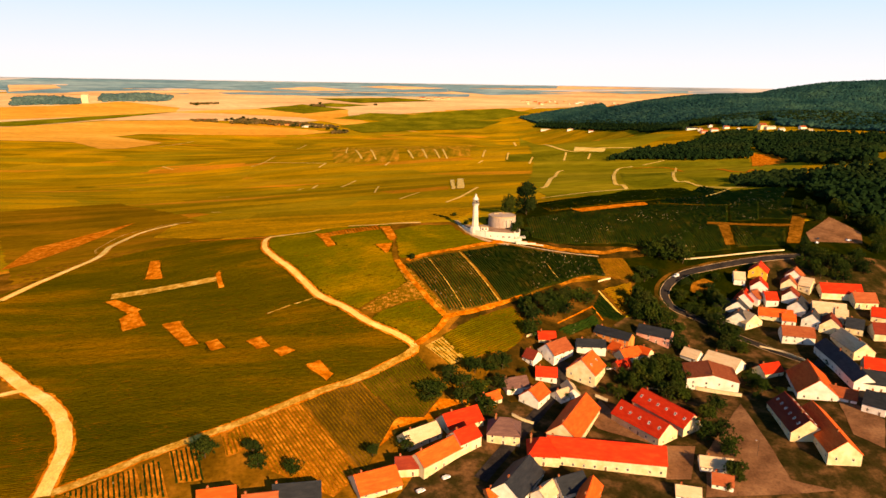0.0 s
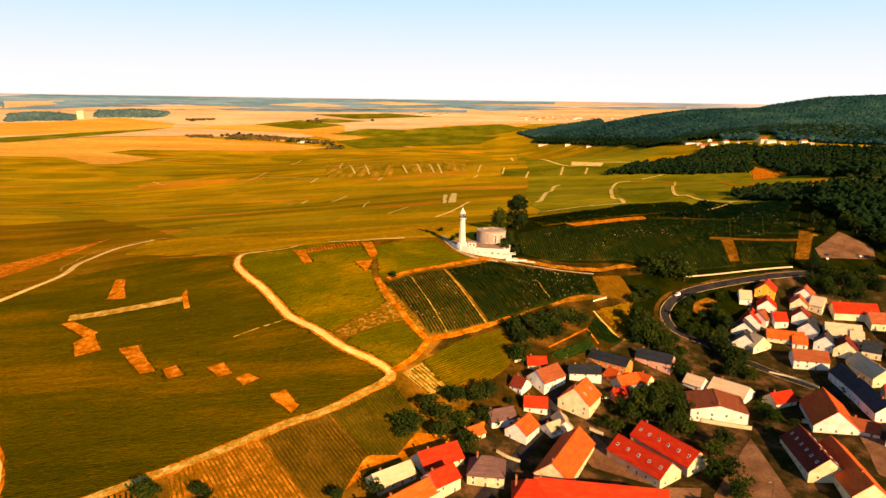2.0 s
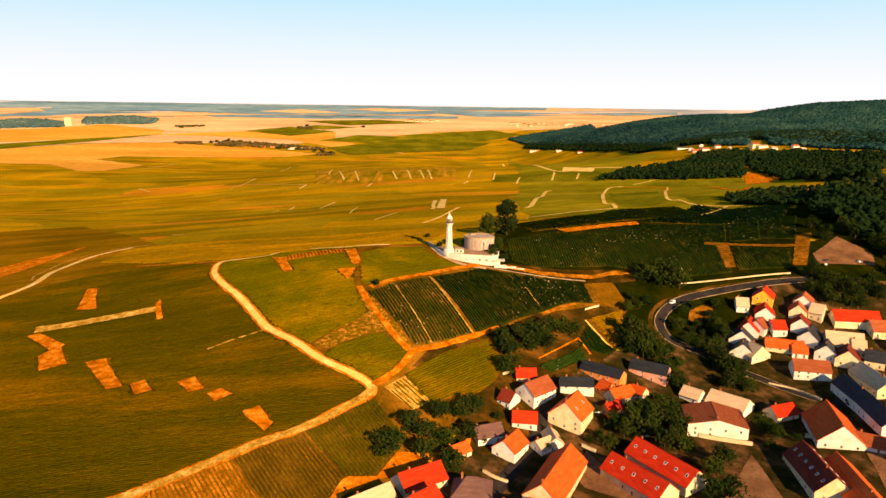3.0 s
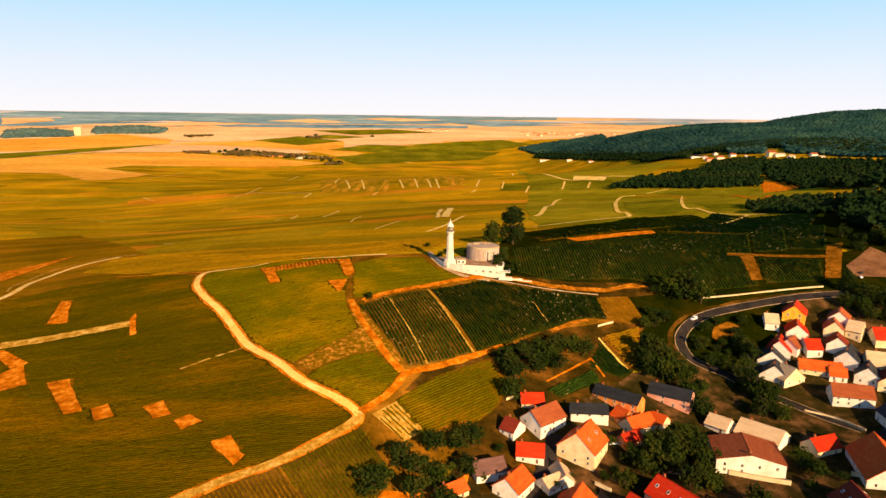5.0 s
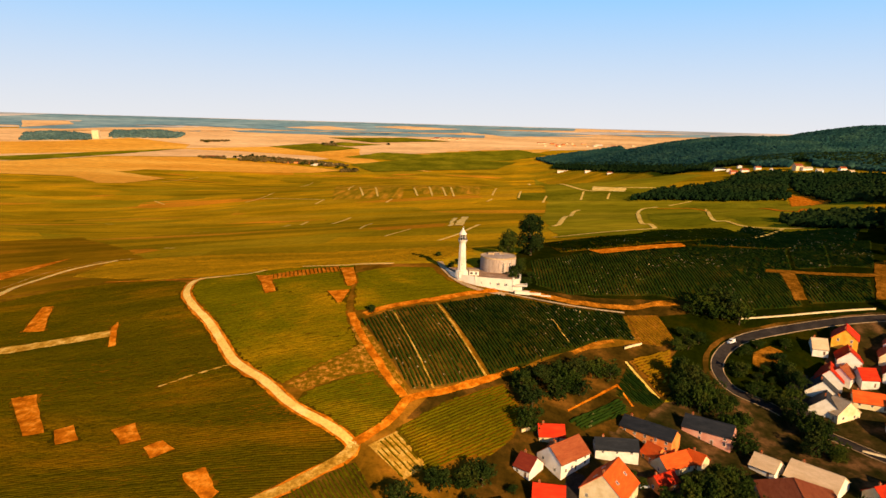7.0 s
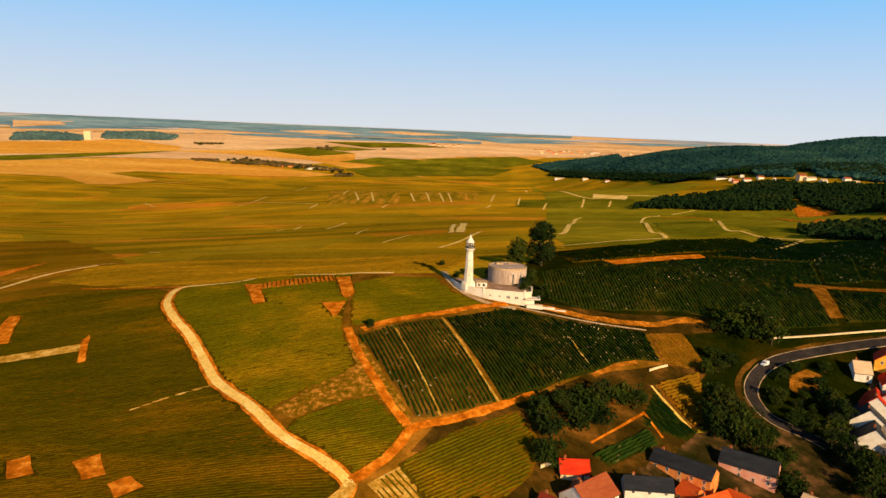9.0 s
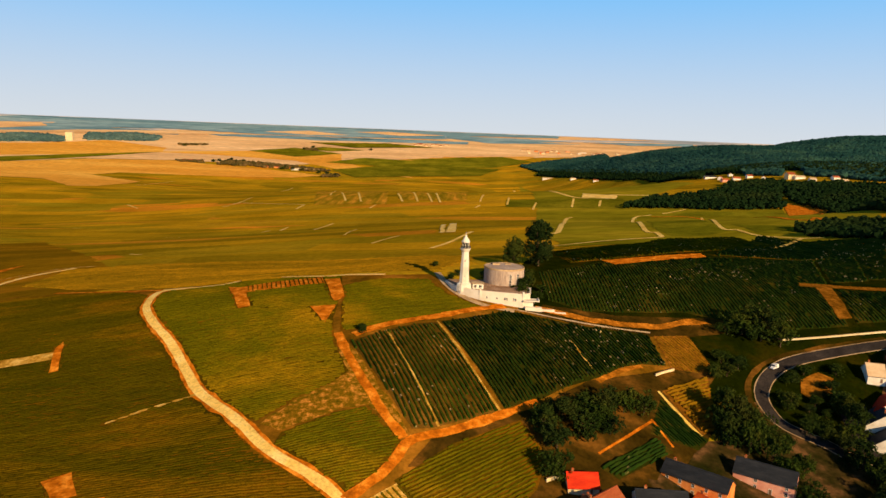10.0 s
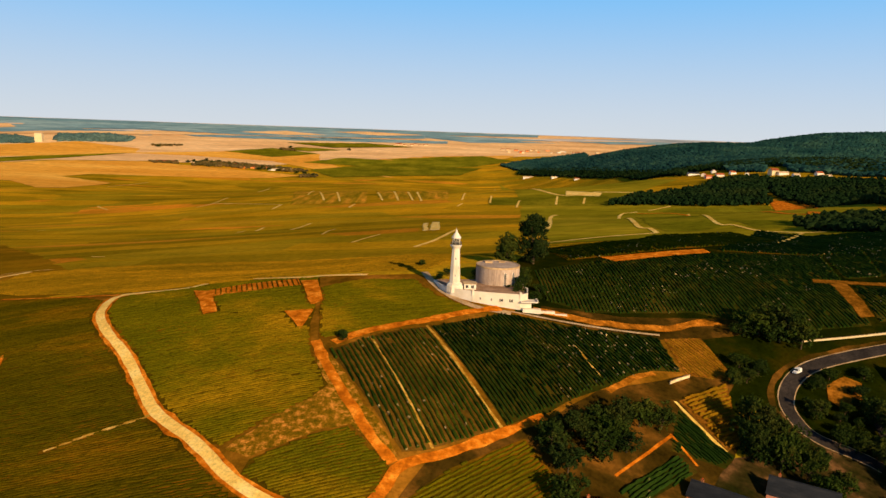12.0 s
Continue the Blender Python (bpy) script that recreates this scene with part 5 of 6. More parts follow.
tree(200, 496, 4.068, 6.48, 133)
tree(185, 505, 4.824, 5.64, 134)
tree(199, 370, 4.5, 6, 135)
tree(137, 288, 4.176, 6.36, 136)
tree(145, 294, 4.932, 5.52, 137)
tree(101, 403, 4.608, 5.88, 138)
tree(105, 399, 4.284, 6.24, 139)
tree(51, 387, 3.96, 5.4, 140)
tree(43, 367, 4.716, 5.76, 141)
tree(183, 365, 4.392, 6.12, 142)
tree(248, 408, 4.068, 6.48, 143)
tree(250, 440, 4.824, 5.64, 144)
tree(252, 428, 4.5, 6, 145)
tree(203, 456, 4.176, 6.36, 146)
tree(372, 829, 7.672, 7.36, 147)
tree(371, 803, 7.168, 7.84, 148)
tree(370, 770, 6.664, 8.32, 149)
# added shrub, stands in for the dark tip of the lighthouse's shadow
tree(13, 611, 3.5, 6, 3)
tree(71, 563, 4.5, 7, 4)
tree(74, 572, 5, 7, 8)
tree(69, 592, 6.5, 7, 5)
tree(70, 582, 5, 5, 7)
tree(61.5, 562, 9.5, 8, 10)
tree(64, 571, 9.5, 8, 11)
tree(27, 590, 4, 6, 12)
tree(22, 583, 3.5, 5, 13)
tree(42, 586, 6, 8, 14)


def wood(poly, gap, tall, label, leaf, seed, far=False):
    """A stand of trees that nobody could count: crowns of several clumps each over a plan polygon."""
    rng = np.random.default_rng(seed)
    xs, ys = [p[0] for p in poly], [p[1] for p in poly]
    gx, gy = np.meshgrid(np.arange(min(xs), max(xs), gap), np.arange(min(ys), max(ys), gap))
    x = gx.ravel() + rng.uniform(-0.5, 0.5, gx.size) * gap
    y = gy.ravel() + rng.uniform(-0.5, 0.5, gx.size) * gap
    ok = inside(wobble(poly, gap * 3, gap * 1.5, seed), x, y)
    x, y = x[ok], y[ok]
    z = height(x, y)
    t = tall * rng.uniform(0.65, 1.15, len(x))
    cs, rs = [], []
    for k in range(1 if far else 4):
        off = rng.uniform(-0.45, 0.45, (len(x), 2)) * gap * (0 if far else 1)
        f = (0.5, 0.74, 0.35, 0.62)[k]
        cs.append(np.stack([x + off[:, 0], y + off[:, 1], z + t * f], 1))
        rs.append(gap * rng.uniform(0.55, 0.8, len(x)) * ((1.35,) if far else (0.75, 0.5, 0.6, 0.5))[k])
    me = clumps("wood", np.concatenate(cs), np.concatenate(rs), leaf, rng, 0.5 if not far else 0.3, 0.85 if not far else 0.6)
    return tagged(new("wood", me), label, "wood", "woods", "stuff")


wood([(-2361, 3886), (-2024, 3961), (-2105, 4126), (-2369, 4182), (-2498, 4104)], 15, 9, "far dark wood on the plain, bluish haze put into its colour", hazed_far_leaves, 5, True)
wood([(-1957, 4042), (-1588, 4099), (-1617, 4253), (-1814, 4326), (-2053, 4265)], 15, 9, "far dark wood on the plain, bluish haze put into its colour", hazed_far_leaves, 6, True)
wood([(-1029, 3442), (-868, 3437), (-585, 3341), (-487, 3377), (-603, 3438), (-844, 3550), (-1041, 3566)], 17, 9, "brown-green trees round a farm on the plain", farm_leaves, 16, False)
wood([(-1215, 3475), (-1113, 3470), (-1142, 3530), (-1240, 3524)], 15, 8, "brown-green trees round a farm on the plain", farm_leaves, 17, False)
wood([(-518, 3187), (-430, 3201), (-444, 3262), (-504, 3263)], 15, 12, "dark green copse on the plain", farm_leaves, 18, False)
wood([(-1425, 4002), (-1276, 4021), (-1300, 4054), (-1445, 4036)], 15, 8, "dark green copse on the plain", farm_leaves, 19, False)
wood([(-739, 3986), (-662, 3986), (-678, 4037), (-753, 4038)], 15, 10, "dark green copse on the plain", farm_leaves, 20, False)
wood([(357, 679), (361, 644), (368, 611), (384, 585), (395, 548), (470, 520), (700, 740), (640, 800), (500, 800), (461, 792), (409, 757)], 8.5, 19, "dark green wood beside the village", wood_leaves, 7, False)
wood([(375, 832), (419, 851), (419, 793), (375, 720), (355, 766)], 7, 8, "dark green copse beside the vineyards", wood_leaves, 8, False)
wood([(442, 3283), (607, 2905), (716, 2593), (656, 1903), (834, 2390), (696, 2918), (476, 3431)], 8, 13, "dark green wood edge on the slope", wood_leaves, 9, False)
wood([(370, 1522), (452, 1627), (621, 1672), (681, 1761), (746, 1683), (652, 1466), (509, 1491)], 9, 14, "dark green wood edge on the slope", wood_leaves, 10, False)
wood([(748, 1656), (854, 1681), (919, 1614), (1021, 1544), (515, 835), (471, 894), (713, 1417), (693, 1532)], 9, 14, "dark green wood edge on the slope", wood_leaves, 11, False)
wood([(355, 841), (393, 853), (434, 834), (454, 807), (399, 726), (338, 778)], 7, 8, "dark green copse beside the vineyards", wood_leaves, 12, False)
wood([(700, 2560), (752, 2463), (735, 2150), (765, 1975), (810, 1950), (860, 1930), (900, 1890), (935, 1790), (960, 1690), (1052, 1600), (1150, 1800), (950, 2300), (818, 2450)], 10, 12, "dark green wood round a hillside hamlet", wood_leaves, 14, False)
wood([(648, 1742), (741, 1783), (779, 1728), (848, 1670), (912, 1617), (876, 1557), (736, 1635), (618, 1632)], 11, 11, "dark green wood round a hillside hamlet", wood_leaves, 15, False)
wood([(408, 3681), (464, 3398), (629, 3011), (779, 2614), (779, 2239), (867, 2442), (828, 2078), (758, 1885), (807, 1835), (866, 1941), (902, 1896), (859, 1789), (953, 1672), (1042, 1575), (2300, 3300), (1800, 3300), (1600, 3250), (1300, 3200), (1000, 3300), (900, 3700), (959, 4221), (821, 4079), (634, 3895)], 10.5, 10, "dense dark green forest covering the ridge, teal haze put into its colour", hazed_hill_leaves, 13, True)


# ---------------------------------------------------------------- houses
def window_mesh(w, h):
    return mesh_of("window", *frame_faces(w, h), frame_white)


def frame_faces(w, h):
    bm = boxes((-w / 2 - 0.12, w / 2 + 0.12, -0.02, 0.07, -0.14, 0), (-w / 2 - 0.1, -w / 2, -0.02, 0.05, 0, h), (w / 2, w / 2 + 0.1, -0.02, 0.05, 0, h), (-w / 2 - 0.1, w / 2 + 0.1, -0.02, 0.05, h, h + 0.12), (-0.04, 0.04, -0.02, 0.04, 0, h))
    out = ([tuple(v.co) for v in bm.verts], [[v.index for v in f.verts] for f in bm.faces]) if not bm.verts.index_update() else None
    bm.free()
    return out


WIN = {}


def window(parent, m, w=1.0, h=1.4):
    """A window: frame with sill and mullion, and its dark pane."""
    key = (w, h)
    if key not in WIN:
        me = window_mesh(w, h)
        pb = boxes((-w / 2, w / 2, -0.03, 0.02, 0, h))
        pm = bpy.data.meshes.new("pane")
        pb.to_mesh(pm)
        pb.free()
        pm.materials.append(pane_dark)
        WIN[key] = (me, pm)
    fr = new("window", WIN[key][0])
    fr.parent, fr.matrix_basis = parent, m
    pn = new("pane", WIN[key][1])
    pn.parent = fr


def slope_slab(bm, a, b, c, d, thick):
    """A roof plane of some thickness through four corners."""
    n = (Vector(b) - Vector(a)).cross(Vector(d) - Vector(a)).normalized() * thick
    lo = [bm.verts.new(Vector(p)) for p in (a, b, c, d)]
    hi = [bm.verts.new(Vector(p) + n) for p in (a, b, c, d)]
    bm.faces.new(lo[::-1])
    bm.faces.new(hi)
    for i in range(4):
        j = (i + 1) % 4
        bm.faces.new((lo[i], lo[j], hi[j], hi[i]))


def house(x, y, turn, length, width, eave, ridge, wall, roof, label, style="", openings=True, chimneys=1, group="village houses"):
    """A house with its ridge along local x: rendered walls with gables, tiled slopes, windows, door, chimney."""
    c, s = math.cos(radians(turn)), math.sin(radians(turn))
    L, W = length / 2, width / 2
    z = min(h1(x + c * i * L - s * j * W, y + s * i * L + c * j * W) for i in (-1, 1) for j in (-1, 1)) * 0.4 + h1(x, y) * 0.6
    ob = thing("house", pose(x, y, z, 0, 0, turn), label, "house", group)
    hip = style == "hip"
    bm = bmesh.new()
    lo = [bm.verts.new(p) for p in ((-L, -W, -4), (L, -W, -4), (L, W, -4), (-L, W, -4))]
    hi = [bm.verts.new(p) for p in ((-L, -W, eave), (L, -W, eave), (L, W, eave), (-L, W, eave))]
    for i in range(4):
        j = (i + 1) % 4
        if hip or i in (0, 2):
            bm.faces.new((lo[i], lo[j], hi[j], hi[i]))
        else:
            top = bm.verts.new((L if i == 1 else -L, 0, ridge - 0.12))
            bm.faces.new((lo[i], lo[j], hi[j], top, hi[i]))
    part("wall", bm, WALLS[wall], ob)
    rise, o = ridge - eave, 0.45
    drop = rise / W * o
    bm = bmesh.new()
    if hip:
        rl = max(0.4, L - W * 0.75)
        lo = [bm.verts.new(p) for p in ((-L - o, -W - o, eave - 0.1), (L + o, -W - o, eave - 0.1), (L + o, W + o, eave - 0.1), (-L - o, W + o, eave - 0.1))]
        md = [bm.verts.new(v.co + Vector((0, 0, 0.25))) for v in lo]
        ra, rb = bm.verts.new((-rl, 0, ridge)), bm.verts.new((rl, 0, ridge))
        bm.faces.new(lo[::-1])
        for i in range(4):
            j = (i + 1) % 4
            bm.faces.new((lo[i], lo[j], md[j], md[i]))
        bm.faces.new((md[0], md[1], rb, ra))
        bm.faces.new((md[1], md[2], rb))
        bm.faces.new((md[2], md[3], ra, rb))
        bm.faces.new((md[3], md[0], ra))
    else:
        slope_slab(bm, (-L - 0.3, -W - o, eave - drop), (L + 0.3, -W - o, eave - drop), (L + 0.3, 0, ridge), (-L - 0.3, 0, ridge), 0.22)
        slope_slab(bm, (L + 0.3, W + o, eave - drop), (-L - 0.3, W + o, eave - drop), (-L - 0.3, 0, ridge), (L + 0.3, 0, ridge), 0.22)
    part("roof", bm, ROOFS[roof], ob)
    if not hip:
        part("ridge_cap", boxes((-L - 0.32, L + 0.32, -0.2, 0.2, ridge + 0.05, ridge + 0.34)), ROOFS[roof], ob)
        for g in (-W - o - 0.14, W + o):
            part("gutter", boxes((-L - 0.4, L + 0.4, g, g + 0.14, eave - drop - 0.02, eave - drop + 0.14)), metal_dark, ob)
    rng = random.Random(int(x * 7 + y * 13))
    for k in range(chimneys):
        cx = (L - 1.0) * (1 if k else -1) * rng.uniform(0.5, 0.95)
        ch = part("chimney", boxes((cx - 0.45, cx + 0.45, 0.1, 0.8, eave, ridge + 1.1), (cx - 0.55, cx + 0.55, 0.0, 0.9, ridge + 1.1, ridge + 1.25)), chimney_brick, ob)
        part("chimney_pot", boxes((cx - 0.15, cx + 0.15, 0.3, 0.6, ridge + 1.25, ridge + 1.6)), ROOFS["orange"], ch)
    if style == "sky":
        for side in (-1, 1):
            n = 2 if length < 20 else int(length / 5.5)
            for k in range(n):
                cx = -L + (k + 0.5) * length / n
                f = 0.5
                m = pose(cx, side * W * (1 - f), eave + rise * f + 0.24, math.degrees(math.atan2(rise, W)) * (-side), 0, 0)
                sk = part("skylight", boxes((-0.6, 0.6, -0.85, -0.7, 0, 0.16), (-0.6, 0.6, 0.7, 0.85, 0, 0.16), (-0.6, -0.48, -0.7, 0.7, 0, 0.16), (0.48, 0.6, -0.7, 0.7, 0, 0.16)), frame_white, ob)
                sk.matrix_basis = m
                part("pane", boxes((-0.48, 0.48, -0.7, 0.7, 0, 0.08)), pane_dark, sk)
    if openings:
        storeys = 2 if eave > 4.6 and length < 26 else 1
        n = max(2, int(length / 5.0))
        for st in range(storeys):
            zz = 0.9 + 2.6 * st
            for side in (-1, 1):
                for k in range(n):
                    if (st == 0 and side < 0 and k == n // 2) or rng.random() < 0.35:
                        continue
                    window(ob, pose(-L + (k + 0.5) * length / n, side * W, zz, 0, 0, 0 if side > 0 else 180))
            for side in (-1, 1):
                for k in range(max(1, int(width / 6))):
                    nn = max(1, int(width / 6))
                    if rng.random() < 0.3:
                        continue
                    window(ob, pose(side * L, -W + (k + 0.5) * width / nn, zz, 0, 0, -90 * side))
        dx = -L + (n // 2 + 0.5) * length / n
        dr = part("door", boxes((-0.55, 0.55, -0.04, 0.05, 0, 2.1)), door_wood, ob)
        dr.matrix_basis = pose(dx, -W, 0, 0, 0, 180)
        part("door_frame", boxes((-0.68, -0.55, -0.04, 0.08, 0, 2.1), (0.55, 0.68, -0.04, 0.08, 0, 2.1), (-0.68, 0.68, -0.04, 0.08, 2.1, 2.25)), frame_white, dr)
    return ob


def garden_wall(points, tall):
    """A low rendered wall along a line, with a coping."""
    line = spline(points, 2.0)
    ob = thing("garden_wall", pose(line[0][0], line[0][1], h1(*line[0])), "low pale rendered garden wall with a coping", "wall", "garden walls")
    bw, bc = bmesh.new(), bmesh.new()
    for a, c in zip(line, line[1:]):
        d = (c - a) / (np.linalg.norm(c - a) + 1e-6)
        n = np.array((-d[1], d[0]))
        z = min(h1(*a), h1(*c))
        for bm, w, z0, z1 in ((bw, 0.2, z - 1.0, z + tall), (bc, 0.28, z + tall, z + tall + 0.12)):
            quad = [(p[0] - line[0][0], p[1] - line[0][1]) for p in (a - n * w, c - n * w, c + n * w, a + n * w)]
            prism(quad, z0 - h1(*line[0]), z1 - h1(*line[0]), bm)
    part("wall", bw, WALLS["cream"], ob)
    part("coping", bc, pale_grit, ob)
    return ob


house(83.4, 307.9, -9, 57.1, 14.6, 5.8, 11.8, "cream", "red", "long cream rendered barn with a bright red tiled roof")
house(53.0, 310.5, -5, 15.4, 15.7, 4.8, 11.2, "cream", "red", "cream rendered house with a bright red tiled roof", "hip")
house(73.7, 339.2, 62, 41.1, 16.8, 4.9, 11.8, "cream", "orange", "long cream rendered barn with an orange tiled roof")
house(111.0, 338.4, -57, 32.6, 14.6, 4.6, 10.6, "cream", "red", "long cream rendered barn with a bright red tiled roof and skylights", "sky")
house(126.4, 349.0, -60, 36.7, 14.6, 4.6, 10.6, "cream", "red", "long cream rendered barn with a bright red tiled roof and skylights", "sky")
house(90.3, 391.9, 58, 18.1, 18, 6.6, 14.6, "cream", "orange", "cream rendered house with an orange tiled roof and roof windows", "sky")
house(74.1, 409.0, 41, 18.4, 13.4, 5.1, 10.6, "white", "brown", "white rendered house with a brown tiled roof")
house(65.4, 386.8, -8, 12.6, 10.1, 3.2, 7.3, "white", "red", "small white rendered house with a bright red tiled roof")
house(55.5, 363.5, 56, 14.7, 12.3, 4.5, 9.5, "white", "orange", "white rendered house with an orange tiled roof")
house(34.9, 326.5, -7, 16.8, 15.7, 4.8, 11.2, "cream", "purple", "cream rendered house with a purplish slate hipped roof", "hip")
house(37.9, 287.6, 60, 27.5, 15.7, 3.7, 10.1, "white", "slate", "white rendered house with a dark grey slate roof")
house(-0.3, 302.7, 45, 26.2, 11.2, 5.5, 10.1, "cream", "orange", "cream rendered house with an orange tiled roof")
house(13.7, 315.9, 41, 13.9, 11.2, 6, 10.6, "cream", "red", "cream rendered house with a bright red tiled roof")
house(12.0, 334.0, 32, 21.6, 13.4, 2.9, 8.4, "cream", "red", "cream rendered house with a bright red tiled roof")
house(-8.6, 318.4, 38, 20.6, 10.1, 3.2, 7.3, "cream", "pale", "cream rendered house with a pale sheeted roof")
house(-14.2, 295.2, 8, 10.8, 9, 4.1, 7.8, "cream", "maroon", "small cream rendered house with a dark maroon tiled roof")
house(-28.3, 285.8, 27, 20.4, 16.8, 2.4, 7.8, "cream", "orange", "cream rendered house with an orange tiled roof")
house(-96.6, 270.7, 16, 16.4, 10.1, 3.7, 7.8, "cream", "orange", "cream rendered house with an orange tiled roof")
house(-62.1, 275.2, 10, 21.0, 11.2, 3.2, 7.8, "cream", "slate", "cream rendered house with a dark grey slate roof")
house(-76.8, 268.3, 12, 15.2, 11.2, 3.2, 7.8, "cream", "brown", "cream rendered house with a brown tiled roof")
house(69.4, 278.0, 68, 20.1, 9, 4.7, 8.4, "cream", "orange", "cream rendered house with an orange tiled roof")
house(115.8, 429.8, -40, 25, 9, 5.8, 9.2, "brick", "slate", "orange brick house with a dark grey slate roof")
house(145.3, 437.2, -34, 22, 10, 5.4, 9.5, "pink", "slate", "pink rendered house with a dark grey slate roof")
house(97.8, 416.7, -3, 18.4, 8.4, 5, 8.4, "white", "slate", "white rendered house with a dark grey slate roof")
house(70.1, 422.3, 1, 11.4, 9, 2.5, 6.2, "cream", "red", "small cream rendered house with a bright red tiled roof")
house(121.4, 412.7, 29, 15.2, 10.1, 3.2, 7.3, "cream", "orange", "cream rendered house with an orange tiled roof")
house(164.3, 387.6, 78, 22.9, 29.1, 6.2, 9.5, "white", "brown", "white rendered barn with a brown tiled roof")
house(180.8, 407.8, -46, 21, 15, 3.4, 8.2, "white", "pale", "white rendered house with a pale sheeted roof")
house(163.8, 416.9, -46, 11, 10, 2.8, 6.7, "white", "pale", "small white rendered house with a pale sheeted roof")
house(191.4, 337.6, 85, 33.4, 16.8, 4.3, 11.2, "cream", "maroon", "long cream rendered barn with a dark maroon tiled roof and skylights", "sky")
house(201.2, 323.8, 83, 43.9, 15.7, 4.8, 11.2, "cream", "orange", "long cream rendered barn with an orange tiled roof")
house(219.6, 375.5, 75, 31.1, 21.3, 3.6, 12.3, "white", "orange", "long white rendered barn with an orange tiled roof")
house(230.1, 361.6, -31, 14.1, 10.1, 2.6, 6.7, "white", "brown", "white rendered house with a brown tiled roof")
house(204.2, 397.5, 20, 14.9, 10.1, 3.2, 7.3, "cream", "red", "cream rendered house with a bright red tiled roof")
house(244.1, 443.9, -13, 20.5, 12.3, 5.1, 10.1, "white", "brown", "white rendered house with a brown tiled roof")
house(219.9, 463.8, -70, 9.6, 14.6, 3.5, 9.5, "cream", "pale", "small cream rendered house with a pale sheeted roof")
house(218.2, 481.3, 65, 15, 15, 2.6, 8.8, "white", "slate", "white rendered house with a dark grey slate roof")
house(214.6, 469.0, 62, 15, 15, 2.6, 8.8, "white", "slate", "white rendered house with a dark grey slate roof")
house(241.1, 470.6, -19, 22.4, 10.1, 2.6, 6.7, "cream", "orange", "cream rendered house with an orange tiled roof")
house(246.7, 515.3, 60, 15, 13, 5, 10.4, "ochre", "red", "ochre yellow house with a bright red tiled roof")
house(240.9, 500.0, 68, 14, 12, 4.6, 9.6, "white", "red", "white rendered house with a bright red tiled roof")
house(243.5, 486.6, -2, 9.1, 11.2, 3.8, 8.4, "white", "red", "small white rendered house with a bright red tiled roof")
house(226.0, 489.0, 62, 15, 13, 3.0, 9.0, "white", "red", "white rendered house with a bright red tiled roof")
house(263.8, 500.8, 64, 13.4, 11, 4, 9, "cream", "brown", "small cream rendered house with a brown tiled roof")
house(275.5, 497.4, -42, 8.5, 12.3, 4.5, 9.5, "cream", "pale", "small cream rendered house with a pale sheeted roof")
house(271.6, 509.1, 58, 13, 12, 4, 9, "white", "brown", "white rendered house with a brown tiled roof")
house(296.1, 490.1, -8, 28.7, 13.4, 4, 9.5, "cream", "red", "cream rendered house with a bright red tiled roof")
house(259.6, 488.0, 62, 13, 11.2, 4.4, 9, "white", "maroon", "small white rendered house with a dark maroon tiled roof")
house(260.5, 477.3, 55, 17, 12.3, 4, 9.2, "white", "slate", "white rendered house with a dark grey slate roof")
house(307.8, 479.6, -4, 16.0, 13.4, 4, 9.5, "cream", "brown", "cream rendered house with a brown tiled roof")
house(278.1, 469.7, -18, 21.5, 14.6, 3.5, 9.5, "cream", "pale", "cream rendered house with a pale sheeted roof")
house(263.2, 461.8, 58, 15, 12.3, 4.5, 9.5, "white", "slate", "white rendered house with a dark grey slate roof")
house(271.9, 454.1, 62, 15, 13.4, 4.6, 10.1, "cream", "maroon", "cream rendered house with a dark maroon tiled roof")
house(272.4, 427.1, 88, 29.8, 13.4, 4.6, 10.1, "cream", "pale", "long cream rendered barn with a pale sheeted roof")
house(252.7, 412.3, 86, 28.8, 12.3, 5.6, 10.6, "white", "slate", "white rendered house with a dark grey slate roof")
house(249.5, 383.7, 81, 28.4, 12.3, 5.6, 10.6, "white", "slate", "white rendered house with a dark grey slate roof")
house(266.1, 393.1, -21, 11.9, 12.3, 5.1, 10.1, "cream", "red", "small cream rendered house with a bright red tiled roof")
house(254.6, 374.6, -18, 12.2, 13.4, 4.6, 10.1, "white", "slate", "small white rendered house with a dark grey slate roof")
house(247.6, 464.1, -19, 8.9, 9, 3, 6.7, "white", "orange", "small white rendered house with an orange tiled roof")
house(299.3, 440.8, -12, 12.7, 13.4, 4.6, 10.1, "cream", "maroon", "small cream rendered house with a dark maroon tiled roof")
house(44.9, 372.1, 21, 14.4, 10.1, 3.7, 7.8, "white", "purple", "white rendered house with a purplish slate hipped roof")
house(72.0, 368.4, 36, 9.8, 9, 2.4, 5.6, "white", "pale", "small white rendered house with a pale sheeted roof")
house(62.0, 287.5, 26, 15.2, 12.3, 2.4, 7.3, "white", "slate", "white rendered house with a dark grey slate roof")
house(50.4, 281.0, 51, 12.1, 9, 3, 6.7, "white", "pale", "small white rendered house with a pale sheeted roof")
house(27.8, 281.0, 22, 10.3, 6.7, 2.4, 4.5, "brick", "orange", "small orange brick house with an orange tiled roof")
house(116.9, 284.3, -15, 11.1, 9, 2.4, 5, "white", "pale", "small white rendered house with a pale sheeted roof")
house(114.4, 400.9, 31, 11.2, 7.8, 3, 6.2, "brick", "red", "small orange brick house with a bright red tiled roof")
house(240.5, 347.7, -41, 11.3, 13.4, 4.6, 10.1, "white", "slate", "small white rendered house with a dark grey slate roof")
house(229.5, 510.0, -14, 8.0, 11.2, 3.2, 7.8, "white", "pale", "small white rendered house with a pale sheeted roof")
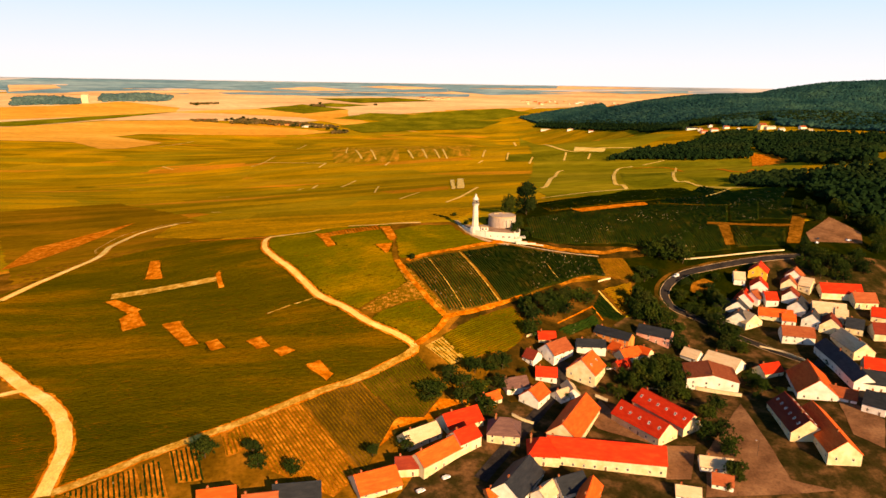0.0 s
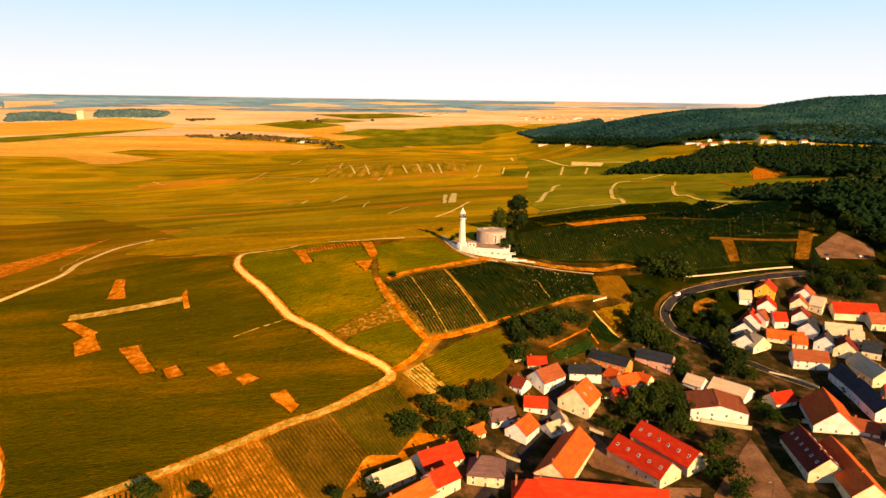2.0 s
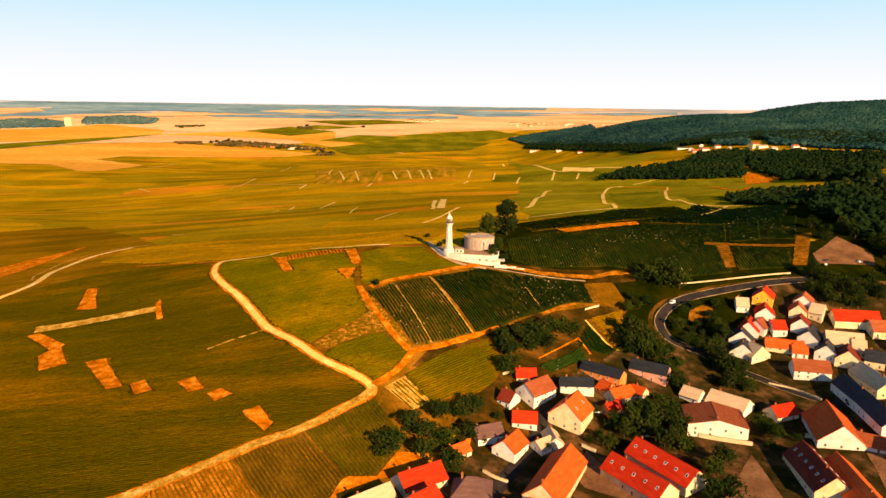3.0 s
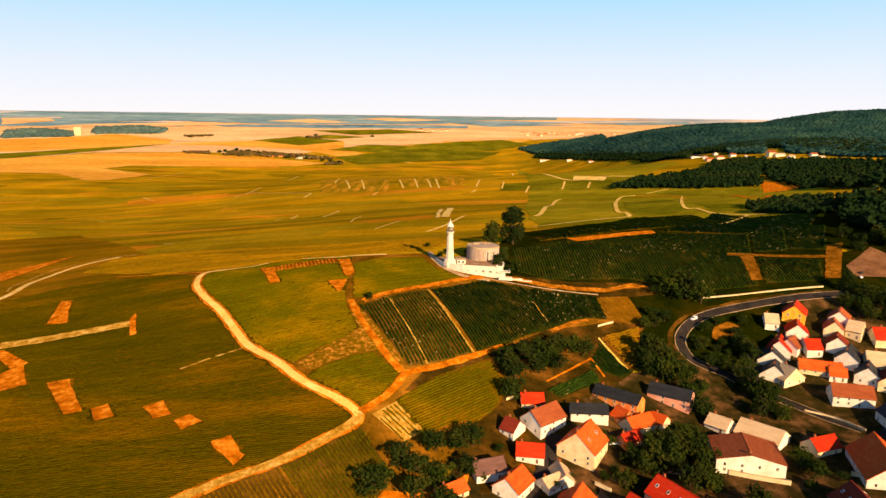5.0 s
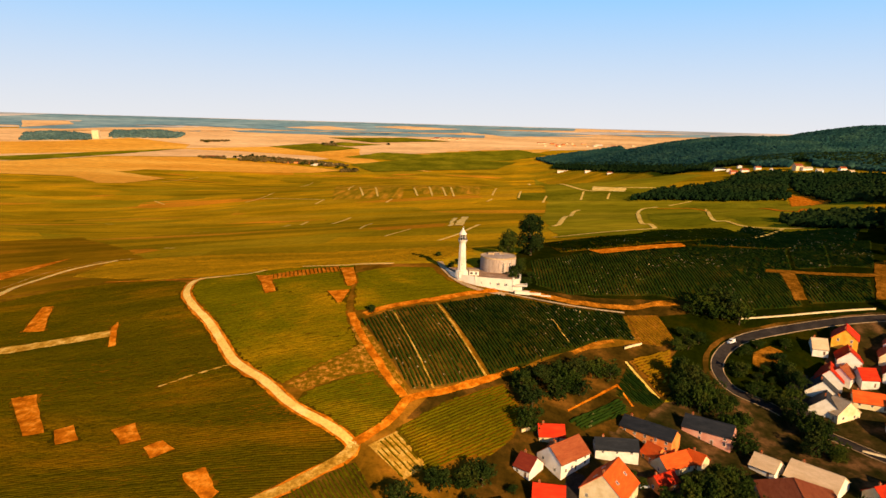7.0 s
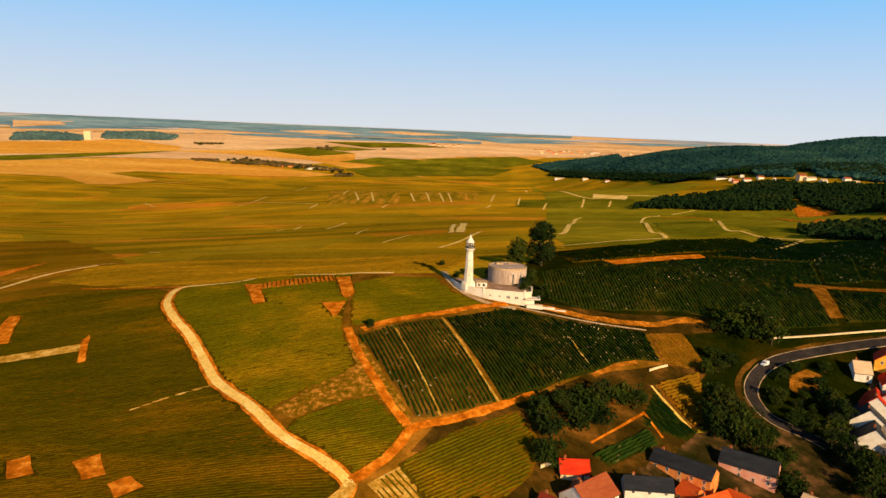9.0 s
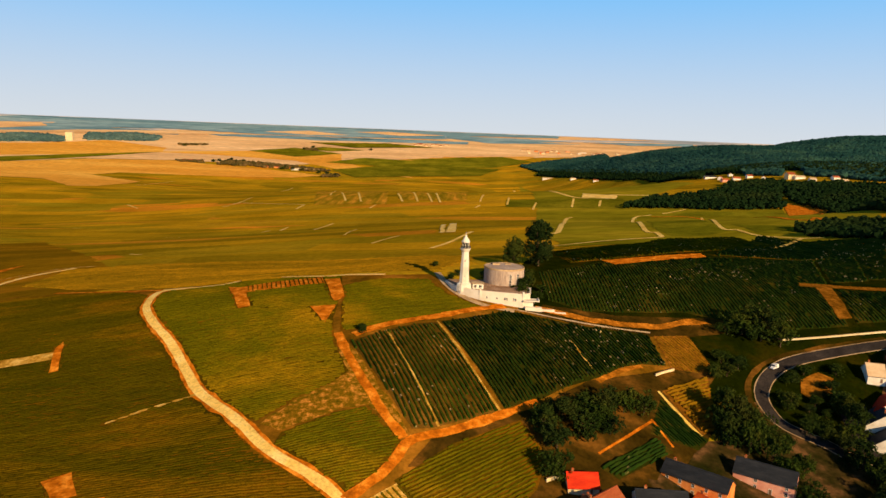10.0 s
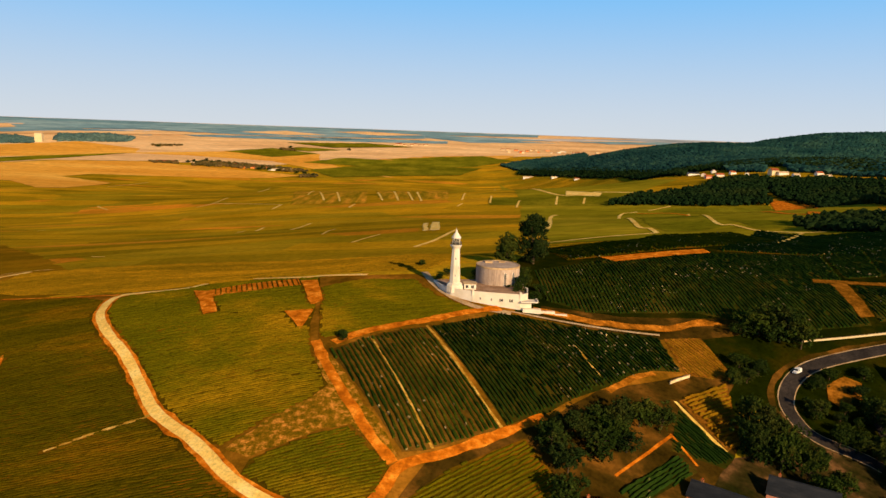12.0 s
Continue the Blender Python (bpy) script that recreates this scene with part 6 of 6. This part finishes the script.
house(232.8, 489.3, 46, 10.6, 11.2, 3.8, 8.4, "white", "brown", "small white rendered house with a brown tiled roof")
house(283.4, 462.4, -22, 8.0, 12.3, 3.4, 8.4, "cream", "pale", "small cream rendered house with a pale sheeted roof")
house(286.4, 449.9, -31, 10.8, 12.3, 4, 9, "cream", "slate", "small cream rendered house with a dark grey slate roof")
house(311.4, 461.5, -28, 12.8, 12.3, 4, 9, "cream", "red", "cream rendered house with a bright red tiled roof")
house(71.5, 408.9, -44, 8.0, 9, 4.1, 7.8, "white", "brown", "small white rendered house with a brown tiled roof")
house(58.5, 401.3, -40, 8.0, 10.1, 3.2, 7.3, "white", "maroon", "small white rendered house with a dark maroon tiled roof")
house(115.1, 417.7, -58, 8.0, 9, 3, 6.7, "brick", "orange", "small orange brick house with an orange tiled roof")
house(133.4, 417.2, -46, 8.0, 7.8, 2.4, 5.6, "cream", "orange", "small cream rendered house with an orange tiled roof")
house(77.8, 374.1, -84, 12.9, 7.8, 2.4, 5.6, "white", "pale", "white rendered house with a pale sheeted roof")
house(28.8, 356.5, 37, 13.2, 7.8, 2.4, 5.6, "cream", "orange", "cream rendered house with an orange tiled roof")
house(136.9, 304.0, -12, 15.5, 9, 2.4, 5.6, "white", "pale", "white rendered house with a pale sheeted roof")
house(135.6, 291.9, -18, 9.5, 9, 2.4, 5.6, "white", "brown", "small white rendered house with a brown tiled roof")
garden_wall([(153, 378), (164, 373), (176, 368)], 2.2)
garden_wall([(205, 374), (212, 370), (219, 365)], 2.2)
garden_wall([(121, 380), (129, 379), (137, 376)], 2.4)
garden_wall([(92, 371), (98, 366)], 2)
garden_wall([(41, 346), (46, 342), (52, 339)], 1.8)
garden_wall([(216, 436), (228, 428), (236, 415)], 1.2)
garden_wall([(193, 474), (204, 469)], 1.6)
garden_wall([(57, 421), (64, 425), (69, 424)], 1.5)
garden_wall([(196, 536), (230, 539), (279, 544)], 1.0)
garden_wall([(119, 498), (124, 501.5), (130, 505)], 1.3)

# ---------------------------------------------------------------- lighthouse and museum
LX, LY = 29.2, 563.0
lh = thing("lighthouse", pose(LX, LY, -7.0, 0, 0, 22.5), "tall white tapering octagonal lighthouse with a domed lantern, on a terrace", "lighthouse")
part("plinth", lathe([(4.4, 0), (4.4, 3.0), (4.1, 3.2), (4.1, 3.9), (3.1, 4.5)], 8), tower_white, lh)
part("shaft", lathe([(2.95, 4.2), (2.85, 5.0), (2.0, 22.0), (2.0, 22.4)], 8), tower_white, lh)
part("cornice", lathe([(2.05, 22.0), (2.8, 23.4), (2.9, 23.5), (2.9, 23.9)], 16), tower_white, lh)
bm = lathe([(2.8, 23.9), (2.8, 23.95)], 16)
for k in range(16):
    a = 2 * math.pi * k / 16
    px, py = 2.72 * math.cos(a), 2.72 * math.sin(a)
    box(bm, px - 0.05, px + 0.05, py - 0.05, py + 0.05, 23.9, 25.0)
gal = part("gallery", bm, metal_dark, lh)
part("rail", lathe([(2.8, 24.95), (2.8, 25.05), (2.66, 25.05), (2.66, 24.95)], 16), metal_dark, gal)
part("lantern_glass", lathe([(1.85, 23.9), (1.85, 27.2)], 12), pane_dark, lh)
bm = bmesh.new()
for k in range(12):
    a = 2 * math.pi * k / 12
    px, py = 1.88 * math.cos(a), 1.88 * math.sin(a)
    box(bm, px - 0.08, px + 0.08, py - 0.08, py + 0.08, 23.9, 27.3)
part("lantern_bars", bm, tower_white, lh)
part("dome", lathe([(2.35, 27.2), (2.35, 27.45), (2.0, 28.1), (1.35, 29.2), (0.7, 30.0), (0.6, 30.1), (0.6, 30.7), (0.4, 31.1), (0.12, 31.4), (0.1, 32.6)], 24), tower_white, lh, smooth=False)
for k, zz in ((5, 8.0), (5, 16.5), (6, 12.0)):
    a = 2 * math.pi * (k + 0.5) / 8
    r = 2.86 - (zz - 5.0) * 0.85 / 17.0
    window(lh, pose(r * 0.925 * math.cos(a), r * 0.925 * math.sin(a), zz, 0, 0, math.degrees(a) - 90), 0.45, 0.9)

TERRACE = [(19, 578), (22, 568), (27, 560), (38, 554), (50, 551), (61, 549), (65, 552), (67, 565), (66, 585), (60, 595), (44, 596), (30, 591), (22, 586)]
te = part("terrace", prism(TERRACE, -22, -5.6), tower_white)
tagged(te, "white rendered retaining wall of a curved museum terrace", "terrace")
cx, cy = sum(p[0] for p in TERRACE) / len(TERRACE), sum(p[1] for p in TERRACE) / len(TERRACE)
inner = [(cx + (x - cx) * 0.975, cy + (y - cy) * 0.975) for x, y in TERRACE]
part("paving", prism(inner, -5.65, -5.55), deck_brown, te, "brown terrace paving")
for i in range(7):
    j = i + 1
    part("parapet", prism([TERRACE[i], TERRACE[j], inner[j], inner[i]], -5.6, -4.7), tower_white, te)
for px, py in ((38, 554), (61, 549), (27, 560)):
    part("pier", boxes((px - 0.5, px + 0.5, py - 0.2, py + 0.8, -7, -3.9), (px - 0.65, px + 0.65, py - 0.35, py + 0.95, -3.9, -3.7)), tower_white, te)
for f in (0.12, 0.2, 0.55, 0.63):
    wx, wy = 50 + f * 11, 551 - f * 2
    window(te, pose(wx, wy, -9.0, 0, 0, 180 + math.degrees(math.atan2(-2, 11))), 0.9, 1.5)
for f in (0.3, 0.75):
    window(te, pose(38 + f * 12, 554 - f * 3, -8.8, 0, 0, 180 + math.degrees(math.atan2(-3, 12))), 0.7, 1.1)
part("canopy", boxes((61, 69.5, 547.2, 553, -8.4, -7.9), (69.1, 69.5, 547.2, 553, -7.9, -7.3)), tower_white, te, "thin white flat canopy over the entrance")
part("porch_wall", boxes((61, 66.5, 549.2, 553, -15, -8.4)), tower_white, te)
part("landing", boxes((62, 71, 546.6, 549.2, -18, -11.4)), tower_white, te)
part("ramp_wall", boxes((71, 78, 547.4, 548.6, -20, -12.4), (78, 84, 546.8, 547.8, -22, -13.6)), tower_white, te)
part("lodge", boxes((34.0, 40, 561, 566, -5.6, -2.8)), tower_white, te, "low white entrance lodge")
part("lodge_roof", boxes((33.6, 40.4, 560.6, 566.4, -2.8, -2.5)), pale_grit, te)
for k in range(2):
    window(te, pose(35.4 + 2.8 * k, 561, -4.9, 0, 0, 180), 1.4, 1.5)

dm = thing("museum_drum", pose(53.0, 582.0, -6.0), "round museum drum clad in grey-brown panels with a flat roof", "building")
R = 11.6
part("drum_wall", lathe([(R, -3), (R, 9.6)], 64), drum_clad, dm)
part("rim", lathe([(R + 0.12, 9.0), (R + 0.12, 9.9), (R - 0.5, 9.9), (R - 0.5, 9.4)], 64), pale_grit, dm)
part("flat_roof", lathe([(R - 0.5, 9.2), (R - 0.5, 9.5)], 64), drum_top, dm)
for k in range(24):
    a = 2 * math.pi * k / 24
    rb = part("panel_joint", boxes((-0.05, 0.05, 0, 0.03, -2.9, 9.0)), drum_top, dm)
    rb.matrix_basis = pose(R * math.cos(a), R * math.sin(a), 0, 0, 0, math.degrees(a) - 90)
for a in (-76, -52):
    ar = radians(a)
    window(dm, pose(R * math.cos(ar), R * math.sin(ar), 0.6, 0, 0, a - 90), 1.1, 6.5)
bm = boxes((-6.5, -2.5, 4, 7.5, 9.5, 10.5), (1.0, 4.5, 6.0, 8.0, 9.5, 10.1))
part("roof_plant", bm, pale_grit, dm)


# ---------------------------------------------------------------- far buildings
house(-2022, 4015, 10, 36, 30, 46, 50, "cream", "pale", "tall pale grain silo on the plain", openings=False, chimneys=0, group="distant houses")
house(469, 3158, 0, 46, 10, 5, 8, "white", "pale", "small distant village house with a pale roof", openings=False, chimneys=0, group="distant houses")
house(552, 3009, 5, 28, 10, 5, 8, "white", "pale", "small distant village house with a pale roof", openings=False, chimneys=0, group="distant houses")
house(610, 2854, 0, 26, 10, 5, 8, "white", "brown", "small distant village house with a brown roof", openings=False, chimneys=0, group="distant houses")
house(730, 2440, 0, 16, 10, 5, 8, "white", "brown", "small distant village house with a brown roof", openings=False, chimneys=0, group="distant houses")
house(686, 1925, 5, 30, 10, 5, 8, "white", "slate", "small distant village house with a pale roof", openings=False, chimneys=0, group="distant houses")
house(689, 1868, 60, 16, 10, 5, 8, "white", "brown", "small distant village house with a brown roof", openings=False, chimneys=0, group="distant houses")
house(680, 1817, 10, 18, 10, 5, 8, "pink", "brown", "small distant village house with a brown roof", openings=False, chimneys=0, group="distant houses")
house(736, 1925, 80, 14, 10, 5, 8, "white", "brown", "small distant village house with a brown roof", openings=False, chimneys=0, group="distant houses")
house(711, 1829, 0, 18, 10, 5, 8, "white", "brown", "small distant village house with a brown roof", openings=False, chimneys=0, group="distant houses")
house(749, 1847, 5, 14, 10, 5, 8, "white", "brown", "small distant village house with a brown roof", openings=False, chimneys=0, group="distant houses")
house(762, 1800, 70, 12, 10, 5, 8, "white", "brown", "small distant village house with a brown roof", openings=False, chimneys=0, group="distant houses")
house(829, 1769, 5, 24, 10, 5, 8, "white", "pale", "small distant village house with a pale roof", openings=False, chimneys=0, group="distant houses")
house(839, 1731, 0, 14, 10, 5, 8, "white", "pale", "small distant village house with a pale roof", openings=False, chimneys=0, group="distant houses")
house(890, 1731, 10, 16, 10, 5, 8, "white", "brown", "small distant village house with a brown roof", openings=False, chimneys=0, group="distant houses")
house(884, 1689, 0, 18, 10, 5, 8, "white", "pale", "small distant village house with a pale roof", openings=False, chimneys=0, group="distant houses")
house(890, 1639, 0, 20, 10, 5, 8, "white", "pale", "small distant village house with a pale roof", openings=False, chimneys=0, group="distant houses")
house(917, 1777, 0, 14, 10, 5, 8, "white", "brown", "small distant village house with a brown roof", openings=False, chimneys=0, group="distant houses")
house(812, 1779, 10, 18, 15, 11, 15.5, "cream", "brown", "large cream country house with a brown roof", openings=False, chimneys=0, group="distant houses")
house(-1178, 3526, 0, 90, 22, 6, 9, "brick", "maroon", "long low farm building on the plain", openings=False, chimneys=0, group="distant houses")
house(-907, 3508, -4, 120, 22, 6, 9, "brick", "maroon", "long low farm building on the plain", openings=False, chimneys=0, group="distant houses")
house(-751, 3434, -4, 120, 22, 6, 9, "brick", "maroon", "long low farm building on the plain", openings=False, chimneys=0, group="distant houses")
house(-606, 3389, 0, 140, 22, 6, 9, "white", "pale", "long low farm building on the plain", openings=False, chimneys=0, group="distant houses")
far_rng = random.Random(5)
for k in range(26):
    fx, fy = far_rng.uniform(480, 1060), far_rng.uniform(4150, 4260)
    house(fx, fy, far_rng.choice((0, 8, 70)), far_rng.uniform(14, 26), 11, 5, 8.5, far_rng.choice(("white", "cream", "cream", "brick")), far_rng.choice(("brown", "pale", "orange")), "small far village house on the hazy plain", openings=False, chimneys=0, group="distant houses")
for k in range(9):
    house(far_rng.uniform(-150, 40), far_rng.uniform(4270, 4330), 5, far_rng.uniform(14, 24), 11, 5, 8.5, "cream", "brown", "small far village house on the hazy plain", openings=False, chimneys=0, group="distant houses")
tree(-449, 3235, 14, 24, 30)
tree(-1027, 3520, 14, 24, 31)
tree(-961, 3515, 14, 24, 32)
tree(-871, 3480, 14, 24, 33)
tree(-797, 3459, 14, 24, 34)
tree(-718, 3389, 14, 24, 35)
tree(-671, 3379, 14, 24, 36)
tree(-624, 3370, 14, 24, 37)
tree(-539, 3313, 14, 24, 38)
tree(-495, 3283, 14, 24, 39)
tree(-911, 3525, 14, 24, 40)
tree(-1059, 3550, 14, 24, 41)
tree(-742, 4012, 14, 24, 42)
tree(-1080, 3527, 14, 24, 43)
tree(-1016, 3594, 14, 24, 44)
tree(-947, 3553, 14, 24, 45)
tree(-1019, 3557, 14, 24, 46)
tree(-836, 3504, 14, 24, 47)
tree(-707, 3424, 14, 24, 48)
tree(-1132, 3517, 14, 24, 49)
tree(-1384, 3983, 14, 24, 50)
tree(-706, 4074, 14, 24, 51)
tree(-384, 4069, 14, 24, 52)

# ---------------------------------------------------------------- vehicles, posts
def car(x, y, turn, paint, label, van=False):
    ob = thing("van" if van else "car", pose(x, y, h1(x, y) + 0.3, 0, 0, turn), label, "van" if van else "car", "vehicles")
    L, W, H = (5.2, 2.0, 2.3) if van else (4.2, 1.75, 1.45)
    bm = bmesh.new()
    side = [(-L / 2, 0.35), (L / 2, 0.35), (L / 2, 0.95), (L * 0.3, 1.05), (L * 0.16, H), (-L * 0.46, H), (-L / 2, 0.9)]
    lo = [bm.verts.new((px, -W / 2, pz)) for px, pz in side]
    hi = [bm.verts.new((px, W / 2, pz)) for px, pz in side]
    bm.faces.new(lo)
    bm.faces.new(hi[::-1])
    for i in range(len(side)):
        j = (i + 1) % len(side)
        bm.faces.new((lo[j], lo[i], hi[i], hi[j]))
    bmesh.ops.recalc_face_normals(bm, faces=bm.faces)
    bmesh.ops.bevel(bm, geom=bm.edges[:], offset=0.08, segments=2, affect="EDGES")
    part("body", bm, paint, ob)
    part("windscreen", boxes((L * 0.16, L * 0.25, -W / 2 + 0.15, W / 2 - 0.15, 1.15, H - 0.12)), pane_dark, ob)
    for s in (-1, 1):
        part("side_window", boxes((-L * 0.3 if not van else 0.1, L * 0.14, s * W / 2 - 0.03, s * W / 2 + 0.03, 1.05, H - 0.18)), pane_dark, ob)
        for wx in (-L * 0.3, L * 0.31):
            bm = lathe([(0.2, -0.1), (0.34, -0.1), (0.34, 0.1), (0.2, 0.1)], 14)
            wh = part("wheel", bm, rubber, ob)
            wh.matrix_basis = pose(wx, s * (W / 2 - 0.1), 0.34, 90, 0, 0)
    return ob


car(183.0, 514.5, -143, car_white, "white van driving on the curving road", True)
car(4.9, 290.6, 35, car_white, "white car parked by the street", False)
car(-6.8, 281.2, 35, car_white, "white car parked by the street", False)
car(106.2, 398.7, 10, car_white, "white car parked beside the cream house", False)
car(313.0, 559.5, 70, car_white, "white car parked in a gritty yard", False)
car(345.0, 569.0, 20, car_white, "white car parked in a gritty yard", False)
car(318.0, 567.5, 60, car_dark, "dark car parked in a gritty yard", False)
car(113.2, 398.2, -30, car_white, "white car parked in a yard", False)


def lamp_post(x, y, tall, arm):
    ob = thing("street_lamp", pose(x, y, h1(x, y), 0, 0, arm), "grey metal street lamp with a short arm", "street lamp", "street lamps")
    part("pole", lathe([(0.12, -0.5), (0.09, 3), (0.06, tall)], 8), metal_dark, ob)
    part("arm", boxes((-0.05, 1.6, -0.04, 0.04, tall - 0.1, tall)), metal_dark, ob)
    part("lamp_head", boxes((1.1, 1.9, -0.14, 0.14, tall - 0.16, tall - 0.04)), frame_white, ob)


lamp_post(160.5, 311.3, 9, 180)
lamp_post(250.0, 391.4, 9, 90)
lamp_post(260.6, 435.5, 9, 90)
